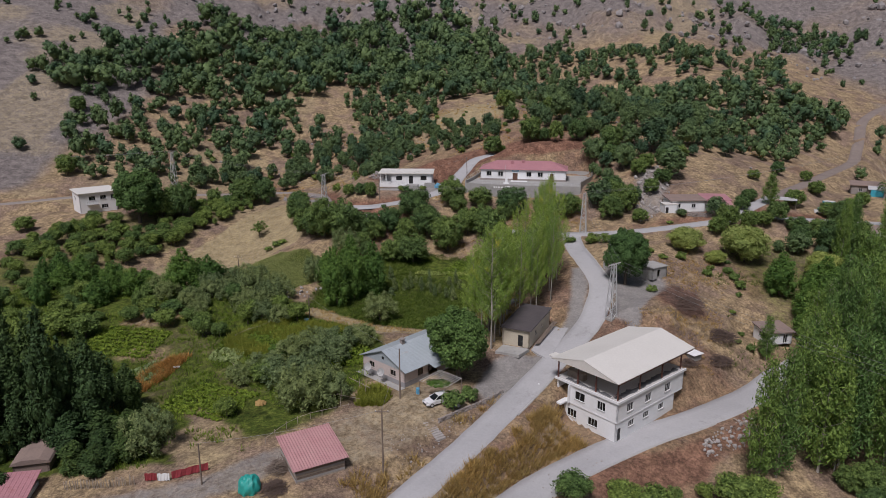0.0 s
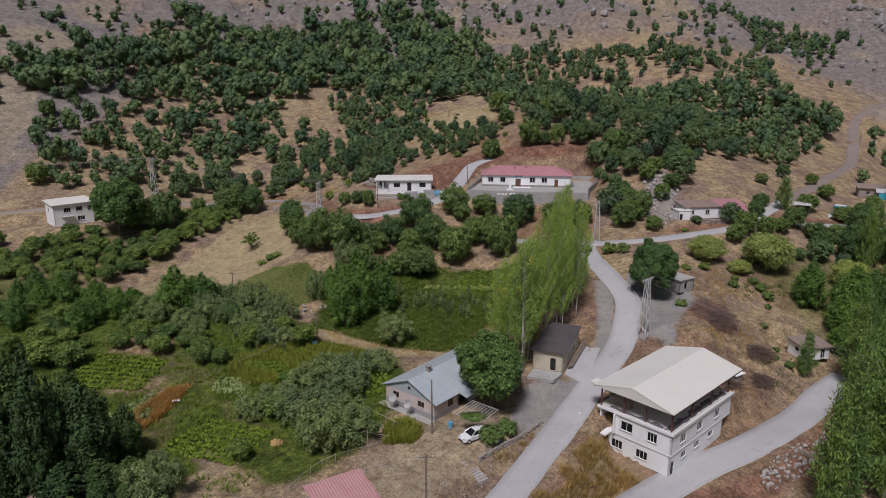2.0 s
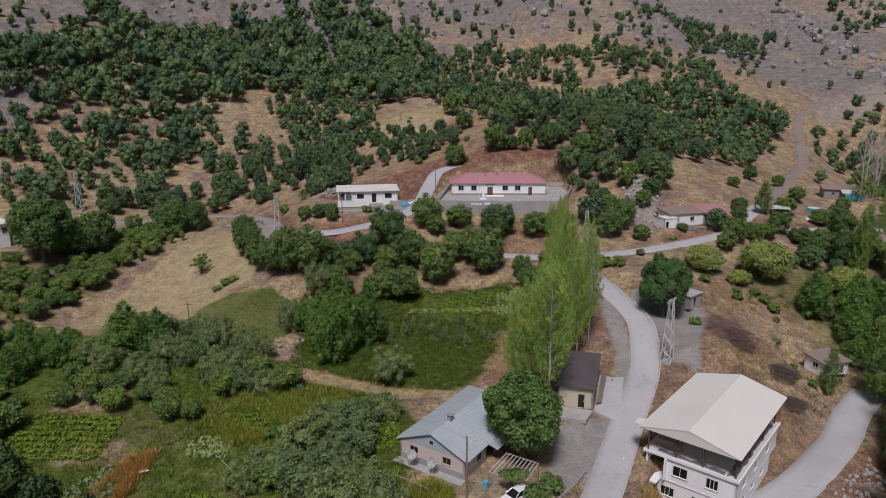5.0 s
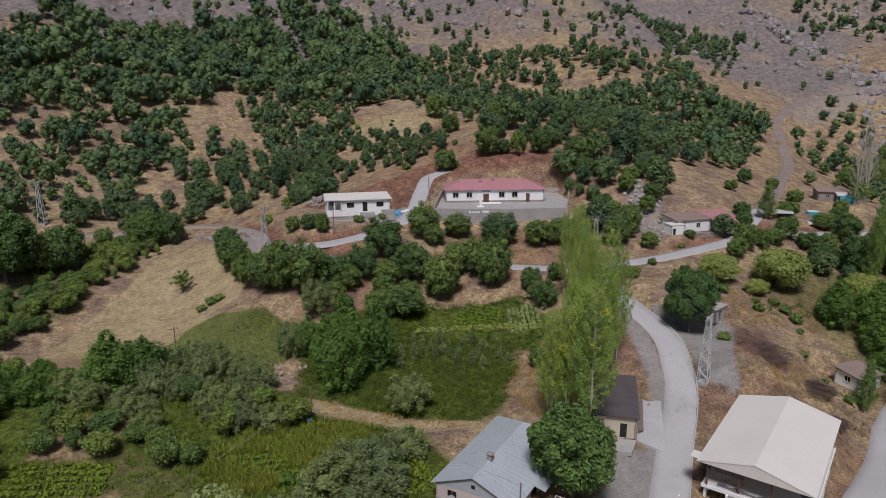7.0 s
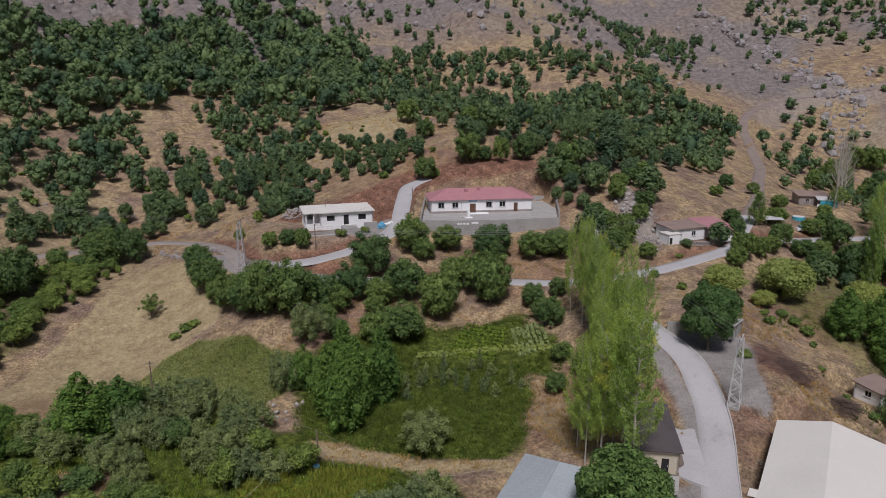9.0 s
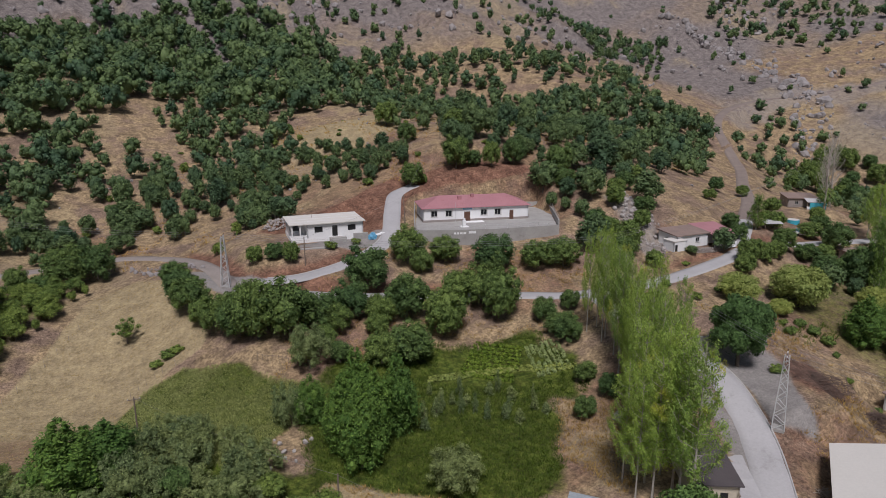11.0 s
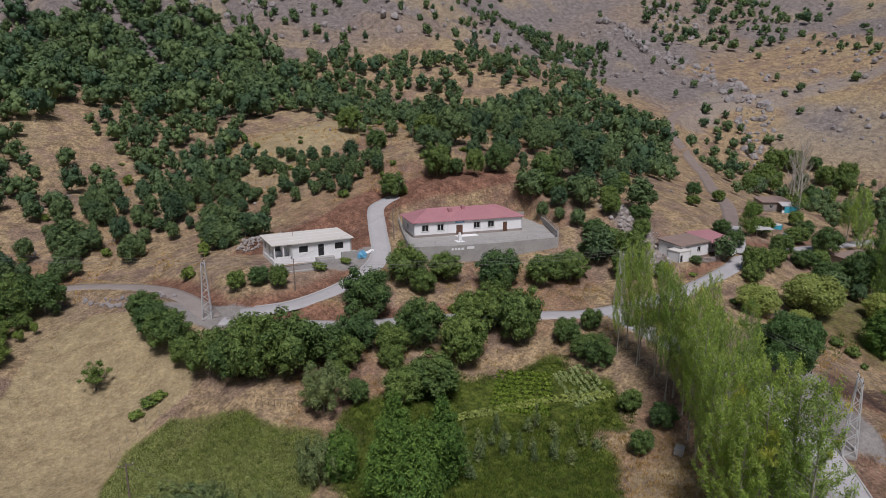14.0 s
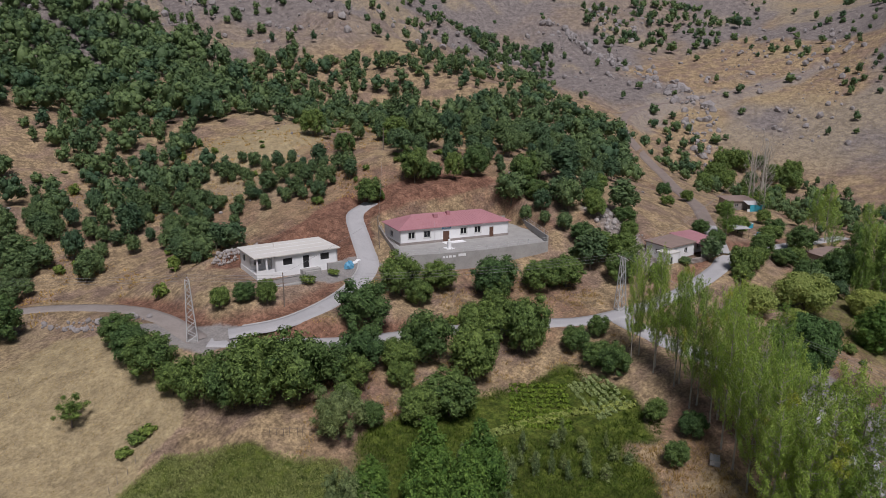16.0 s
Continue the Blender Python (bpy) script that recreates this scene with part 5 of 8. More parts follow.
# ---- small houses of the lower hamlet ----
def hamlet_house(x, y, z, turn, L, W, H, roof, walls, label, wins, porch=None, rise=0.5):
    h = thing("hamlet_house", pose(x, y, z, 0, 0, turn), label, "house")
    wall(h, L, H, wins, walls, Matrix())
    for q in wins:
        glazing(h, q, Matrix(), 2)
    side = [(W * 0.4, 1.0, W * 0.4 + 1.1, 2.0)]
    wall(h, W, H, [], walls, pose(L, 0, 0, 0, 0, 90))
    wall(h, L, H, [], walls, pose(L, W, 0, 0, 0, 180))
    wall(h, W, H, side, walls, pose(0, W, 0, 0, 0, -90))
    glazing(h, side[0], pose(0, W, 0, 0, 0, -90), 2)
    bm = bmesh.new()
    slab_of(bm, [(-0.4, -0.4, H), (L + 0.4, -0.4, H), (L + 0.4, W + 0.4, H + rise), (-0.4, W + 0.4, H + rise)], 0.2)
    jitter(bm, 0.04, random.Random(int(x)))
    part("roof", bm, roof, h)
    if porch:
        px, pl, pm, plabel = porch
        bm = bmesh.new()
        slab_of(bm, [(px, -3.0, H - 0.75), (px + pl, -3.0, H - 0.75), (px + pl, -0.1, H + 0.05), (px, -0.1, H + 0.05)], 0.07)
        part("porch_roof", bm, pm, h, plabel)
        for k in range(4):
            bm = bmesh.new()
            xx = px + 0.15 + (pl - 0.3) * k / 3
            box(bm, xx - 0.07, -2.8, 0, xx + 0.07, -2.66, H - 0.8)
            part("porch_post", bm, WOOD, h)
        bm = bmesh.new()
        box(bm, px, -2.95, -0.5, px + pl, -2.82, 0.75)
        part("porch_wall", bm, WHITE, h)
    return h


hamlet_house(59.8, 172.9, 11.4, 2, 9.0, 6.0, 3.0, EARTH_ROOF, WHITE, "whitewashed hamlet house with brown earth roof", [(1.4, 1.0, 2.5, 2.1), (5.4, 1.0, 6.5, 2.1)])
hamlet_house(69.2, 174.4, 11.4, -4, 6.4, 5.5, 2.9, PINK_ROOF, WHITE, "low house with a maroon tin porch roof", [(2.0, 0.9, 3.2, 1.9)], (0.2, 6.0, PINK_ROOF, "maroon tin porch roof"), 0.7)
hamlet_house(100.4, 159.4, 6.0, -6, 11.0, 6.0, 2.9, EARTH_ROOF, STONEWORK, "stone hamlet house with earth roof and tin veranda", [(2.0, 0.9, 3.2, 1.9)], (0.0, 7.0, GALV, "pale grey tin veranda roof"), 0.4)
hamlet_house(122.5, 199.5, 11.6, -28, 8.0, 6.0, 2.8, EARTH_ROOF, STONEWORK, "stone hamlet house with brown earth roof", [(2.0, 0.9, 3.0, 1.8)], (4.2, 4.2, GALV, "bare tin lean-to roof"), 0.5)
hamlet_house(61.8, 119.6, -3.9, 8, 5.2, 4.4, 2.5, EARTH_ROOF, WHITE, "low whitewashed outbuilding with reddish earth roof", [(3.4, 0.2, 4.3, 2.0)], None, 0.5)
annex = thing("white_annex", pose(57.4, 171.0, 11.0, 0, 0, 3), "small white flat-roofed annex with a dark doorway", "shed")
wall(annex, 3.6, 2.6, [(0.4, 0.1, 1.2, 1.9)], WHITE, Matrix())
wall(annex, 3.2, 2.6, [], WHITE, pose(3.6, 0, 0, 0, 0, 90))
wall(annex, 3.6, 2.6, [], WHITE, pose(3.6, 3.2, 0, 0, 0, 180))
wall(annex, 3.2, 2.6, [], WHITE, pose(0, 3.2, 0, 0, 0, -90))
bm = bmesh.new()
box(bm, -0.1, -0.1, 2.6, 3.7, 3.3, 2.75)
part("roof", bm, ROOF_WHITE, annex)
bm = bmesh.new()
box(bm, 0.4, 0.18, 0.1, 1.2, 0.22, 1.9)
part("door", bm, BLACK, annex)


# ---- stone hut and low wall by the walnut tree ----
hut = thing("stone_hut", pose(43.4, 133.2, 4.9, 0, 0, 30), "small grey concrete-block hut with flat roof", "hut")
for m, n in zip(sides(4.2, 4.0), (4.2, 4.0, 4.2, 4.0)):
    wall(hut, n, 2.4, [(1.4, 0, 2.3, 1.9)] if n == 4.2 and m == Matrix() else [], CONCRETE, m)
bm = bmesh.new()
box(bm, -0.2, -0.2, 2.4, 4.4, 4.2, 2.58, bevel=0.02)
part("roof", bm, CONCRETE, hut)
wall_run("wall_block", [(34.5, 138.8, 5.9), (40.2, 136.0, 5.4), (43.4, 134.2, 5.0)], 1.5, 0.3, CONCRETE, "low grey block wall beside the hut")

# the grave hut and stones among the trees above the school
tomb = bmesh.new()
box(tomb, -2.0, -1.2, -0.5, 2.0, 1.2, 0.5, bevel=0.04)
box(tomb, -1.8, -0.8, 0.5, -0.4, 0.8, 1.1, bevel=0.03)
box(tomb, 0.4, -0.8, 0.5, 1.8, 0.8, 0.95, bevel=0.03)
solid("stone_tomb", tomb, RUBBLE, pose(46.5, 228.0, floor_at(46.5, 228.0), 0, 0, 10), "pale stone tomb in a clearing above the school", "tomb")

# the maroon roof at the edge of the gardens
low = thing("garden_house", pose(-62.6, 70.6, -8.8, 0, 0, 10), "low house with a dusty pink tin roof beside the gardens", "house")
for m, n in zip(sides(10.0, 6.5), (10.0, 6.5, 10.0, 6.5)):
    wall(low, n, 2.6, [], WHITE, m)
bm = bmesh.new()
quad = [(-0.4, -0.5, 2.6), (10.4, -0.5, 2.6), (10.4, 7.0, 3.9), (-0.4, 7.0, 3.9)]
ribbed(bm, quad, 18, 0.08, 0.04, 0.07)
part("roof", bm, PINK_ROOF, low, "dusty pink sheet roof")
back = thing("earth_roof_barn", pose(-58.4, 80.6, -7.4, 0, 0, 14), "mud-brown barn with a rounded earth roof", "barn")
for m, n in zip(sides(4.5, 5.0), (4.5, 5.0, 4.5, 5.0)):
    wall(back, n, 2.2, [], EARTH_ROOF, m)
bm = bmesh.new()
prism(bm, [(-0.3, 2.2), (4.8, 2.2), (4.6, 2.5), (3.4, 2.9), (1.2, 2.9), (-0.1, 2.5)], -0.3, 5.3, Matrix(((1, 0, 0, 0), (0, 0, 1, 0), (0, 1, 0, 0), (0, 0, 0, 1))))
part("roof", bm, EARTH_ROOF, back)

# ---- trees ----
def tube(path, radii, sides=6):
    """A bent tapered limb."""
    verts, quads = [], []
    for k, (p, r) in enumerate(zip(path, radii)):
        q = path[min(k + 1, len(path) - 1)] - path[max(k - 1, 0)]
        rot = Vector(q).to_track_quat("Z", "Y").to_matrix()
        for j in range(sides):
            a = 2 * math.pi * j / sides
            verts.append(Vector(p) + rot @ Vector((r * math.cos(a), r * math.sin(a), 0)))
        if k:
            b = (k - 1) * sides
            quads += [(b + j, b + (j + 1) % sides, b + sides + (j + 1) % sides, b + sides + j) for j in range(sides)]
    return [tuple(v) for v in verts], quads


def limbs(parts):
    verts, quads = [], []
    for path, radii, n in parts:
        v, q = tube([np.array(p, float) for p in path], radii, n)
        quads += [tuple(i + len(verts) for i in f) for f in q]
        verts += v
    return np.array(verts, np.float32), np.array(quads, np.int32)


def ball(level):
    bm = bmesh.new()
    bmesh.ops.create_icosphere(bm, subdivisions=level, radius=1.0)
    v, f = np.array([q.co[:] for q in bm.verts]), np.array([[q.index for q in g.verts] for g in bm.faces])
    bm.free()
    return v, f


BALLS = (ball(1), ball(2))


def blades(p, d, leaf, rng, long=1.0, upright=0.0, lift=0.4, loose=0.45):
    """Pointed leaves at the places p, facing roughly along d."""
    n = len(p)
    nrm = d + rng.normal(size=(n, 3)) * loose
    nrm[:, 2] += lift
    nrm /= np.linalg.norm(nrm, axis=1)[:, None] + 1e-9
    t = np.cross(nrm, rng.normal(size=(n, 3)))
    if upright:
        t = t * (1 - upright) + np.array((0, 0, 1.0)) * upright + d * 0.25 * upright
        t -= nrm * (t * nrm).sum(1)[:, None] * (1 - 0.7 * upright)
    t /= np.linalg.norm(t, axis=1)[:, None] + 1e-9
    b = np.cross(nrm, t)
    s = leaf * (0.5 + 1.0 * rng.random((n, 1)))
    t, b = t * s * long, b * s * 0.8
    return np.stack([p - t * 0.7 - b, p - t * 0.6 + b, p + t * 1.2], 1).reshape(-1, 3)


def foliage(lobes, n, leaf, rng, long=1.0, upright=0.0, core=0.7, fine_core=False, hollow=0.72):
    """Leaf sprays over a set of lobes (centre, radii): many small blades with gaps between them, round a loose inner mass."""
    c = np.array([l[0] for l in lobes], float)
    r = np.array([l[1] for l in lobes], float)
    w = r[:, 0] * r[:, 2]
    if len(lobes) > 4:
        w[0] *= 0.35
    pick = rng.choice(len(lobes), n, p=w / w.sum())
    d = rng.normal(size=(n, 3))
    d /= np.linalg.norm(d, axis=1)[:, None]
    d[:, 2] = np.where((d[:, 2] < -0.3) & (rng.random(n) < 0.45), -d[:, 2], d[:, 2])
    reach = hollow + (1.16 - hollow) * rng.random((n, 1)) ** 0.7
    verts, faces = [blades(c[pick] + d * r[pick] * reach, d, leaf, rng, long, upright)], [np.arange(3 * n).reshape(-1, 3)]
    base_v, base_f = BALLS[1 if fine_core else 0]
    at = 3 * n
    if core:
        for k in range(len(lobes)):
            wob = 1 + 0.16 * rng.normal(size=(len(base_v), 1)).clip(-1.5, 1.5)
            verts.append(c[k] + base_v * r[k] * core * wob)
            faces.append(base_f + at)
            at += len(base_v)
    return np.concatenate(verts), np.concatenate(faces)


def round_lobes(w, h, clear, rng, n=9, squat=1.0, size=(0.15, 0.24), reach=(0.86, 1.1)):
    """Lobes of a broad domed crown of width w, from height clear to h: clumps set all round a heart."""
    ch, out = h - clear, []
    mid = clear + ch * 0.47
    out.append(((0, 0, mid), (w * 0.36, w * 0.36, ch * 0.40)))
    lean = rng.uniform(-0.06, 0.06, 2) * w
    for k in range(n):
        up = -0.72 + 1.66 * (k + rng.random()) / n
        a = 2.4 * k + rng.uniform(-0.5, 0.5)
        flat = math.sqrt(max(0.04, 1 - min(1, abs(up)) ** 2))
        s = rng.uniform(*size)
        far = (0.5 - s) * rng.uniform(*reach)
        out.append(((w * flat * far * math.cos(a) + lean[0] * up, w * flat * far * math.sin(a) + lean[1] * up, mid + up * ch * far), (w * s, w * s * rng.uniform(0.85, 1.15), ch * s * rng.uniform(0.8, 1.05) * squat)))
    return out


def tall_lobes(w, h, clear, rng, n=12):
    out = [((0, 0, clear + (h - clear) * 0.45), (w * 0.24, w * 0.24, (h - clear) * 0.44))]
    n = int(n * 1.7)
    for k in range(n):
        s = k / (n - 1)
        z = clear + (h - clear) * (0.05 + 0.9 * s)
        prof = (0.7 + 0.9 * s if s < 0.3 else 0.97 - 0.85 * ((s - 0.3) / 0.7) ** 1.7) * w * 0.5
        a = k * 2.4 + rng.random()
        off = prof * rng.uniform(0.3, 0.75)
        rr = max(0.22, prof * rng.uniform(0.26, 0.44))
        out.append(((off * math.cos(a), off * math.sin(a), z), (rr, rr, rr * rng.uniform(1.3, 2.1))))
    return out


TREE_KINDS = {}


def make_kind(key, name, label, leaf_mat, bark, build, n_variants, seed):
    """Builds the variants of a kind once; plant() sets them out."""
    kinds = []
    for v in range(n_variants):
        rng = np.random.default_rng(seed + v)
        (cv, cf), (tv, tf) = build(rng)
        ob = new(name)
        ob.empty_display_size = 0.3
        tagged(ob, label, "shrub" if "shrub" in name else "tree", name.replace("_", " ") + "s")
        if len(tf):
            t = new("trunk", arrays_mesh("trunk", tv, tf, bark, True))
            t.parent = ob
        c = new("crown", arrays_mesh("crown", cv, cf, leaf_mat, True))
        c.parent = ob
        kinds.append([ob, False])
    TREE_KINDS[key] = kinds


def plant(key, x, y, height, width, rng, unit):
    """Sets a tree of that height and width; unit is the height and width that the kind was built with."""
    entry = TREE_KINDS[key][int(rng.integers(len(TREE_KINDS[key])))]
    width = min(width, height * (1.15 if key in ("oak", "fruit", "silver") else 1.35 if key == "hedge" else 1.6))
    sz, sx = height / unit[0], width / unit[1]
    m = pose(x, y, floor_at(x, y) - 0.08, 0, 0, rng.uniform(0, 360)) @ Matrix.Diagonal((sx, sx, sz, 1))
    if entry[1]:
        copy_thing(entry[0], m)
    else:
        entry[0].matrix_world = m
        entry[1] = True


def clear_unused():
    for kinds in TREE_KINDS.values():
        for ob, used in kinds:
            if not used:
                for o in (*ob.children_recursive, ob):
                    bpy.data.objects.remove(o)


def stem(h, r, rng, forks, spread, lean=0.15, sides=7):
    """A trunk that forks into limbs below the crown's heart."""
    lx, ly = rng.uniform(-lean, lean, 2)
    top = np.array((lx, ly, h))
    out = [([(0, 0, -0.3), (lx * 0.3, ly * 0.3, h * 0.5), top], [r * 1.25, r * 0.9, r * 0.7], sides)]
    for k in range(forks):
        a = 2 * math.pi * k / forks + rng.uniform(-0.4, 0.4)
        e = top + np.array((math.cos(a) * spread, math.sin(a) * spread, spread * rng.uniform(0.9, 1.6)))
        m = top + (e - top) * 0.5 + np.array((0, 0, -0.12 * spread))
        out.append(([top - (0, 0, 0.2), m, e], [r * 0.6, r * 0.4, r * 0.15], 5))
    return limbs(out)


def walnut(rng):
    return foliage(round_lobes(9.8, 11.0, 1.4, rng, 40, size=(0.09, 0.16), reach=(0.8, 1.12)), 21000, 0.15, rng, 1.5, 0.1, core=0.62, fine_core=True, hollow=0.6), stem(3.0, 0.34, rng, 5, 2.6)


def hedge_oak(rng):
    return foliage(round_lobes(8.6, 8.6, 0.2, rng, 32, size=(0.09, 0.17), reach=(0.82, 1.14)), 5000, 0.15, rng, 1.35, core=0.7), stem(2.2, 0.2, rng, 5, 1.8)


def oak(rng):
    return foliage(round_lobes(6.0, 6.4, 0.3, rng, 15, size=(0.13, 0.22)), 1350, 0.18, rng, 1.3, core=0.74), stem(1.6, 0.16, rng, 4, 1.3)


def slim_oak(rng):
    return foliage(round_lobes(3.6, 6.4, 0.4, rng, 10, size=(0.15, 0.25)), 1200, 0.15, rng, 1.5, 0.2, core=0.68), stem(1.7, 0.13, rng, 3, 0.8)


def fruit(rng):
    return foliage(round_lobes(4.6, 4.6, 0.7, rng, 10), 1900, 0.11, rng, 1.6, 0.25, core=0.66), stem(1.3, 0.12, rng, 4, 0.9)


def silver(rng):
    return foliage(round_lobes(4.0, 4.2, 0.1, rng, 26, 2.0, (0.07, 0.12), (0.8, 1.2)), 3600, 0.062, rng, 1.9, 0.5, core=0.55), stem(1.0, 0.09, rng, 4, 0.8)


def sallow(rng):
    return foliage(round_lobes(7.8, 8.0, 0.1, rng, 34, 1.2, (0.07, 0.13), (0.8, 1.15)), 8000, 0.085, rng, 1.6, 0.35, core=0.62), stem(1.6, 0.16, rng, 5, 1.6)


def lone_tree(rng):
    """A small open tree whose limbs show between the leaves."""
    return foliage(round_lobes(4.2, 5.2, 1.2, rng, 16, 1.0, (0.07, 0.13), (0.85, 1.25)), 2600, 0.085, rng, 1.4, core=0.4, hollow=0.3), stem(1.7, 0.12, rng, 6, 1.3)


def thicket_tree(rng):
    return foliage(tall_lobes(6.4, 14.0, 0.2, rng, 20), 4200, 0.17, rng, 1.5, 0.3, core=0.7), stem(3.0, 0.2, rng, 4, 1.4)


def sapling(rng):
    return foliage(tall_lobes(1.8, 3.0, 0.1, rng, 7), 520, 0.075, rng, 2.2, 0.6, core=0.0), stem(1.1, 0.05, rng, 3, 0.4)


def steep_crown(rng, height, reach, first, count, n, leaf, taper=0.7, fuzz=0.3):
    """Steep thin branches up a straight trunk, each clothed in small leaves, with air between them."""
    t = [([(0, 0, -0.3), (0.1, 0.05, height * 0.32), (-0.05, 0.15, height * 0.64), (0.1, 0, height * 0.97)], [0.24, 0.18, 0.10, 0.02], 7)]
    bases, ends, bows = [], [], []
    for k in range(count):
        s = k / count
        z, a = first + (height * 0.93 - first) * s, k * 2.4 + rng.uniform(-0.4, 0.4)
        d = reach * (0.72 + 0.28 * min(1, s / 0.2)) * (1 - taper * s**1.6) * rng.uniform(0.6, 1.12)
        up = rng.uniform(0.13, 0.2) * height * (1 - 0.62 * s)
        u = np.array((math.cos(a), math.sin(a), 0))
        base = np.array((0.05, 0.05, z))
        end, bow = base + u * d + (0, 0, up), u * d * 0.16 - np.array((0, 0, up * 0.1))
        t.append(([base, base + (end - base) * 0.5 + bow, end], [0.05, 0.035, 0.01], 4))
        bases.append(base), ends.append(end), bows.append(bow)
    bases, ends, bows = np.array(bases), np.array(ends), np.array(bows)
    size = np.linalg.norm(ends - bases, axis=1)
    k = rng.choice(count, n, p=size / size.sum())
    q = (0.12 + 0.98 * rng.random(n) ** 0.8)[:, None]
    tuft = rng.normal(size=(count * 7, 3)) * fuzz
    off = tuft[k * 7 + np.minimum(6, (q[:, 0] * 6).astype(int))] * 0.8 + rng.normal(size=(n, 3)) * np.array((fuzz, fuzz, fuzz * 1.5))
    p = bases[k] + (ends[k] - bases[k]) * q + bows[k] * (4 * q * (1 - q)) + off
    d = off / (np.linalg.norm(off, axis=1)[:, None] + 1e-6)
    return (blades(p, d * 0.6, leaf, rng, 2.2, 0.55, 0.4, 0.5), np.arange(3 * n).reshape(-1, 3)), limbs(t)


def poplar(rng):
    return steep_crown(rng, 22.5, 3.6, 4.6, 50, 9400, 0.072, 0.66, 0.21)


def dark_poplar(rng):
    return steep_crown(rng, 20.0, 3.3, 1.2, 46, 5200, 0.14, 0.74, 0.36)


def willow(rng):
    return foliage(round_lobes(9.6, 8.6, 0.3, rng, 15), 8000, 0.14, rng, 2.0, 0.25), stem(1.6, 0.25, rng, 5, 2.0)


def cone_tree(rng):
    return foliage(tall_lobes(5.8, 9.5, 0.1, rng, 22), 6200, 0.092, rng, 1.6, 0.3, core=0.66), stem(2.5, 0.16, rng, 4, 1.2)


def shrub(rng):
    return foliage(round_lobes(2.6, 1.9, 0.0, rng, 6), 420, 0.125, rng, 1.8, 0.35, core=0.68), (np.zeros((0, 3)), np.zeros((0, 4)))


def dead_tree(rng):
    """A bare pale tree: trunk, limbs and thin twigs, with a few leaves left low down."""
    out = [([(0, 0, -0.3), (0.2, 0, 6), (0.0, 0.3, 12), (0.3, 0.2, 17)], [0.26, 0.2, 0.11, 0.03], 6)]
    for k in range(16):
        z, a = 4.5 + 0.75 * k, k * 2.4 + rng.random()
        d = 2.6 * (1 - k / 24)
        e = np.array((math.cos(a) * d, math.sin(a) * d, z + 3.4))
        m = np.array((math.cos(a) * d * 0.5, math.sin(a) * d * 0.5, z + 1.5))
        out.append(([(0.05, 0.05, z), m, e], [0.08, 0.055, 0.02], 4))
        for j in range(4):
            q = m + (e - m) * (0.2 + 0.25 * j)
            out.append(([q, q + rng.normal(size=3) * 0.35 + (0, 0, 0.5), q + rng.normal(size=3) * 0.5 + (0, 0, 1.2)], [0.03, 0.02, 0.01], 3))
    return foliage([((0, 0, 3.0), (1.6, 1.6, 1.8))], 260, 0.2, rng, core=0), limbs(out)


KIND_LIST = (
    ("walnut", "walnut_tree", "large dark green walnut tree with a dense round crown", WALNUT_LEAF, BARK, walnut, 2, 100),
    ("oak", "oak_tree", "round dark green oak tree on the dry slope", HAZE_HILL_LEAF, BARK, oak, 5, 200),
    ("hedge", "hedge_oak_tree", "broad dark green oak tree in the hedge below the lane", HEDGE_LEAF, BARK, hedge_oak, 5, 250),
    ("slim", "slender_oak_tree", "slender dark green oak tree on the dry slope", HAZE_HILL_LEAF, BARK, slim_oak, 4, 300),
    ("fruit", "fruit_tree", "green fruit tree in the terraced gardens", FRUIT_LEAF, BARK, fruit, 4, 400),
    ("silver", "willow_shrub", "grey-green upright willow shrub in the gardens", SILVER_LEAF, BARK, silver, 4, 500),
    ("sapling", "sapling_tree", "young grey-green sapling standing in the meadow", SILVER_LEAF, BARK, sapling, 3, 600),
    ("poplar", "poplar_tree", "tall yellow-green poplar with a pale trunk", POPLAR_LEAF, PALEBARK, poplar, 4, 700),
    ("darkpoplar", "black_poplar_tree", "tall mid-green poplar with a pale trunk by the stream", DARKPOPLAR_LEAF, PALEBARK, dark_poplar, 4, 800),
    ("sallow", "sallow_tree", "broad grey-green sallow tree at the meadow edge", SILVER_LEAF, BARK, sallow, 1, 860),
    ("lone", "plum_tree", "small open plum tree in the stubble field", FRUIT_LEAF, BARK, lone_tree, 1, 870),
    ("thicket", "alder_tree", "tall dense garden tree, dark green leaves darkened further for shade", SHADE_DARK_LEAF, BARK, thicket_tree, 4, 850),
    ("willow", "willow_tree", "broad pale yellow-green willow tree", LIME_LEAF, BARK, willow, 2, 900),
    ("cone", "pear_tree", "upright bright green pear tree at the garden edge", BUSH_LEAF, BARK, cone_tree, 3, 1000),
    ("shrub", "dry_shrub", "low dull green shrub growing on the slope", FRUIT_LEAF, BARK, shrub, 3, 1100),
    ("bright", "leafy_shrub", "low bright green leafy shrub", BUSH_LEAF, BARK, shrub, 3, 1200),
    ("dead", "bare_tree", "tall pale leafless tree", FRUIT_LEAF, PALEBARK, dead_tree, 2, 1300),
)
for row in KIND_LIST:
    make_kind(*row)
UNITS = {"walnut": (11.0, 10.2), "oak": (6.4, 5.7), "hedge": (8.7, 9.0), "slim": (6.6, 3.8), "fruit": (4.6, 4.1), "silver": (4.3, 3.7), "sapling": (3.1, 1.7), "poplar": (23.5, 6.4), "darkpoplar": (20.5, 6.2), "sallow": (8.2, 8.2), "lone": (5.4, 4.4), "thicket": (14.0, 6.6), "willow": (8.6, 9.0), "cone": (9.8, 5.6), "shrub": (1.9, 2.4), "bright": (2.0, 2.7), "dead": (17.0, 5.0)}
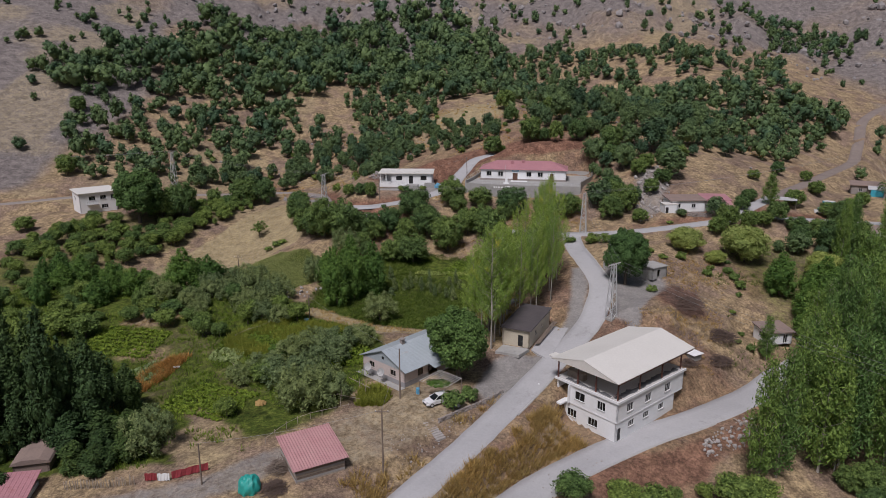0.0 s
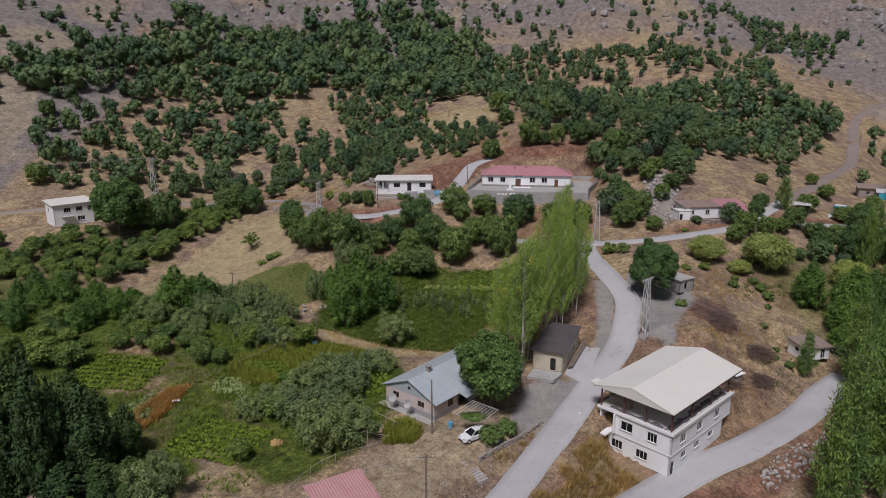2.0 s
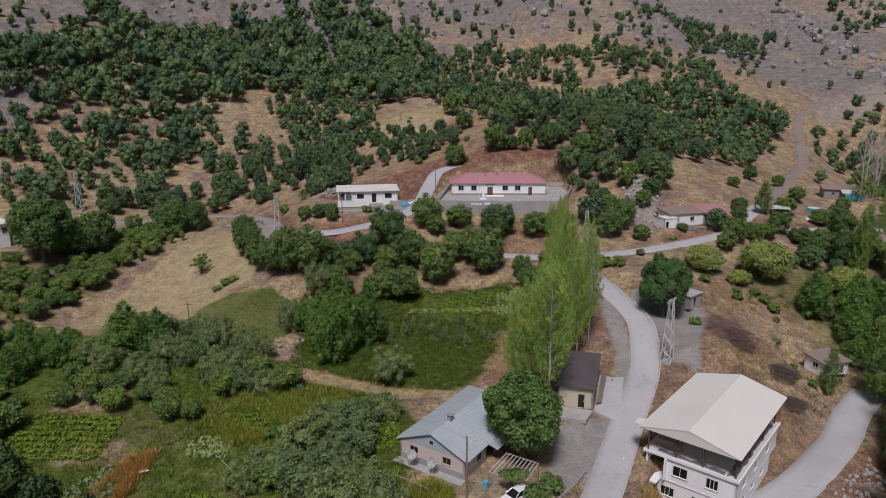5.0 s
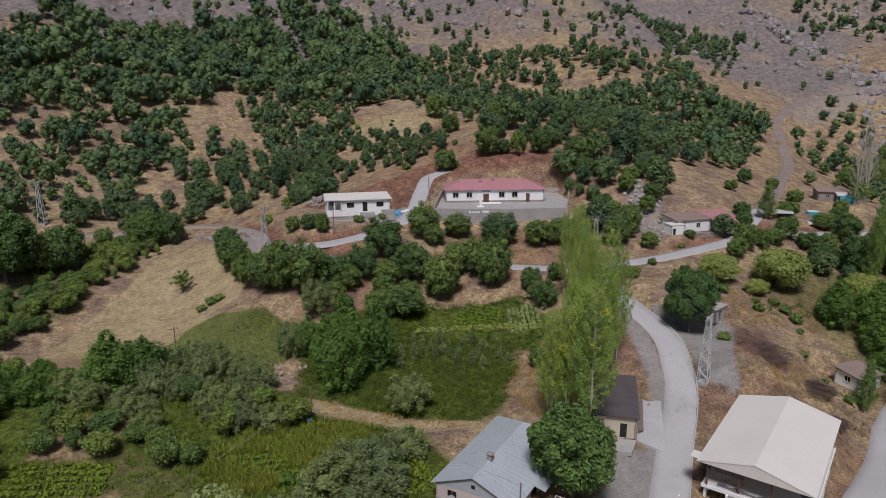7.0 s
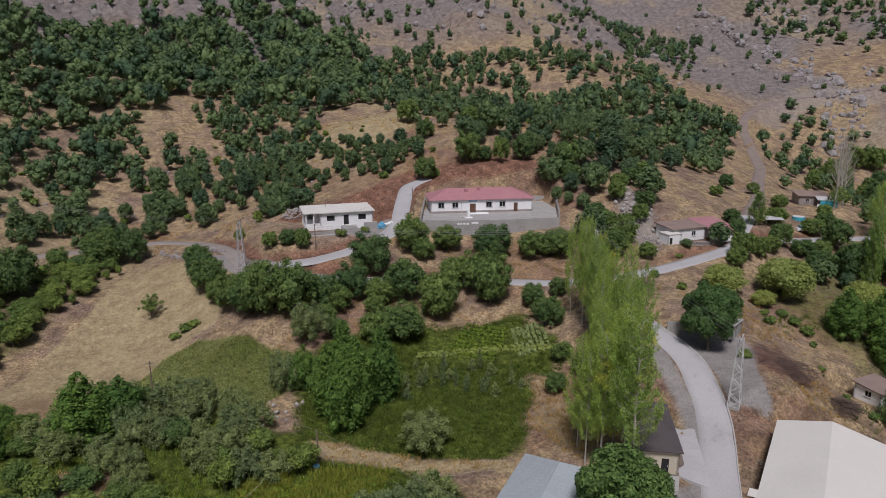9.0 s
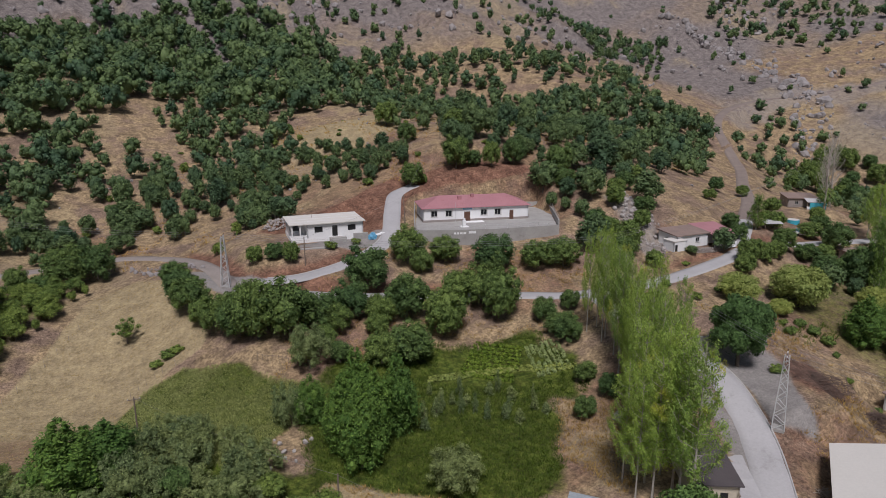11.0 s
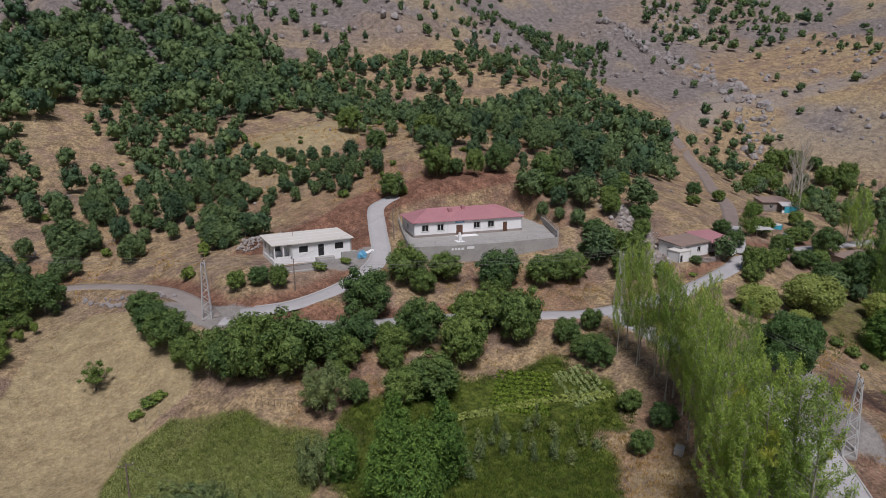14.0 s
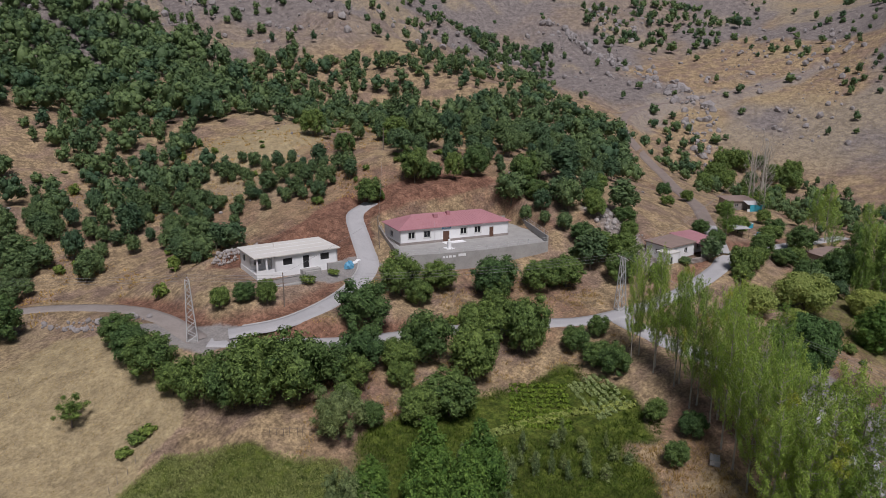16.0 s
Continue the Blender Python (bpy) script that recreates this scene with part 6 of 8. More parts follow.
tree_rng = np.random.default_rng(42)
TAKEN = []


def row_of(key, rows):
    for x, y, h, w in rows:
        if key == "hedge" and w > h:
            h, w = h * 1.1, w * 0.94
        plant(key, x, y, h, w, tree_rng, UNITS[key])
        TAKEN.append((x, y, w * 0.5))


def grove(rows):
    """A close group of slender trees in place of one broad crown."""
    for x, y, h, w in rows:
        for k in range(4):
            a, d = 1.57 * k + tree_rng.uniform(-0.6, 0.6), w * tree_rng.uniform(0.2, 0.46)
            tall = h * tree_rng.uniform(0.6, 1.0)
            plant("slim" if k % 2 else "oak", x + d * math.cos(a), y + d * math.sin(a), tall, tall * tree_rng.uniform(0.55, 0.8), tree_rng, UNITS["slim" if k % 2 else "oak"])
        TAKEN.append((x, y, w * 0.55))


# trees that stand out one by one: place, height and crown width
row_of("walnut", [(2.5, 101.2, 12.6, 11.2), (37.5, 132.0, 12.4, 9.4), (-88.0, 190.6, 14.6, 13.0)])
row_of("hedge", [(-8.0, 182.6, 10.0, 10.0), (2.6, 188.4, 7.2, 8.0), (4.2, 184.6, 5.0, 4.8), (10.6, 187.6, 5.6, 8.6), (18.8, 181.0, 8.0, 10.4), (10.4, 169.8, 6.8, 8.0), (12.4, 164.4, 9.6, 7.6), (27.8, 178.4, 5.8, 8.0), (33.2, 176.6, 6.2, 8.8)])
row_of("hedge", [(24.6, 160.0, 6.0, 4.6), (19.4, 155.0, 5.2, 7.6), (-13.9, 172.0, 7.0, 6.6), (-9.4, 169.2, 7.4, 7.0), (-4.2, 169.4, 8.4, 8.0), (1.2, 164.2, 8.8, 8.2), (-7.4, 158.6, 6.8, 9.0), (-12.3, 159.0, 5.4, 7.2), (-10.8, 166.2, 6.8, 5.4), (17.8, 175.8 + 3, 5.0, 5.2)])
row_of("hedge", [(-43.4, 199.6, 7.2, 8.4), (-42.6, 193.6, 7.2, 8.2), (-41.0, 188.0, 6.8, 8.0), (-39.4, 182.8, 7.0, 8.0), (-36.4, 178.2, 7.6, 8.0), (-33.4, 174.0, 7.4, 7.4), (-30.8, 170.2, 10.2, 9.4), (-25.6, 169.4, 9.8, 9.0), (-19.6, 170.6, 6.6, 7.4), (-28.6, 176.0, 8.2, 7.0), (-23.6, 175.2, 6.8, 6.4), (-17.4, 168.6, 5.0, 5.4)])
row_of("hedge", [(-24.0, 195.4, 5.0, 5.4), (-27.8, 196.5, 5.4, 5.6), (-21.0, 193.0, 5.0, 3.6), (-78.3, 198.3, 9.5, 10.2), (-83.4, 195.5, 9.0, 9.5), (-65.4, 217.5, 9.0, 10.0), (-59.5, 219.5, 8.5, 9.0), (-73.9, 213.7, 4.6, 5.0), (-115.9, 181.5, 6.5, 8.4), (-125.4, 223.2, 7.0, 6.6), (-140.4, 252.3, 5.1, 5.2), (-140.9, 264.6, 7.0, 6.1)])
row_of("hedge", [(46.9, 181.0, 7.6, 8.5), (48.1, 175.5, 7.4, 8.0), (47.5, 186.4, 6.6, 7.4), (92.6, 198.9, 4.8, 4.6), (84.3, 178.5 + 4, 5.2, 6.0), (67.0, 160.2, 5.6, 6.0), (93.3, 163.0, 6.4, 7.4), (95.5, 179.6, 4.6, 6.0), (103.2, 175.5, 4.2, 7.0), (44.0, 172.0, 6.4, 7.0), (50.5, 168.5, 5.0, 5.0)])
grove([(-66.0, 238.0, 8.0, 8.0), (-74.0, 240.0, 8.5, 8.6), (-80.0, 236.0, 8.0, 8.0), (-56.0, 240.0, 7.0, 7.0), (-84.0, 228.0, 7.0, 7.4), (-52.5, 256.0, 8.0, 8.0), (-56.0, 250.0, 8.0, 7.6), (-47.0, 262.0, 7.4, 7.0), (-51.0, 268.0, 8.0, 8.0), (-45.0, 276.0, 7.0, 7.0), (-25.0, 226.0, 7.0, 6.0), (-20.0, 230.0, 7.4, 6.4), (-24.0, 234.0, 7.0, 6.0), (-42.0, 240.0, 6.4, 6.0)])
row_of("slim", [(70.6, 170.2, 7.4, 5.4), (61.8, 170.2, 2.4, 2.4)])
# the trees between the hamlet houses and along the stream above them
row_of("hedge", [(70.6, 162.6, 6.4, 5.8), (80.6, 164.8, 6.2, 5.2), (76.2, 163.4, 5.2, 4.4), (84.8, 166.8, 5.8, 5.4), (88.4, 163.6, 6.6, 6.6), (79.0, 174.6, 6.0, 5.0), (107.6, 191.4, 6.0, 6.4), (101.4, 170.6 - 4, 6.4, 7.0), (110.4, 178.4, 6.0, 6.6), (118.0, 186.0, 6.4, 6.6), (92.0, 153.4, 8.0, 8.6), (98.0, 154.2, 7.6, 8.4), (104.2, 153.0, 7.6, 8.6), (86.4, 157.2, 5.4, 6.0)])
row_of("hedge", [(55.4, 190.0, 7.2, 7.6), (59.4, 195.4, 7.4, 7.4), (61.6, 187.0, 6.4, 6.4), (65.4, 200.2, 7.2, 7.6), (57.0, 181.6, 6.6, 6.8), (72.0, 205.0, 6.8, 7.0), (112.6, 207.0, 5.0, 5.2), (104.8, 209.6, 5.4, 5.6)])
row_of("hedge", [(168.0, 238.0, 8.4, 8.6), (175.0, 244.0, 9.0, 9.4), (183.0, 240.0, 8.6, 9.0), (190.0, 249.0, 9.4, 10.0), (199.0, 254.0, 9.2, 10.0), (207.0, 257.0, 9.0, 9.6), (215.0, 253.0, 9.4, 10.0), (223.0, 249.0, 9.0, 9.6), (187.0, 232.0, 8.0, 9.0), (197.0, 239.0, 8.8, 9.4), (206.0, 243.0, 9.0, 9.4), (215.0, 239.0, 8.4, 9.0), (192.0, 224.0, 8.0, 9.0), (203.0, 229.0, 8.4, 9.0), (213.0, 229.0, 8.0, 8.6), (223.0, 235.0, 8.6, 9.0), (180.0, 222.0, 7.6, 8.0)])
row_of("hedge", [(29.0, 225.0, 8.6, 7.4), (33.6, 223.5, 7.6, 6.0), (36.5, 219.0, 7.4, 5.0), (43.5, 219.5, 7.4, 6.4), (16.5, 225.5, 7.2, 6.4), (19.8, 226.5, 5.0, 4.4), (25.0, 275.0, 8.0, 8.6), (25.3, 255.1, 6.6, 6.2), (40.9, 253.9, 7.1, 8.1), (51.0, 205.0, 8.0, 7.4), (53.0, 212.0, 8.0, 7.6)])
row_of("cone", [(-23.8, 138.8, 12.4, 6.6), (-19.4, 138.5, 12.6, 6.8), (-26.5, 147.0, 8.0, 5.4), (-20.6, 143.8, 10.4, 6.2), (-15.4, 141.0, 10.4, 6.0), (-22.4, 134.6, 10.6, 6.0), (-56.9, 141.0, 8.8, 8.0), (-52.6, 144.0, 6.6, 7.0), (-55.0, 145.5, 6.0, 5.0)])
row_of("sallow", [(-24.0, 160.4, 8.0, 7.8), (-12.6, 126.5, 6.6, 8.2)])
row_of("hedge", [(10.8, 133.4, 5.0, 5.4), (15.4, 140.6, 4.0, 4.6), (16.2, 135.0, 3.6, 4.2), (18.6, 151.0, 4.6, 5.0)])
row_of("silver", [(-29.2, 147.5, 6.4, 5.0), (-46.0, 150.0, 4.6, 5.6), (-42.0, 147.0, 4.4, 5.4)])
row_of("lone", [(-52.4, 186.5, 5.2, 4.8)])
row_of("fruit", [(-29.6, 102.6, 4.0, 4.6), (-32.7, 91.8, 3.6, 3.2), (-14.2, 117.6, 2.8, 1.8), (-43.0, 121.0, 4.2, 4.2)])
row_of("silver", [(-21.3, 92.9, 4.6, 5.2), (-17.3, 94.6, 4.4, 4.6), (-22.7, 98.4, 4.8, 5.4), (-19.2, 98.2, 4.2, 4.6), (-26.4, 101.6, 4.6, 5.0), (-22.4, 103.6, 4.6, 5.2), (-30.2, 105.6, 3.8, 4.4), (-33.4, 103.6, 3.2, 3.8), (-26.2, 109.6, 4.4, 4.8), (-23.2, 113.4, 4.2, 4.6), (-18.6, 113.2, 4.0, 4.4), (-15.2, 114.8, 3.6, 4.0), (-19.4, 107.4, 4.4, 4.8), (-41.0, 83.6, 4.8, 5.0)])
row_of("willow", [(69.0, 148.4, 9.2, 10.2), (56.4, 151.0, 5.6, 6.8), (84.9, 143.0, 7.0, 8.4), (61.5, 146.0, 4.2, 5.0)])
row_of("cone", [(71.6, 136.0, 8.0, 7.0), (76.0, 131.0, 8.6, 7.0), (81.0, 136.0, 8.0, 7.0), (79.0, 125.0, 9.0, 8.0)])
row_of("poplar", [(8.4, 109.0, 23.3, 6.2), (9.2, 112.0, 22.0, 5.9), (7.0, 113.8, 20.0, 5.4), (10.4, 114.4, 22.8, 5.5), (8.6, 117.2, 20.5, 5.0), (11.4, 117.8, 21.0, 5.2), (10.8, 121.2, 21.8, 5.0), (14.7, 121.4, 22.0, 5.2), (12.6, 124.8, 22.0, 5.0), (17.1, 123.8, 22.8, 5.0), (14.6, 128.0, 22.0, 5.0), (18.7, 127.6, 22.0, 5.0), (16.6, 131.0, 22.8, 4.9)])
row_of("poplar", [(5.4, 114.8, 17.8, 4.9), (6.4, 118.6, 18.5, 4.9), (18.2, 123.8, 20.5, 5.0), (21.5, 127.2, 21.3, 4.7), (21.8, 131.4, 20.0, 4.5), (23.9, 135.2, 20.0, 4.4)])
row_of("poplar", [(19.4, 130.8, 22.3, 4.7), (19.5, 134.8, 21.0, 4.7), (20.6, 134.4, 20.5, 4.5), (19.9, 138.4, 20.8, 4.5), (21.0, 138.0, 20.0, 4.4), (21.9, 142.6, 20.5, 4.2), (22.8, 142.4, 20.8, 4.2), (22.5, 146.8, 20.0, 3.9), (23.6, 147.4, 21.0, 4.0), (22.5, 151.2, 21.8, 3.5), (24.6, 151.4, 22.5, 3.9)])
row_of("darkpoplar", [(44.8, 84.0, 20.0, 4.6), (48.0, 85.4, 21.0, 5.0), (53.6, 92.0, 21.0, 5.6), (55.2, 87.4, 22.0, 6.4), (59.4, 89.4, 23.0, 6.6), (66.4, 99.4, 25.0, 5.2), (61.6, 99.4, 20.5, 5.8), (70.2, 99.8, 23.0, 6.2), (60.5, 112.5 + 4, 9.5, 4.2), (63.8, 93.0, 19.0, 6.4), (72.0, 106.0, 20.0, 6.6), (76.5, 112.0, 18.0, 6.4)])
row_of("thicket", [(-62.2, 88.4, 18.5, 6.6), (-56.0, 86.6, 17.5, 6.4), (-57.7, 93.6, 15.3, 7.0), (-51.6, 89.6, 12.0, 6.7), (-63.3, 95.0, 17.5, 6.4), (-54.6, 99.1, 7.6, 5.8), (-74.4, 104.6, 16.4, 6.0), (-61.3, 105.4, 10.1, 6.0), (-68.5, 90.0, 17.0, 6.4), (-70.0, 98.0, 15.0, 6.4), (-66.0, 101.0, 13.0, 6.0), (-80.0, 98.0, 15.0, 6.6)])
row_of("darkpoplar", [(88.0, 178.0, 8.0, 4.0), (109.0, 151.5, 13.0, 5.4), (95.5, 152.0, 16.0, 4.8), (91.0, 148.0, 17.0, 4.6), (101.0, 148.0, 14.0, 5.6), (84.0, 128.0, 16.0, 6.2), (90.0, 134.0, 15.0, 6.2)])
row_of("darkpoplar", [(65.0, 106.0, 20.0, 5.6), (68.5, 108.0, 23.0, 6.0), (72.0, 110.0, 21.0, 6.0), (66.6, 113.0, 15.0, 5.0), (75.0, 114.0, 20.0, 6.0), (79.0, 118.0, 20.0, 6.0), (70.5, 116.4, 17.0, 5.4), (78.0, 124.0, 17.0, 6.0), (84.0, 128.0, 18.0, 6.0), (61.5, 103.0, 18.0, 5.4), (57.0, 96.5, 19.0, 5.6), (82.0, 112.0, 19.0, 6.4)])
row_of("poplar", [(112.0, 164.5, 15.0, 5.4), (118.0, 169.0, 16.0, 5.4), (115.0, 156.0, 15.0, 5.6), (124.0, 162.0, 15.0, 5.6), (122.0, 174.0, 15.0, 5.0)])
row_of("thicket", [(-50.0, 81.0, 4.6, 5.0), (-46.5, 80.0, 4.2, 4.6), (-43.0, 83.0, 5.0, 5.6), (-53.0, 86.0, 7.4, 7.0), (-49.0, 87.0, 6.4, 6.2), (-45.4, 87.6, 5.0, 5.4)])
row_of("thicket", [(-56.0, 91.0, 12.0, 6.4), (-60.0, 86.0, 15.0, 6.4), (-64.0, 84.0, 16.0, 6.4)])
row_of("darkpoplar", [(58.0, 88.0, 19.0, 5.0), (64.0, 86.5, 20.0, 5.2)])
row_of("cone", [(71.5, 122.4, 9.0, 7.6), (75.4, 119.8, 8.0, 6.6), (73.6, 127.4, 7.4, 6.6), (77.6, 129.4, 8.0, 7.0)])
row_of("dead", [(128.0, 192.0, 18.0, 6.0), (133.0, 196.0, 19.0, 5.6), (139.0, 199.0, 18.0, 6.0), (144.0, 205.0, 17.0, 5.4), (150.0, 210.0, 17.0, 5.4), (81.0, 105.0, 12.0, 5.0)])
row_of("fruit", [(16.9, 76.6, 4.4, 4.4), (23.8, 77.4, 3.8, 4.0), (31.0, 78.4, 5.0, 5.2), (35.4, 79.6, 5.2, 5.2), (39.8, 79.6, 5.0, 5.4), (27.6, 76.2, 4.6, 4.6), (43.0, 80.2, 4.6, 4.6)])
row_of("shrub", [(-45.7, 178.2, 1.7, 2.6), (-44.0, 178.6, 1.5, 2.3), (-47.5, 177.0, 1.5, 2.2)])
row_of("shrub", [(-33.9, 212.6, 3.0, 3.0), (-29.0, 222.5, 2.3, 2.2), (35.5, 155.0, 1.8, 3.0), (38.0, 152.6, 1.6, 2.6), (42.0, 128.6, 1.6, 2.2), (4.0, 94.2, 2.2, 3.0), (1.6, 92.0, 2.4, 2.8), (-12.0, 196.6, 1.6, 2.4), (-6.0, 193.5 + 5, 1.2, 2.0), (30.5, 156.5, 1.4, 2.2)])

# ---- stands of trees by stretches of the plan ----
UPPER_WOOD = [(-174, 289), (-162, 296), (-145, 315), (-126, 332), (-133, 352), (-116, 391), (-109, 387), (-90, 395), (-66, 422), (-39, 435), (-3, 445), (18, 414), (39, 375), (12, 315), (-14, 324), (-40, 342), (-60, 321), (-79, 313), (-113, 291), (-145, 272)]
LEFT_WOOD = [(-139, 250), (-136, 272), (-119, 277), (-105, 280), (-109, 297), (-90, 309), (-62, 311), (-60, 278), (-52, 268), (-41, 266), (-37, 228), (-64, 248), (-91, 243), (-107, 220), (-126, 226)]
THICKET = [(-42, 325), (-28, 336), (-5, 324), (1, 306), (-10, 283), (-12, 262), (-14, 245), (-28, 227), (-34, 240), (-40, 262), (-45, 290)]
YOUNG_WOOD = [(-14, 282), (-3, 278), (17, 261), (19, 245), (14, 236), (7, 232), (-8, 243), (-17, 248)]
MID_WOOD = [(1, 378), (39, 375), (63, 378), (95, 368), (117, 344), (160, 328), (150, 290), (85, 283), (39, 282), (23, 303), (2, 312)]
SCHOOL_WOOD = [(39, 261), (42, 284), (88, 290), (131, 285), (170, 291), (145, 256), (105, 220), (84, 214), (68, 195), (54, 178), (41, 178), (44, 195), (49, 209), (36, 219), (24, 223)]
HIGH_WOOD = [(29, 444), (87, 439), (161, 443), (218, 424), (160, 328), (117, 344), (63, 378), (30, 413)]
LONE_WOODS = [(182, 402), (208, 443), (226, 426), (246, 405), (226, 384), (189, 380)]
VALLEY_WOOD = [(182, 256), (221, 263), (224, 248), (219, 196), (120, 158), (112, 168), (126, 180), (150, 208), (174, 244)]
COLUMN_A = [(-54, 295), (-42, 296), (-45, 242), (-56, 246)]
COLUMN_B = [(-34, 350), (-8, 345), (-20, 270), (-31, 250), (-36, 280)]
COLUMN_C = [(-18, 276), (-8, 262), (-19, 212), (-30, 217)]
GLADES = (
    [(-14, 282), (1, 303), (20, 301), (29, 281), (21, 255), (4, 269)],
    [(-66, 306), (-44, 314), (-40, 298), (-58, 292)],
    [(-41, 300), (-35, 296), (-34, 262), (-41, 262)],
    [(-98, 306), (-84, 318), (-76, 310), (-82, 298)],
    [(-76, 266), (-64, 272), (-62, 254), (-74, 250)],
    [(36, 284), (45, 280), (27, 222), (20, 226)],
        [(72, 200), (105, 218), (138, 244), (139, 224), (80, 172), (62, 176)],
    [(-52, 246), (-30, 244), (-24, 222), (-44, 224)],
)


def candidates(x0, x1, y0, y1, step, rng):
    a, b = np.meshgrid(np.arange(x0, x1, step), np.arange(y0, y1, step))
    a = a + rng.uniform(-0.45, 0.45, a.shape) * step
    b = b + rng.uniform(-0.45, 0.45, b.shape) * step
    return a.ravel(), b.ravel()


def free_of(x, y, margin):
    """Clear of roads, platforms and trees already set."""
    ok = np.ones(x.shape, bool)
    for line, width, slope in ROADS:
        ok &= near_line(line, x, y)[0] > width / 2 + margin
    for cx, cy, hx, hy, turn, level, slope in PADS:
        c, s = math.cos(radians(turn)), math.sin(radians(turn))
        ok &= (np.abs((x - cx) * c + (y - cy) * s) > hx + margin * 0.6) | (np.abs(-(x - cx) * s + (y - cy) * c) > hy + margin * 0.6)
    for tx, ty, r in TAKEN:
        ok &= np.hypot(x - tx, y - ty) > r * 0.8 + margin * 0.5
    return ok


wood_rng = np.random.default_rng(7)
# stands: stretch, spacing, share kept, width, share of slender trees
STANDS = ((UPPER_WOOD, 4.4, 1.0, 7.8, 0.06), (LEFT_WOOD, 4.5, 0.74, 5.4, 0.2), (THICKET, 3.5, 0.88, 4.2, 0.5), (YOUNG_WOOD, 3.3, 0.85, 4.0, 0.55), (MID_WOOD, 4.4, 0.78, 4.7, 0.45), (SCHOOL_WOOD, 4.5, 0.92, 5.8, 0.2), (HIGH_WOOD, 6.0, 0.28, 4.0, 0.7), (LONE_WOODS, 5.0, 0.8, 5.0, 0.3), (VALLEY_WOOD, 5.6, 0.55, 5.0, 0.3), ([(285, 402), (300, 445), (400, 440), (420, 385), (380, 352), (330, 352)], 8.0, 0.5, 5.4, 0.2), (COLUMN_A, 3.8, 0.6, 4.4, 0.5), (COLUMN_B, 3.7, 0.8, 4.2, 0.5), (COLUMN_C, 3.7, 0.7, 3.8, 0.55))
sx_, sy_, sw_, sl_ = [], [], [], []
for poly, step, share, width, slender in STANDS:
    xs, ys = [p[0] for p in poly], [p[1] for p in poly]
    a, b = candidates(min(xs) - 5, max(xs) + 5, min(ys) - 5, max(ys) + 5, step, wood_rng)
    clump = fbm(a, b, 17, 91, 3)
    ok = wood_rng.random(len(a)) < share * soft(depth_in(poly, a, b) + 9 * (clump - 0.5), -3, 2) * soft(clump, 0.5 - 0.42 * share, 0.62 - 0.3 * share)
    sx_.append(a[ok]), sy_.append(b[ok])
    sw_.append(width * (0.62 + 0.75 * wood_rng.random(ok.sum()) ** 1.5))
    sl_.append(wood_rng.random(ok.sum()) < slender)
# single trees over the open slopes
a, b = candidates(-260, 470, 212, 560, 7.0, wood_rng)
clump = fbm(a, b, 36, 92, 3)
ok = wood_rng.random(len(a)) < np.where((a < -112) & (b < 290), 0.02, 0.05 + 0.34 * soft(clump, 0.5, 0.66)) * np.where(a > 170, 1.35, 1)
sx_.append(a[ok]), sy_.append(b[ok])
sw_.append(2.6 + 2.6 * wood_rng.random(ok.sum()) ** 1.5)
sl_.append(wood_rng.random(ok.sum()) < 0.3)
hx_, hy_, hw_, slim_ = (np.concatenate(q) for q in (sx_, sy_, sw_, sl_))
keep = free_of(hx_, hy_, 2.0) & (wood_rng.random(len(hx_)) > 0.9 * soft(depth_in(EARTH, hx_, hy_), -3, 1))
for poly in GLADES:
    keep &= wood_rng.random(len(hx_)) > 0.95 * soft(depth_in(poly, hx_, hy_) + 4 * (fbm(hx_, hy_, 9, 93, 2) - 0.5), -2, 1.5)
filled = {}
for i in np.flatnonzero(keep):
    c = (int(hx_[i] // 4), int(hy_[i] // 4))
    if any(math.hypot(hx_[i] - x, hy_[i] - y) < 0.32 * (w + hw_[i]) for u in (-1, 0, 1) for v in (-1, 0, 1) for x, y, w in filled.get((c[0] + u, c[1] + v), ())):
        keep[i] = False
    else:
        filled.setdefault(c, []).append((hx_[i], hy_[i], hw_[i]))
hx_, hy_, hw_, slim_ = hx_[keep], hy_[keep], hw_[keep], slim_[keep]
hz_ = ground(hx_, hy_) - 0.1
near = (hy_ < 268) & (hx_ > -70) & (hx_ < 100)
order = np.flatnonzero(near)
order = order[np.argsort(hy_[order])][:300]
for i in order:
    key, w = ("slim", hw_[i] * 0.8) if slim_[i] else ("oak", hw_[i] * 1.15)
    plant(key, hx_[i], hy_[i], (w * 1.6 if slim_[i] else w * 1.05) * wood_rng.uniform(0.85, 1.2), w, wood_rng, UNITS[key])

# the woods further up: too many to count
def far_crown(rng, w, h, n, lobes):
    return foliage(round_lobes(w, h, 0.1, rng, lobes), n, 0.22, rng, 1.3, core=0.76)


FAR = [far_crown(np.random.default_rng(60 + k), 5.8, 6.0, 250, 7) for k in range(5)] + [far_crown(np.random.default_rng(70 + k), 3.4, 5.6, 190, 5) for k in range(4)]
rest = np.setdiff1d(np.arange(len(hx_)), order)
vs, fs, ts, at = [], [], [], 0
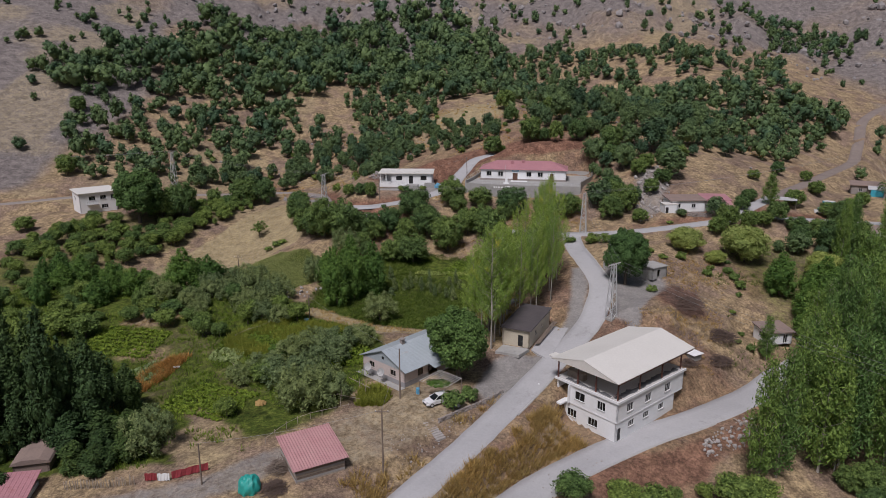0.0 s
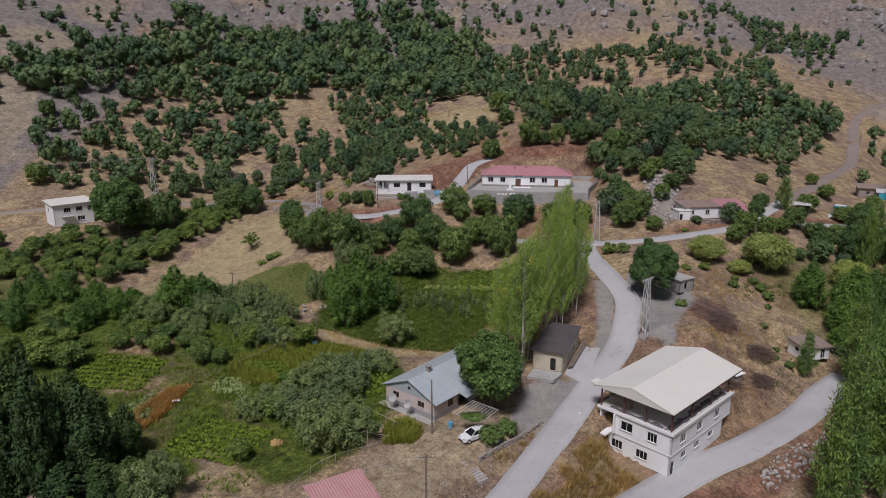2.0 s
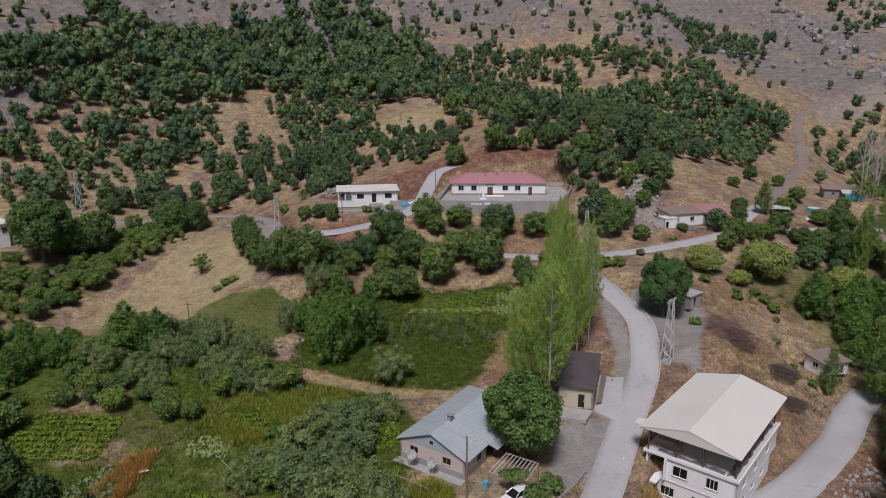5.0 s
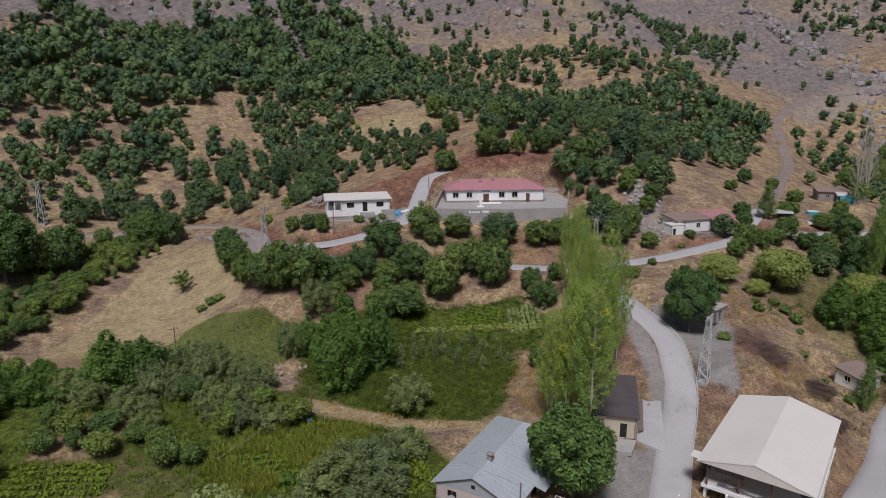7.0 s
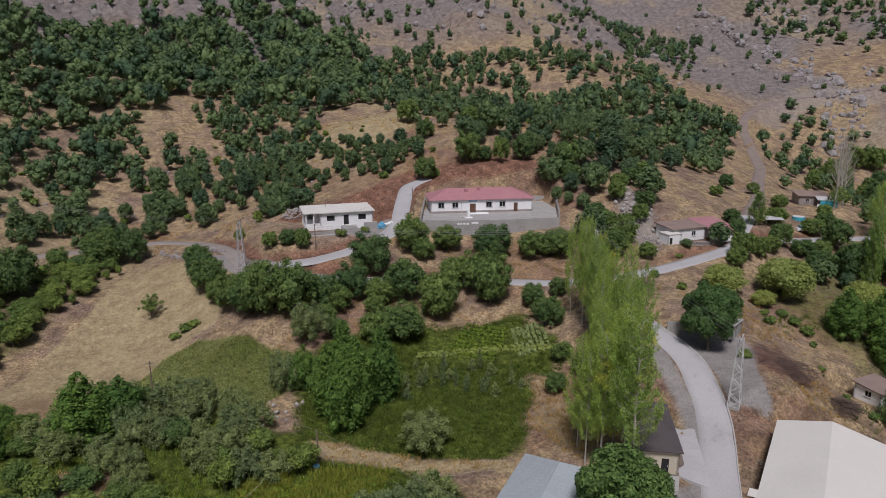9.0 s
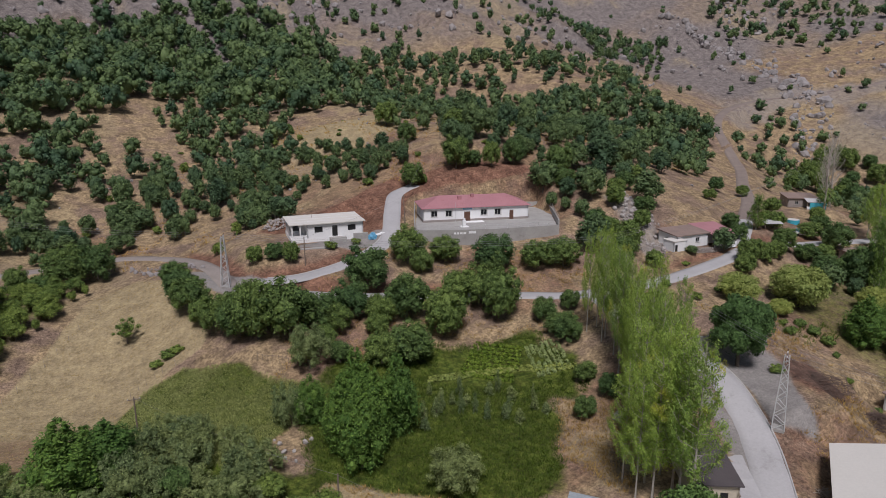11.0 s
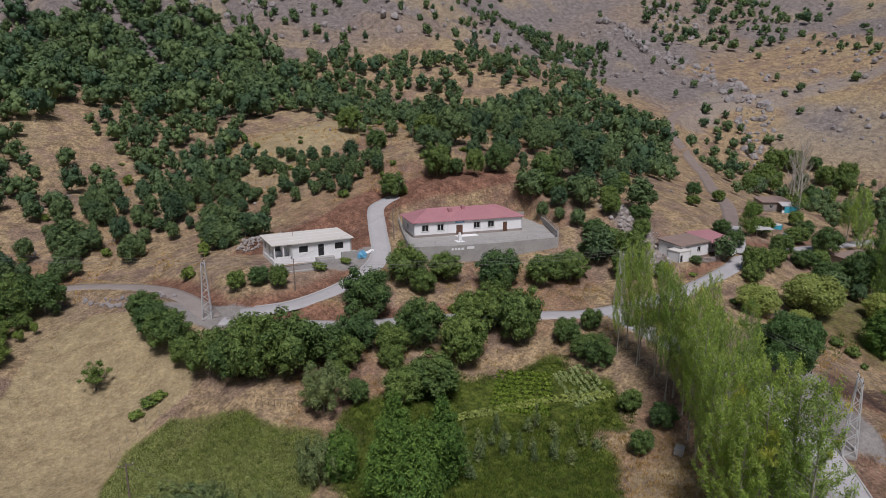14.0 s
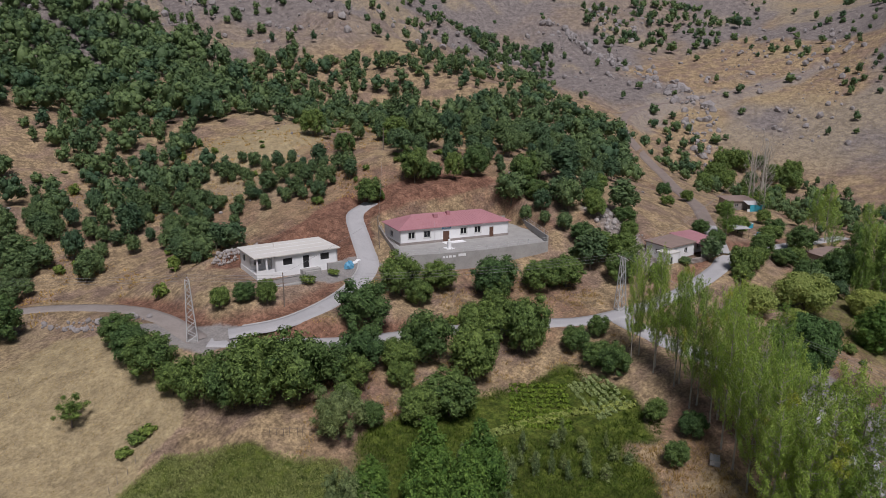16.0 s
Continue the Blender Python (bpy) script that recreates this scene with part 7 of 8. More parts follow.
for i in rest:
    v, f = FAR[int(wood_rng.integers(5, 9)) if slim_[i] else int(wood_rng.integers(0, 5))]
    big = hw_[i] / (3.8 if slim_[i] else 4.9)
    a = wood_rng.uniform(0, 6.28)
    c, s = math.cos(a) * big, math.sin(a) * big
    vs.append(np.stack([v[:, 0] * c - v[:, 1] * s + hx_[i], v[:, 0] * s + v[:, 1] * c + hy_[i], v[:, 2] * big * wood_rng.uniform(0.9, 1.2) + hz_[i]], 1))
    fs.append(f + at)
    ts.append(np.full(len(v), wood_rng.random()))
    at += len(v)
woods_mesh = arrays_mesh("hillside_woods", np.concatenate(vs), np.concatenate(fs), HAZE_HILL_LEAF, True)
layer = woods_mesh.attributes.new("tint", "FLOAT", "POINT")
layer.data.foreach_set("value", np.concatenate(ts).astype(np.float32))
tagged(new("hillside_woods", woods_mesh), "dark green oak woods covering the upper slopes", "woods", kind="stuff")


def scatter(key, poly, step, sizes, seed, keep_share=1.0, margin=1.2):
    rng = np.random.default_rng(seed)
    xs, ys = [p[0] for p in poly], [p[1] for p in poly]
    a, b = candidates(min(xs), max(xs), min(ys), max(ys), step, rng)
    ok = inside(poly, a, b) & (rng.random(len(a)) < keep_share) & free_of(a, b, margin)
    for x, y in zip(a[ok], b[ok]):
        h, w = rng.uniform(*sizes[0]), rng.uniform(*sizes[1])
        plant(key, x, y, h, w, rng, UNITS[key])
        TAKEN.append((x, y, w * 0.4))


ORCHARD_L = [(-84, 162), (-60, 211), (-66, 219), (-87, 200), (-104, 184), (-112, 172), (-94, 158)]
MIXED_L = [(-118, 172), (-92, 158), (-74, 158), (-62, 148), (-50, 143), (-34, 134), (-26, 129), (-38, 118), (-60, 126), (-96, 130)]
FRONT_L = [(-92, 158), (-76, 160), (-64, 150), (-64, 138), (-76, 134), (-92, 140)]
scatter("cone", FRONT_L, 6.0, ((4.5, 7.5), (4.0, 5.6)), 20, 0.6, 0.6)
SILVER_L = [(-63, 141), (-57, 149), (-45, 152), (-33, 140), (-32, 127), (-50, 124)]
scatter("silver", SILVER_L, 4.2, ((2.6, 4.2), (3.2, 4.6)), 21, 0.85, 0.6)
scatter("fruit", MIXED_L, 4.2, ((2.6, 5.4), (3.0, 5.0)), 22, 0.7, 0.8)
scatter("fruit", ORCHARD_L, 3.2, ((3.6, 5.2), (3.2, 4.3)), 23, 0.95, 0.4)
scatter("sapling", [(-16, 151), (8, 147), (9, 137), (-4, 138), (-17, 141)], 2.9, ((2.2, 4.4), (1.2, 2.1)), 24, 0.72, 0.7)
scatter("fruit", [(-100, 108), (-100, 132), (-72, 128), (-64, 112), (-76, 106)], 6.0, ((4.0, 7.0), (4.6, 6.6)), 25, 0.8, 0.8)
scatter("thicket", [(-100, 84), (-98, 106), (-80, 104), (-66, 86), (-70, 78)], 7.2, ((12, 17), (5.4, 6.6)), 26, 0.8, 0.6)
scatter("thicket", [(-60, 76), (-52, 84), (-44, 90), (-40, 84), (-46, 76)], 4.6, ((3.2, 4.8), (4.0, 5.4)), 27, 0.9, 0.5)
scatter("hedge", [(-32, 160), (-22, 176), (-6, 174), (8, 171), (20, 165), (26, 158), (18, 156), (4, 161), (-10, 154)], 4.8, ((4.5, 7.0), (4.2, 6.0)), 28, 0.34, 1.0)
scatter("hedge", [(-24, 187), (-8, 188), (4, 192), (38, 184), (36, 172), (24, 172), (8, 180), (-8, 183)], 5.6, ((4.0, 6.4), (4.0, 5.8)), 48, 0.28, 1.0)
scatter("bright", [(-15, 108), (-12, 113), (-20, 119), (-40, 112), (-36, 104)], 4.0, ((1.4, 2.4), (2.0, 3.2)), 29, 0.55, 0.6)
scatter("shrub", [(55, 116), (58, 126), (57, 142), (63, 144), (65, 126), (62, 116)], 3.0, ((0.7, 1.7), (1.2, 2.4)), 30, 0.5, 0.6)
scatter("darkpoplar", [(74, 82), (74, 98), (78, 124), (104, 132), (108, 96), (88, 80)], 10.0, ((13, 20), (5.6, 7.2)), 31, 0.85, 0.8)
scatter("cone", [(74, 124), (84, 140), (104, 150), (118, 146), (112, 128), (92, 122)], 6.6, ((5.5, 9.5), (5.4, 7.6)), 32, 0.8, 0.8)
scatter("hedge", [(46, 78), (54, 86), (70, 96), (84, 92), (84, 78), (60, 72)], 5.4, ((4.0, 6.5), (4.5, 6.0)), 49, 0.8, 0.6)
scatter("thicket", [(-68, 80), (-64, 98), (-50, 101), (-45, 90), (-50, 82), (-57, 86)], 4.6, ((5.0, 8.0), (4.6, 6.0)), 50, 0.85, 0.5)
scatter("oak", [(86, 160), (96, 168), (98, 156), (110, 146), (90, 146), (78, 152)], 5.6, ((4.0, 6.4), (4.6, 6.4)), 33, 0.6, 0.8)
scatter("shrub", [(-30, 176), (-10, 174), (20, 166), (26, 176), (6, 184), (-16, 186), (-28, 192)], 6.5, ((0.9, 2.0), (1.4, 2.6)), 34, 0.5, 0.8)
scatter("shrub", [(34, 166), (56, 168), (84, 172), (84, 168), (60, 160), (36, 158)], 5.0, ((0.8, 1.6), (1.4, 2.4)), 35, 0.5, 0.6)
scatter("shrub", [(40, 150), (56, 156), (70, 158), (62, 140), (52, 140), (42, 142)], 5.0, ((0.7, 1.4), (1.2, 2.4)), 36, 0.5, 0.6)
scatter("shrub", [(-100, 226), (-60, 238), (0, 232), (50, 224), (120, 240), (140, 300), (60, 320), (-60, 300), (-110, 260)], 9.0, ((0.8, 2.2), (1.2, 2.6)), 37, 0.5, 1.0)
clear_unused()

# ---- power line ----
def pylon(x, y, height, turn, group="power pylons"):
    z = floor_at(x, y)
    h = thing("power_pylon", pose(x, y, z, 0, 0, turn), "slim galvanised lattice power pylon on a concrete foot", "pylon", group)
    w0, w1, n = 0.80, 0.28, 9
    def corner_at(k, s):
        w = w0 + (w1 - w0) * s
        return Vector(((-w, w, w, -w)[k], (-w, -w, w, w)[k], s * height))
    for k in range(4):
        bm = bmesh.new()
        rod(bm, corner_at(k, 0), corner_at(k, 1), 0.085, sides=4)
        part("leg", bm, GALV, h)
    for k in range(4):
        bm = bmesh.new()
        for j in range(n):
            a, b = corner_at(k, j / n), corner_at((k + 1) % 4, (j + 1) / n)
            if j % 2:
                a, b = corner_at((k + 1) % 4, j / n), corner_at(k, (j + 1) / n)
            rod(bm, a, b, 0.055, sides=4)
        part("lattice", bm, GALV, h)
    bm = bmesh.new()
    box(bm, -1.9, -0.08, height - 0.15, 1.9, 0.08, height)
    for s in (-1, 1):
        rod(bm, (s * 1.8, 0, height - 0.1), (s * 0.25, 0, height - 1.0), 0.035, sides=4)
    arm = part("crossarm", bm, GALV, h)
    for x_ in (-1.75, 0.0, 1.75):
        bm = bmesh.new()
        rod(bm, (x_, 0, height), (x_, 0, height + 0.32), 0.07, 0.04, 8)
        part("insulator", bm, BROWN, arm)
    bm = bmesh.new()
    box(bm, -0.8, -0.8, -0.6, 0.8, 0.8, 0.2, bevel=0.03)
    part("footing", bm, CONCRETE, h)
    return [Matrix.Translation((x, y, z)) @ Euler((0, 0, radians(turn))).to_matrix().to_4x4() @ Vector((q, 0, height + 0.32)) for q in (-1.75, 0.0, 1.75)]


def cable(ends, sag, label="thin grey power cable"):
    cu = bpy.data.curves.new("cable", "CURVE")
    cu.dimensions, cu.bevel_depth, cu.bevel_resolution = "3D", 0.015, 1
    sp = cu.splines.new("POLY")
    sp.points.add(24)
    a, b = Vector(ends[0]), Vector(ends[1])
    for k in range(25):
        s = k / 24
        p = a.lerp(b, s)
        sp.points[k].co = (p.x, p.y, p.z - 4 * sag * s * (1 - s), 1)
    cu.materials.append(CABLE)
    tagged(new("power_cable", cu), label, "cable", "power cables")


tops = [pylon(31.4, 118.3, 10.6, 40), pylon(35.2, 164.6, 10.0, 70), pylon(-34.2, 191.0, 10.0, 75), pylon(-90.5, 224.5, 11.0, 80)]
lines = [[Vector((60, 60, 12)), Vector((61.5, 61, 12)), Vector((63, 62, 12))]] + tops + [[Vector((-190, 215, 22)), Vector((-190, 217, 22)), Vector((-190, 219, 22))]]
for a, b in zip(lines, lines[1:]):
    for p, q in zip(a, b):
        cable((p, q), 0.02 * (p - q).length)
for k, p in enumerate(tops[1]):
    cable((p, Vector((112 + 1.5 * k, 190, 24))), 1.4)


def wood_pole(x, y, height, label, lamp=False, arm=False, lean=0.0):
    z = floor_at(x, y)
    h = thing("utility_pole", pose(x, y, z, lean, lean * 0.5, 0), label, "pole", "utility poles")
    bm = bmesh.new()
    rod(bm, (0, 0, -0.5), (0, 0, height), 0.13, 0.09, 8)
    part("shaft", bm, WOOD, h)
    if lamp:
        bm = bmesh.new()
        rod(bm, (0, 0, height - 1.0), (0.9, 0.2, height - 0.6), 0.03)
        a = part("lamp_arm", bm, GALV, h)
        bm = bmesh.new()
        box(bm, 0.8, 0.05, height - 0.68, 1.35, 0.35, height - 0.56, bevel=0.03)
        part("lamp_head", bm, LAMPGLASS, a)
    if arm:
        bm = bmesh.new()
        box(bm, -0.9, -0.05, height - 0.5, 0.9, 0.05, height - 0.4)
        a = part("crossarm", bm, WOOD, h)
        for q in (-0.8, 0.8):
            bm = bmesh.new()
            rod(bm, (q, 0, height - 0.4), (q, 0, height - 0.2), 0.05, 0.03, 8)
            part("insulator", bm, FRAME, a)
    return Vector((x, y, z + height - 0.2))


p1 = wood_pole(-7.8, 77.4, 9.6, "tall weathered wooden utility pole on the dry bank", arm=True)
p2 = wood_pole(-6.6, 94.2, 8.2, "wooden lamp pole standing at the farmhouse corner", lamp=True)
p3 = wood_pole(-30.6, 74.9, 6.0, "leaning wooden pole beside the track", lean=4)
p4 = wood_pole(-50.0, 157.8, 5.4, "thin wooden pole at the edge of the stubble field", arm=True)
p5 = wood_pole(-18.4, 192.0, 6.0, "thin wooden pole beside the concrete lane")
p6 = wood_pole(7.4, 204.5, 7.0, "thin leaning pole beside the school lane", lean=-3)
p7 = wood_pole(33.0, 247.0, 6.0, "thin wooden pole on the hillside")
p8 = wood_pole(-27.0, 128.0, 5.0, "thin wooden pole in the gardens")
for a, b, s in ((p1, p2, 0.3), (p4, p8, 0.8), (p8, p2, 0.7), (p6, p7, 0.6), (p5, p6, 0.4), (p3, p1, 0.5)):
    cable((a, b), s)


# ---- the white car ----
def hatchback(m):
    h = thing("car", m, "white hatchback car parked before the farmhouse", "car")
    # side outline of the body and of the cabin, x forward
    body = [(-2.1, 0.35), (-2.15, 0.75), (-2.0, 0.98), (-1.0, 1.0), (0.75, 0.98), (1.75, 0.82), (2.12, 0.62), (2.15, 0.35), (1.75, 0.25), (-1.75, 0.25)]
    flip = Matrix(((1, 0, 0, 0), (0, 0, 1, 0), (0, 1, 0, 0), (0, 0, 0, 1)))
    bm = bmesh.new()
    prism(bm, body, -0.86, 0.86, flip)
    bmesh.ops.bevel(bm, geom=[e for e in bm.edges if abs(e.verts[0].co.y - e.verts[1].co.y) < 0.01], offset=0.1, segments=3, affect="EDGES")
    part("body", bm, CARWHITE, h)
    bm = bmesh.new()
    lo = [(-1.95, -0.78, 0.98), (0.95, -0.78, 0.96), (0.95, 0.78, 0.96), (-1.95, 0.78, 0.98)]
    hi = [(-1.45, -0.6, 1.46), (0.05, -0.6, 1.46), (0.05, 0.6, 1.46), (-1.45, 0.6, 1.46)]
    a, b = [bm.verts.new(v) for v in lo], [bm.verts.new(v) for v in hi]
    bm.faces.new(a[::-1])
    bm.faces.new(b)
    for k in range(4):
        bm.faces.new((a[k], a[(k + 1) % 4], b[(k + 1) % 4], b[k]))
    part("windows", bm, GLASS, h, "dark tinted car glass")
    bm = bmesh.new()
    box(bm, -1.52, -0.62, 1.44, 0.1, 0.62, 1.5, bevel=0.025)
    part("roof", bm, CARWHITE, h)
    for s in (-1, 1):
        for x0, x1 in ((0.95, 0.05), (-0.55, -0.6), (-1.95, -1.45)):
            bm = bmesh.new()
            rod(bm, (x0, s * 0.79, 0.97), (x1, s * 0.61, 1.46), 0.045, sides=5)
            part("pillar", bm, CARWHITE, h)
        bm = bmesh.new()
        box(bm, 0.6, s * 0.86, 0.98, 0.8, s * 1.02, 1.1, bevel=0.02)
        part("mirror", bm, CARWHITE, h)
        bm = bmesh.new()
        box(bm, 1.78, s * 0.55 - 0.2, 0.62, 2.1, s * 0.55 + 0.2, 0.78, bevel=0.03)
        part("headlight", bm, LAMPGLASS, h)
        bm = bmesh.new()
        box(bm, -2.16, s * 0.62 - 0.14, 0.72, -2.0, s * 0.62 + 0.14, 0.92, bevel=0.02)
        part("tail_light", bm, RED, h)
        for x in (-1.3, 1.32):
            bm = bmesh.new()
            rod(bm, (x, s * 0.7, 0.32), (x, s * 0.9, 0.32), 0.32, sides=20)
            w = part("wheel", bm, RUBBER, h)
            bm = bmesh.new()
            rod(bm, (x, s * 0.89, 0.32), (x, s * 0.915, 0.32), 0.2, sides=14)
            part("rim", bm, GALV, w)
    bm = bmesh.new()
    box(bm, 2.08, -0.45, 0.38, 2.17, 0.45, 0.54, bevel=0.02)
    part("grille", bm, BLACK, h)


hatchback(pose(-0.9, 92.7, floor_at(-0.9, 92.7) + 0.0, 0, 0, 210))

# the tin pergola over the yard, with a vine on one end
perg = thing("pergola", Matrix(), "white timber pergola frame with a vine beside the farmhouse", "pergola")
a, b, c, d = Vector((-3.6, 95.3, 0.3)), Vector((-0.4, 99.0, 0.35)), Vector((2.9, 96.0, 0.35)), Vector((0.4, 92.8, 0.3))
for q in (a, b, c, d):
    bm = bmesh.new()
    rod(bm, (q.x, q.y, floor_at(q.x, q.y) - 0.1), q, 0.06, sides=6)
    part("post", bm, WOOD, perg)
for p, q in ((a, d), (b, c)):
    bm = bmesh.new()
    rod(bm, p, q, 0.06, sides=4)
    part("beam", bm, PALEWOOD, perg)
for k in range(10):
    s = k / 9
    bm = bmesh.new()
    rod(bm, a.lerp(d, s) + Vector((0, 0, 0.08)), b.lerp(c, s) + Vector((0, 0, 0.08)), 0.045, sides=4)
    part("slat", bm, FRAME, perg)
v, f = foliage([((-0.6, 94.0, 0.5), (1.5, 1.2, 0.25)), ((-1.6, 94.6, 0.4), (1.0, 0.8, 0.25))], 500, 0.14, np.random.default_rng(5), 1.3, core=0)
tagged(new("grape_vine", arrays_mesh("grape_vine", v, f, BUSH_LEAF)), "bright green grape vine spreading over the pergola", "vine")

# yard things
barrel = bmesh.new()
rod(barrel, (0, 0, 0), (0, 0, 0.9), 0.32, sides=18)
rod(barrel, (0, 0, 0.3), (0, 0, 0.36), 0.34, sides=18)
rod(barrel, (0, 0, 0.6), (0, 0, 0.66), 0.34, sides=18)
solid("water_barrel", barrel, BLUE, pose(-3.9, 95.8, floor_at(-3.9, 95.8)), "blue plastic water barrel in the yard", "barrel")
for x, y, mat, lab in ((1.6, 92.0, BLUE, "blue feed sack leaning on the hedge"), (2.3, 92.2, WHITE, "white feed sack leaning on the hedge")):
    bm = bmesh.new()
    bmesh.ops.create_icosphere(bm, subdivisions=3, radius=0.5)
    for v_ in bm.verts:
        v_.co = Vector((v_.co.x * 0.9, v_.co.y * 0.6, max(v_.co.z, -0.4) * 1.3)) * (0.9 + 0.25 * noise.noise(v_.co * 3 + Vector((x, y, 0))))
    solid("feed_sack", bm, mat, pose(x, y, floor_at(x, y) + 0.45), lab, "sack", "feed sacks")
steps = thing("garden_steps", pose(-2.4, 88.6, 0, 0, 0, -55), "short flight of grey stone steps down the bank", "steps")
for k in range(9):
    bm = bmesh.new()
    x = 0.42 * k
    box(bm, x, -0.75, -3.6 - 0.0 - 0.13 * k, x + 0.5, 0.75, -2.85 - 0.13 * k, bevel=0.02)
    part("step", bm, RUBBLE, steps)


def stone_wall(name, points, height, label, seed, size=0.42, mat=STONEWORK):
    """A dry-laid wall of single stones along a line on the plan."""
    rng = random.Random(seed)
    h = thing(name, Matrix(), label, "wall", kind="structure")
    shapes = []
    for k in range(6):
        bm = bmesh.new()
        stone(bm, (0, 0, 0), size, rng, 0.8)
        me = bpy.data.meshes.new("stone")
        bm.to_mesh(me)
        bm.free()
        me.materials.append(mat)
        shapes.append(me)
    for (x0, y0), (x1, y1) in zip(points, points[1:]):
        n = int(math.hypot(x1 - x0, y1 - y0) / (size * 0.75))
        for k in range(n):
            x, y = x0 + (x1 - x0) * k / n, y0 + (y1 - y0) * k / n
            z = floor_at(x, y)
            for j in range(int(height / (size * 0.6))):
                ob = new("stone", rng.choice(shapes))
                ob.parent = h
                ob.matrix_world = pose(x + rng.uniform(-0.1, 0.1), y + rng.uniform(-0.1, 0.1), z + size * (0.2 + 0.58 * j), rng.uniform(0, 40), rng.uniform(0, 40), rng.uniform(0, 360))
    return h


stone_wall("wall_drystone", [(-0.6, 88.4), (3.0, 91.6), (7.6, 95.2), (9.6, 97.2)], 0.8, "low dry-stone wall along the yard edge", 5)
stone_wall("wall_terrace", [(63.5, 170.6), (68.0, 170.8), (73.5, 171.6)], 1.3, "rough terrace wall below the hamlet house", 6, 0.5)


def heap_of_sticks(x, y, radius, height, n, mat, label, name, seed, length=2.0, thick=0.05):
    rng = random.Random(seed)
    bm = bmesh.new()
    z = floor_at(x, y)
    for k in range(n):
        r = radius * math.sqrt(rng.random())
        a, t = rng.uniform(0, 6.28), rng.uniform(0, 6.28)
        top = height * max(0.05, 1 - (r / radius) ** 1.6) * rng.uniform(0.3, 1)
        c = Vector((r * math.cos(a), r * math.sin(a), top))
        q = Vector((math.cos(t), math.sin(t), rng.uniform(-0.25, 0.25))) * length * rng.uniform(0.3, 0.6)
        rod(bm, c - q, c + q, thick * rng.uniform(0.5, 1.2), thick * 0.4, 4)
    ob = solid(name, bm, mat, pose(x, y, z), label, "woodpile", "", "stuff")
    return ob


heap_of_sticks(46.6, 124.6, 4.6, 0.7, 420, BRUSHWOOD, "low spread of dark dead brush on the slope", "dead_brush", 7, 1.6, 0.04)
heap_of_sticks(52.3, 118.6, 2.9, 1.6, 420, BRUSHWOOD, "dark heap of dry brushwood and logs", "brushwood_heap", 1)
heap_of_sticks(49.5, 111.6, 2.2, 1.3, 260, BRUSHWOOD, "dark heap of cut branches beside the path", "branch_heap", 2)
heap_of_sticks(43.0, 109.0, 1.6, 0.8, 120, BRUSHWOOD, "small heap of dark scrap wood behind the house", "scrap_heap", 3)
heap_of_sticks(-21.0, 73.6, 1.6, 1.3, 220, BRUSHWOOD, "grey-brown heap of twigs beside the tin shed", "twig_heap", 4, 1.4)
heap_of_sticks(-21.4, 77.4, 1.4, 1.6, 220, WOOD, "tangled heap of branches against the tin shed", "twig_stack", 5, 1.5)
heap_of_sticks(27.9, 107.6, 1.5, 0.9, 46, PALEWOOD, "splayed pile of pale timber planks beside the road", "plank_pile", 6, 2.2, 0.08)

lump = bmesh.new()
box(lump, -1.1, -0.6, -0.3, 1.1, 0.6, 0.45, bevel=0.08)
jitter(lump, 0.06, random.Random(9))
solid("concrete_block", lump, CONCRETE, pose(14.4, 130.4, floor_at(14.4, 130.4), 6, 4, 35), "broken pale concrete block under the poplars", "block")

# the teal tarpaulin over a haystack
bm = bmesh.new()
bmesh.ops.create_icosphere(bm, subdivisions=4, radius=1.0)
for v_ in bm.verts:
    fold = 0.12 * noise.noise(Vector((v_.co.x * 3, v_.co.y * 3, v_.co.z * 1.5)))
    v_.co = Vector((v_.co.x * 1.45, v_.co.y * 1.35, max(v_.co.z, -0.35) * 1.75)) * (0.95 + fold * 1.6)
solid("covered_haystack", bm, TEAL, pose(-24.1, 73.4, floor_at(-24.1, 73.4) + 0.4), "small haystack wrapped in teal tarpaulin", "haystack")

# cloths and fences by the gardens
cloth = thing("hanging_cloth", Matrix(), "red and white cloth hung along the garden fence", "cloth")
for x0, y0, x1, y1, mat, lab in ((-38.6, 76.6, -37.0, 76.5, RED, "dark red cloth"), (-36.8, 76.3, -35.2, 76.2, WHITE, "white sack cloth"), (-35.0, 76.4, -30.7, 77.8, RED, "red cloth")):
    n, verts, faces = 14, [], []
    for k in range(n + 1):
        s = k / n
        x, y = x0 + (x1 - x0) * s, y0 + (y1 - y0) * s
        z = floor_at(x, y)
        w = 0.08 * math.sin(k * 1.7)
        for t in (0.02, 0.0):
            verts += [(x, y + w + t, z + 0.1), (x, y - w * 0.5 + t, z + 1.15 + 0.05 * math.sin(k * 0.9))]
    for k in range(n):
        i = 4 * k
        faces += [(i, i + 4, i + 5, i + 1), (i + 2, i + 3, i + 7, i + 6), (i + 1, i + 5, i + 7, i + 3)]
    ob = new("cloth_length", mesh_of("cloth_length", verts, faces, mat))
    ob.parent = cloth
    tagged(ob, lab)


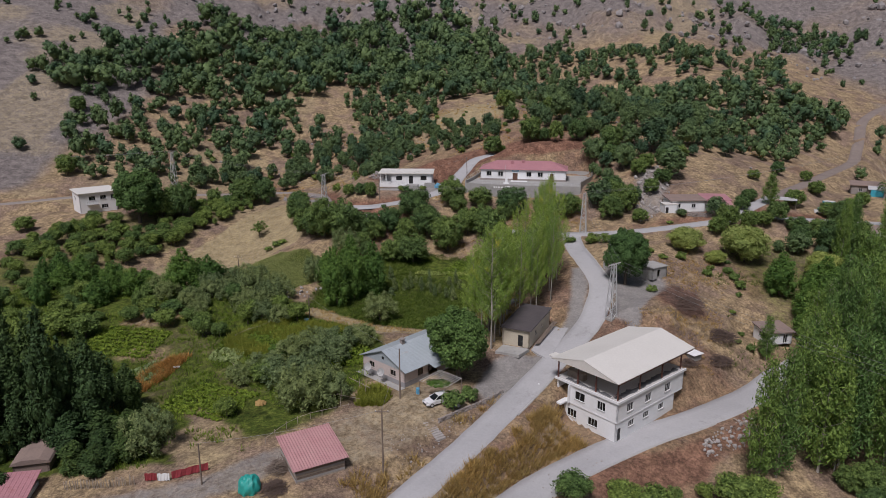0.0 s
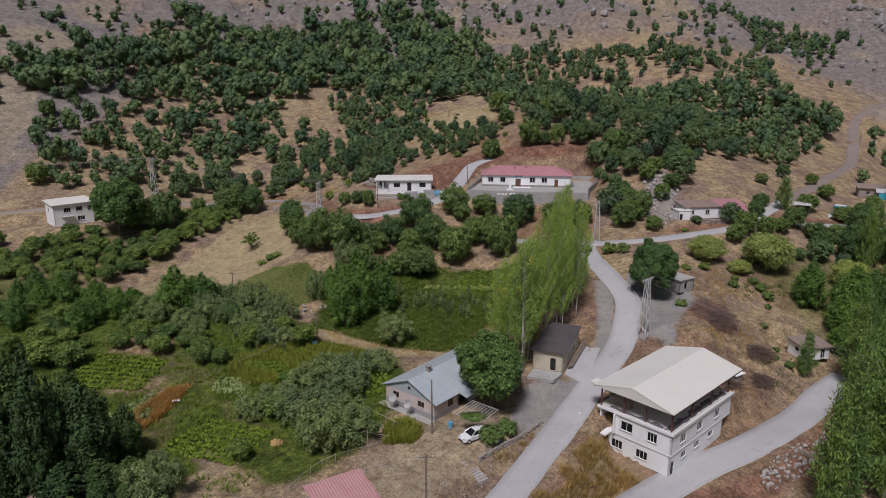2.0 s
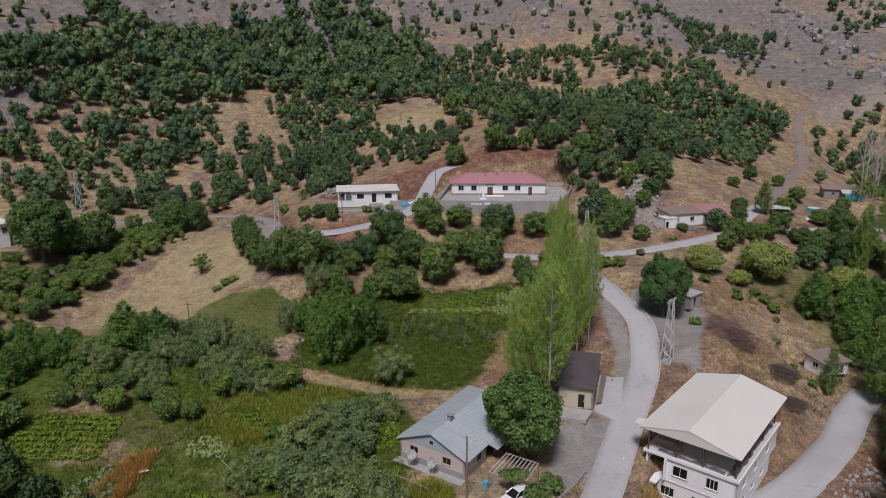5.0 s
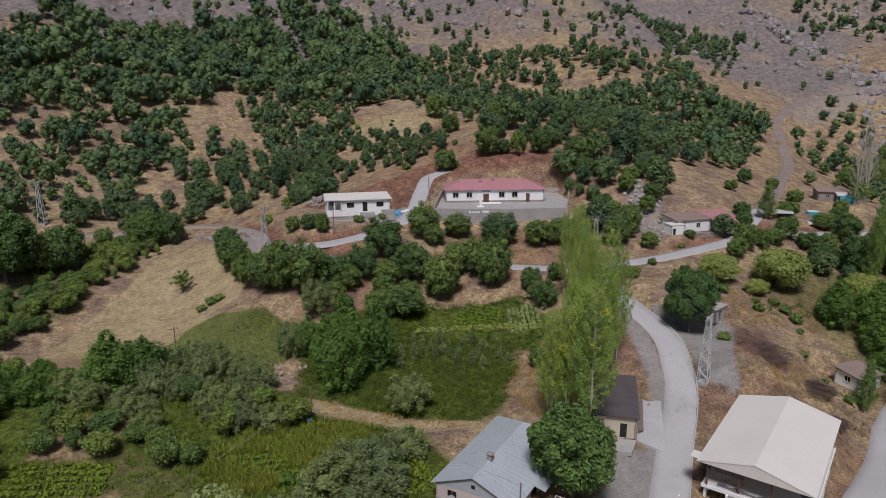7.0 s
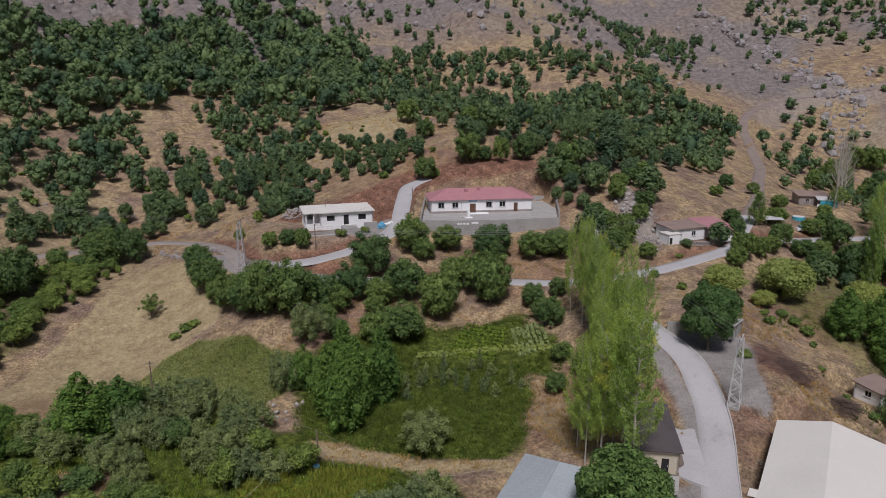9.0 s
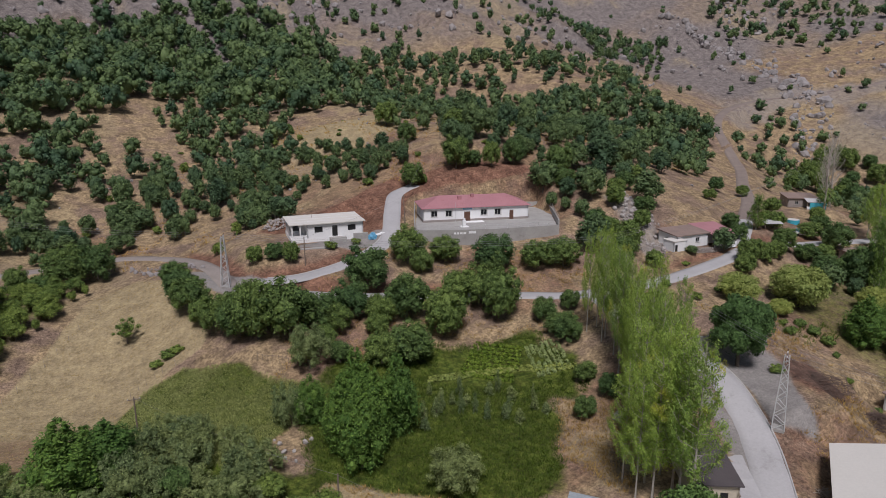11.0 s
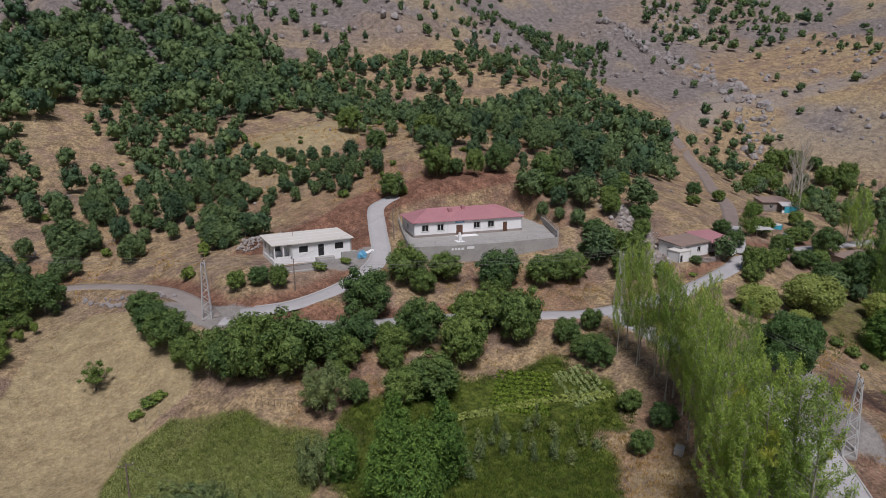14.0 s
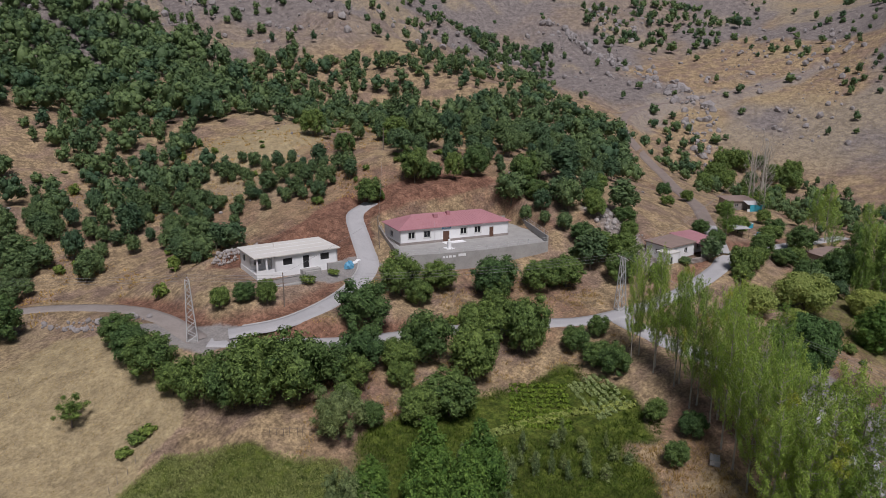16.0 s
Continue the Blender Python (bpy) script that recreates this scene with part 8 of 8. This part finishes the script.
def stake_fence(points, gap, height, label, rails=True, seed=1, thick=0.045, mat=PALEWOOD):
    rng = random.Random(seed)
    h = thing("stake_fence", Matrix(), label, "fence")
    last = None
    for (x0, y0), (x1, y1) in zip(points, points[1:]):
        n = max(1, int(math.hypot(x1 - x0, y1 - y0) / gap))
        for k in range(n):
            x, y = x0 + (x1 - x0) * k / n + rng.uniform(-0.1, 0.1), y0 + (y1 - y0) * k / n + rng.uniform(-0.1, 0.1)
            z, t = floor_at(x, y), height * rng.uniform(0.8, 1.15)
            bm = bmesh.new()
            rod(bm, (x, y, z - 0.3), (x + rng.uniform(-0.1, 0.1), y + rng.uniform(-0.1, 0.1), z + t), thick, thick * 0.8, 5)
            part("stake", bm, mat, h)
            top = Vector((x, y, z + t * 0.8))
            if rails and last is not None:
                bm = bmesh.new()
                rod(bm, last, top, 0.03, sides=4)
                part("rail", bm, mat, h)
            last = top
    return h


stake_fence([(-49.5, 76.9), (-44.0, 76.2), (-39.6, 76.2)], 0.28, 1.3, "old picket fence of grey uneven stakes", False, 2, 0.06)
stake_fence([(-24.6, 83.4), (-22.6, 87.0), (-19.6, 89.6), (-16.2, 90.9), (-12.2, 92.8)], 1.6, 1.1, "rough stake fence round the farm garden", True, 3)
stake_fence([(-39.6, 120.2), (-34.0, 125.4), (-27.0, 131.6)], 2.2, 1.0, "rough pole fence between the garden plots", True, 4)
stake_fence([(-27.0, 131.0), (-24.4, 124.5)], 1.8, 1.1, "rough pole fence between the garden plots", True, 5)
stake_fence([(-51.6, 171.0), (-46.6, 174.6), (-42.3, 175.2)], 1.5, 1.1, "thin stake fence along the stubble field", False, 6)
stake_fence([(-31.6, 165.0), (-27.0, 162.8), (-23.6, 161.4)], 0.8, 1.2, "brown wattle fence under the trees", True, 7, 0.04, WOOD)
stake_fence([(-77.8, 160.0), (-72.0, 172.0), (-64.0, 188.0), (-56.0, 204.0)], 3.2, 1.2, "wire fence posts along the orchard edge", False, 8)
stake_fence([(-17.0, 119.6), (-11.0, 118.4), (-4.0, 117.2)], 1.6, 1.0, "rough garden fence below the meadow", True, 9)
trellis = thing("bean_trellis", Matrix(), "bare pole trellis in the farm garden", "trellis")
for x0, y0, z0, x1, y1, z1 in ((-15.0, 98.4, 1.7, -11.2, 94.6, 1.7), (-15.6, 92.8, 0, -15.4, 93.0, 2.6), (-16.6, 96.6, 1.5, -13.6, 93.0, 1.5), (-13.2, 97.0, 0, -13.2, 97.2, 1.9), (-17.5, 98.0, 0, -16.0, 93.6, 1.6), (-12.0, 95.4, 0, -12.0, 95.4, 1.8), (-17.6, 94.8, 1.2, -12.6, 92.6, 1.2), (-15.0, 96.4, 0.0, -15.2, 96.6, 1.8)):
    bm = bmesh.new()
    rod(bm, (x0, y0, floor_at(x0, y0) + z0), (x1, y1, floor_at(x1, y1) + z1), 0.05, 0.04, 5)
    part("pole", bm, PALEWOOD, trellis)
rope = bpy.data.curves.new("irrigation_pipe", "CURVE")
rope.dimensions, rope.bevel_depth = "3D", 0.05
sp = rope.splines.new("POLY")
pipe = smooth_line([(-40.0, 116.5, 0), (-38.4, 112.0, 0), (-36.0, 108.0, 0), (-35.0, 103.0, 0)], 0.5)
sp.points.add(len(pipe) - 1)
for k, q in enumerate(pipe):
    sp.points[k].co = (q[0], q[1], floor_at(q[0], q[1]) + 0.06, 1)
rope.materials.append(PALEWOOD)
tagged(new("irrigation_pipe", rope), "pale irrigation pipe lying across the garden", "pipe")

heap = bmesh.new()
bmesh.ops.create_icosphere(heap, subdivisions=3, radius=0.9)
for v_ in heap.verts:
    v_.co = Vector((v_.co.x, v_.co.y * 0.8, max(v_.co.z, -0.2) * 0.75)) * (0.9 + 0.4 * noise.noise(v_.co * 2.7))
solid("hay_mound", heap, STRAW, pose(-28.4, 95.0, floor_at(-28.4, 95.0) + 0.1), "small golden hay mound in the garden", "hay")
tub = bmesh.new()
rod(tub, (0, 0, 0), (0, 0, 0.5), 0.34, 0.44, 18)
rod(tub, (0, 0, 0.46), (0, 0, 0.53), 0.46, 0.46, 18)
solid("plastic_tub", tub, BLUE, pose(-27.4, 126.8, floor_at(-27.4, 126.8)), "blue plastic tub standing at the plot corner", "tub")
board = bmesh.new()
box(board, -0.6, -0.22, 0.0, 0.6, 0.22, 0.05)
solid("white_board", board, WHITE, pose(-47.4, 110.2, floor_at(-47.4, 110.2) + 0.35, 12, 8, 30), "white board lying on the weeds", "board")

# small water tank and lean-to behind the white building
tk = thing("water_tank", pose(44.6, 110.6, floor_at(44.6, 110.6), 0, 0, 30), "small grey water tank under a white sheet lid", "tank")
bm = bmesh.new()
box(bm, -1.0, -0.8, -0.2, 1.0, 0.8, 1.0, bevel=0.04)
part("tank_body", bm, CONCRETE, tk)
bm = bmesh.new()
box(bm, -1.3, -1.1, 1.0, 1.3, 1.1, 1.08)
part("lid", bm, WHITE, tk)

# rocks and rubble, each field with a few shapes
def rock_field(name, poly, n, sizes, label, seed, mat=RUBBLE, sink=0.25, single=40):
    """Loose stones: the largest are objects of their own, the rest one field."""
    rng = random.Random(seed)
    xs, ys = [p[0] for p in poly], [p[1] for p in poly]
    bm = bmesh.new()
    made = 0
    while made < n:
        x, y = rng.uniform(min(xs), max(xs)), rng.uniform(min(ys), max(ys))
        if not inside(poly, np.array([x]), np.array([y]))[0]:
            continue
        s = sizes[0] + (sizes[1] - sizes[0]) * rng.random() ** 2.5
        z = floor_at(x, y)
        if s > sizes[0] + 0.6 * (sizes[1] - sizes[0]) and single > 0:
            single -= 1
            b2 = bmesh.new()
            stone(b2, (0, 0, 0), s, rng, 0.75)
            solid("boulder", b2, mat, pose(x, y, z + s * sink), label.replace("stones", "boulder").replace("rubble", "boulder"), "rock", name.replace("_", " "))
        else:
            stone(bm, (x, y, z + s * sink), s, rng, 0.75)
        made += 1
    solid(name, bm, mat, Matrix(), label, "rocks", "", "stuff")


rock_field("hamlet_rubble", [(50, 168), (52, 182), (57, 198), (64, 199), (63, 184), (58, 170)], 260, (0.3, 1.5), "pale angular rubble fallen down the slope", 11)
rock_field("lane_rubble", [(38, 90), (47, 96), (54, 100), (55, 97), (46, 91), (39, 87.5)], 200, (0.25, 0.9), "pale broken stones tipped below the lane", 12)
rock_field("rubble_heap", [(-24, 214.5), (-14, 216.5), (-13, 219), (-22, 218)], 260, (0.3, 0.8), "pale stones heaped behind the white house", 13, RUBBLE, 0.7)
rock_field("track_rubble", [(-45, 212), (-39, 206), (-37, 203), (-42, 203), (-50, 214), (-54, 222)], 90, (0.3, 1.4), "grey stones along the cut bank", 14, ROCK)
rock_field("slope_rocks", [(-150, 300), (-60, 330), (60, 300), (140, 260), (150, 200), (60, 215), (-60, 235), (-110, 230)], 160, (0.3, 1.5), "grey stones strewn over the dry slope", 15, ROCK, 0.1, 30)
rock_field("crag_rocks", [(-200, 380), (-60, 470), (100, 470), (260, 430), (330, 360), (200, 330), (120, 380), (0, 410), (-100, 400)], 420, (0.8, 5.0), "grey rubble strewn over the scree slope", 16, ROCK, 0.15, 30)
rock_field("right_rocks", [(230, 270), (260, 320), (330, 345), (400, 400), (420, 320), (330, 250), (260, 230)], 240, (0.8, 4.5), "grey stones strewn over the far slope", 17, ROCK, 0.15, 20)
rock_field("ridge_rocks", [(255, 440), (262, 380), (257, 335), (235, 302), (200, 264), (210, 258), (250, 288), (276, 330), (282, 380), (276, 440)], 330, (1.2, 6.5), "grey stones of a broken rocky ridge", 21, ROCK, 0.02, 40)
rock_field("outcrop_rocks", [(300, 415), (318, 450), (350, 446), (345, 410), (320, 398)], 120, (1.2, 6.0), "grey stones of a high outcrop", 22, ROCK, 0.02, 20)
rock_field("yard_stones", [(-8, 84), (2, 92), (8, 96), (10, 94), (2, 86), (-6, 79)], 120, (0.12, 0.4), "small stones on the dry bank", 18, RUBBLE)
rock_field("bank_stones", [(12, 80), (20, 88), (24, 85), (15, 77)], 60, (0.12, 0.45), "small stones on the dry bank", 19, RUBBLE)
rock_field("field_stones", [(-40, 140), (-30, 146), (-26, 142), (-34, 136)], 14, (0.4, 1.2), "pale stones at the meadow edge", 20, RUBBLE)

# hamlet odds and ends
ct = thing("round_tank", pose(107.8, 184.6, floor_at(107.8, 184.6)), "round turquoise water pool beside the dirt road", "pool")
bm = bmesh.new()
rod(bm, (0, 0, -0.2), (0, 0, 0.95), 1.6, sides=28)
part("pool_wall", bm, CYAN, ct)
bm = bmesh.new()
rod(bm, (0, 0, 0.95), (0, 0, 0.97), 1.5, sides=28)
part("cover", bm, FRAME, ct)
tp = bmesh.new()
box(tp, -2.2, -0.06, 0.0, 2.2, 0.06, 1.9)
jitter(tp, 0.08, random.Random(4))
solid("turquoise_sheet", tp, CYAN, pose(127.5, 193.6, floor_at(127.5, 193.6), 0, 0, -28), "turquoise sheet hung under the lean-to", "sheet")
cp = thing("carport", pose(92.6, 177.6, floor_at(92.6, 177.6), 0, 0, -25), "small carport with a pale tin roof", "carport")
bm = bmesh.new()
slab_of(bm, [(-2.2, -1.5, 2.1), (2.2, -1.5, 2.1), (2.2, 1.5, 2.5), (-2.2, 1.5, 2.5)], 0.06)
part("roof", bm, GALV, cp)
for x in (-2.0, 2.0):
    for y in (-1.3, 1.3):
        bm = bmesh.new()
        rod(bm, (x, y, -0.3), (x, y, 2.2 + 0.13 * y), 0.06)
        part("post", bm, WOOD, cp)
van = thing("small_van", pose(101.6, 176.6, floor_at(101.6, 176.6) - 0.1, 0, 0, 160), "pale blue and white small van by the hamlet road", "van")
bm = bmesh.new()
box(bm, -1.9, -0.8, 0.35, 1.9, 0.8, 1.1, bevel=0.12)
part("body", bm, CARWHITE, van)
bm = bmesh.new()
box(bm, -1.85, -0.72, 1.05, 1.1, 0.72, 1.75, bevel=0.12)
part("cabin", bm, BLUE, van)
for x in (-1.2, 1.2):
    for s in (-1, 1):
        bm = bmesh.new()
        rod(bm, (x, s * 0.62, 0.3), (x, s * 0.82, 0.3), 0.3, sides=16)
        part("wheel", bm, RUBBER, van)
fallen = bmesh.new()
for k in range(5):
    rod(fallen, (46.0 + 0.6 * k, 96.2 - 0.5 * k, floor_at(46, 96) + 0.25), (51.0 + 0.3 * k, 92.6 - 0.3 * k, floor_at(51, 92.6) + 0.3), 0.1, 0.06)
solid("fallen_poles", fallen, PALEWOOD, Matrix(), "pale poles dropped on the rubble bank", "poles")

# ---- grass, weeds and crops: too many to count ----
def tufts(name, label, xy, height, spread, blades, material, seed, category="grass", lean=0.5, width=0.05):
    """Tufts of narrow blades, one mesh."""
    rng = np.random.default_rng(seed)
    x, y = np.asarray(xy[0]), np.asarray(xy[1])
    if not len(x):
        return
    z = ground(x, y)
    n = len(x) * blades
    at = np.repeat(np.stack([x, y, z], 1), blades, 0)
    tall = np.repeat(height * (0.5 + rng.random(len(x))), blades) * (0.6 + 0.6 * rng.random(n))
    a, b = rng.uniform(0, 6.283, n), rng.uniform(0, 6.283, n)
    root = at + np.stack([np.cos(a), np.sin(a), np.zeros(n)], 1) * (spread * rng.random(n) ** 0.7)[:, None]
    root[:, 2] -= 0.05
    side = np.stack([np.cos(b), np.sin(b), np.zeros(n)], 1) * (width * (0.6 + rng.random(n)))[:, None]
    tip = root + np.stack([np.cos(a) * lean, np.sin(a) * lean, np.ones(n)], 1) * tall[:, None]
    v = np.stack([root - side, root + side, tip], 1).reshape(-1, 3)
    tagged(new(name, arrays_mesh(name, v, np.arange(3 * n).reshape(-1, 3), material)), label, category, kind="stuff")


def spread_in(poly, n, seed, holes=(), edge=0.0, patch=None):
    rng = np.random.default_rng(seed)
    xs, ys = [p[0] for p in poly], [p[1] for p in poly]
    x, y = rng.uniform(min(xs), max(xs), n), rng.uniform(min(ys), max(ys), n)
    ok = inside(poly, x, y)
    for h in holes:
        ok &= ~inside(h, x, y)
    for line, width, slope in ROADS:
        ok &= near_line(line, x, y)[0] > width / 2 + 0.5
    for cx, cy, hx, hy, turn, level, slope in PADS:
        c, s = math.cos(radians(turn)), math.sin(radians(turn))
        ok &= (np.abs((x - cx) * c + (y - cy) * s) > hx) | (np.abs(-(x - cx) * s + (y - cy) * c) > hy)
    if patch:
        size, lo, hi = patch
        ok &= rng.random(n) < soft(fbm(x, y, size, seed, 3), lo, hi)
    return x[ok], y[ok]


def both(*lists):
    return np.concatenate([l[0] for l in lists]), np.concatenate([l[1] for l in lists])


NEAR_BANK = [(-4, 72), (8, 84), (20, 98), (24, 96), (27, 88), (20, 84), (10, 76), (4, 68)]
WEST_BANK = [(-18, 66), (-12, 76), (-2, 86), (8, 96), (11, 94), (2, 82), (-6, 72), (-12, 64)]
EAST_SLOPE = [(34, 104), (33, 116), (40, 120), (42, 136), (48, 140), (40, 156), (62, 158), (60, 136), (52, 118), (46, 106), (40, 101)]
MID_BANK = [(-34, 172), (-30, 188), (-8, 190), (4, 194), (38, 186), (36, 168), (18, 172), (0, 180), (-16, 184)]
LOW_BANK = [(-30, 160), (-24, 178), (0, 174), (18, 168), (28, 160), (26, 150), (16, 158), (0, 163)]
HILLFOOT = [(-66, 224), (-60, 250), (-40, 290), (0, 300), (50, 290), (110, 260), (120, 230), (60, 222), (10, 230), (-30, 216)]
tufts("dry_bank_weeds", "tall golden dry weeds on the roadside bank", both(spread_in(NEAR_BANK, 8000, 1, patch=(4, 0.36, 0.54)), spread_in(WEST_BANK, 3600, 2, patch=(4, 0.46, 0.60))), 0.9, 0.5, 16, DRY_GRASS, 3)
tufts("dry_grass", "short golden dry grass over the banks", both(spread_in(EAST_SLOPE, 3200, 4, (BURNT, GREYPAD), patch=(5, 0.4, 0.6)), spread_in(MID_BANK, 3000, 5, patch=(5, 0.42, 0.6)), spread_in(LOW_BANK, 1500, 6, patch=(5, 0.42, 0.6)), spread_in(DRYPATCH, 900, 7), spread_in(DRY_STRIP, 700, 46), spread_in(DRY_PLOT, 260, 47)), 0.42, 0.5, 9, DRY_GRASS, 8)
tufts("hill_grass", "sparse dry grass clumps on the hill", spread_in(HILLFOOT, 9000, 9, patch=(9, 0.45, 0.6)), 0.5, 0.5, 5, DRY_GRASS, 10, width=0.09)
tufts("meadow_grass", "rough green meadow grass", spread_in(ORCHARD, 12000, 11, (CROPS, DRYPATCH, DRY_STRIP)), 0.4, 0.45, 8, GREEN_GRASS, 13)
tufts("pale_meadow_grass", "pale dry green meadow grass beside the stubble", spread_in(MEADOW, 17000, 12), 0.26, 0.5, 8, PALE_GRASS, 25)
tufts("garden_weeds", "rank green weeds in the gardens", spread_in(GARDEN, 9000, 14, (YARD, DRY_STRIP, DRY_PLOT), patch=(9, 0.36, 0.52)), 0.6, 0.5, 8, CROP_LEAF, 15, width=0.07)
tufts("yellow_weeds", "yellow-green weeds along the garden fence", both(spread_in([(-13, 92.6), (-9, 92.4), (-8, 95), (-10.5, 98), (-13, 97)], 420, 16), spread_in([(-42, 119), (-38, 125), (-31, 128), (-18, 123), (-25, 115.4), (-31, 113.3), (-37, 113)], 2600, 17, patch=(5, 0.36, 0.5))), 0.85, 0.45, 14, YELLOW_GRASS, 18, width=0.08)
tufts("rusty_weeds", "rust-brown dead weeds in the garden", spread_in(WEEDS, 2800, 19, patch=(3, 0.24, 0.42)), 0.9, 0.45, 12, RUST_GRASS, 20)
tufts("stubble", "short pale stubble", spread_in(STUBBLE, 7000, 21), 0.16, 0.5, 5, DRY_GRASS, 22, width=0.04)
tufts("river_weeds", "green weeds in the stream valley", spread_in([(52, 112), (56, 142), (80, 160), (96, 150), (70, 120), (62, 104)], 2600, 23, patch=(7, 0.45, 0.6)), 0.7, 0.5, 8, GREEN_GRASS, 24)


def crop_rows(name, label, a, b, rows, gap, along, material, height, seed, leaf=0.16):
    """Rows of leafy plants between two ends."""
    rng = np.random.default_rng(seed)
    a, b = np.array(a, float), np.array(b, float)
    d = (b - a) / np.linalg.norm(b - a)
    side = np.array((d[1], -d[0]))
    pts = []
    for r in range(rows):
        for s in np.arange(0, np.linalg.norm(b - a), along):
            if rng.random() < 0.9:
                pts.append(a + d * (s + rng.uniform(-0.15, 0.15)) + side * (r * gap + rng.uniform(-0.12, 0.12)))
    p = np.array(pts)
    z = ground(p[:, 0], p[:, 1])
    lobes = [((x, y, zz + height * 0.4), (height * 0.7, height * 0.7, height * 0.6)) for (x, y), zz in zip(p, z)]
    v, f = foliage(lobes, len(lobes) * 22, leaf, rng, 1.5, 0.2, core=0)
    tagged(new(name, arrays_mesh(name, v, f, material)), label, "crops", kind="stuff")


crop_rows("cabbage_rows", "pale green cabbages in a fenced plot", (17.4, 153.2), (15.2, 144.4), 7, 0.85, 0.7, PALECROP_LEAF, 0.42, 31, 0.17)
crop_rows("bean_rows", "dark green vegetable rows above the meadow", (5.6, 160.2), (12.4, 154.4), 9, 1.15, 0.5, CROP_LEAF, 0.5, 32)
crop_rows("pumpkin_row", "bright lime pumpkin leaves along the terrace edge", (1.0, 151.8), (-6.3, 152.4), 2, 0.8, 0.6, LIME_LEAF, 0.5, 33, 0.18)
crop_rows("pumpkin_row", "bright lime pumpkin leaves along the terrace edge", (8.3, 149.8), (1.0, 151.8), 2, 0.8, 0.6, LIME_LEAF, 0.5, 39, 0.18)
crop_rows("pumpkin_row", "bright lime pumpkin leaves along the terrace edge", (15.4, 144.4), (8.3, 149.8), 2, 0.8, 0.6, LIME_LEAF, 0.5, 40, 0.18)
crop_rows("tomato_rows", "dark green vegetable rows behind the farmhouse", (-15.0, 117.0), (-12.6, 107.0), 7, 1.2, 0.5, CROP_LEAF, 0.7, 34)
crop_rows("potato_rows", "dark green vegetable rows in the lower garden", (-67.0, 125.5), (-53.0, 122.5), 8, 1.15, 0.55, CROP_LEAF, 0.55, 35)
crop_rows("squash_patch", "pale squash leaves in the garden", (-41.5, 116.0), (-35.6, 114.2), 5, 0.9, 0.7, PALECROP_LEAF, 0.5, 36, 0.18)
crop_rows("herb_rows", "bright green vegetable rows in the lower garden", (-41.0, 104.0), (-29.5, 98.0), 8, 1.15, 0.55, CROP_LEAF, 0.55, 37)
crop_rows("bean_plot", "bright green bean rows in the fenced plot", (-37.5, 124.6), (-20.5, 122.0), 7, 1.3, 0.5, CROP_LEAF, 0.55, 41)
crop_rows("squash_bed", "pale squash leaves in the lower garden", (-57.0, 108.0), (-52.0, 112.5), 6, 0.9, 0.8, PALECROP_LEAF, 0.5, 38, 0.18)
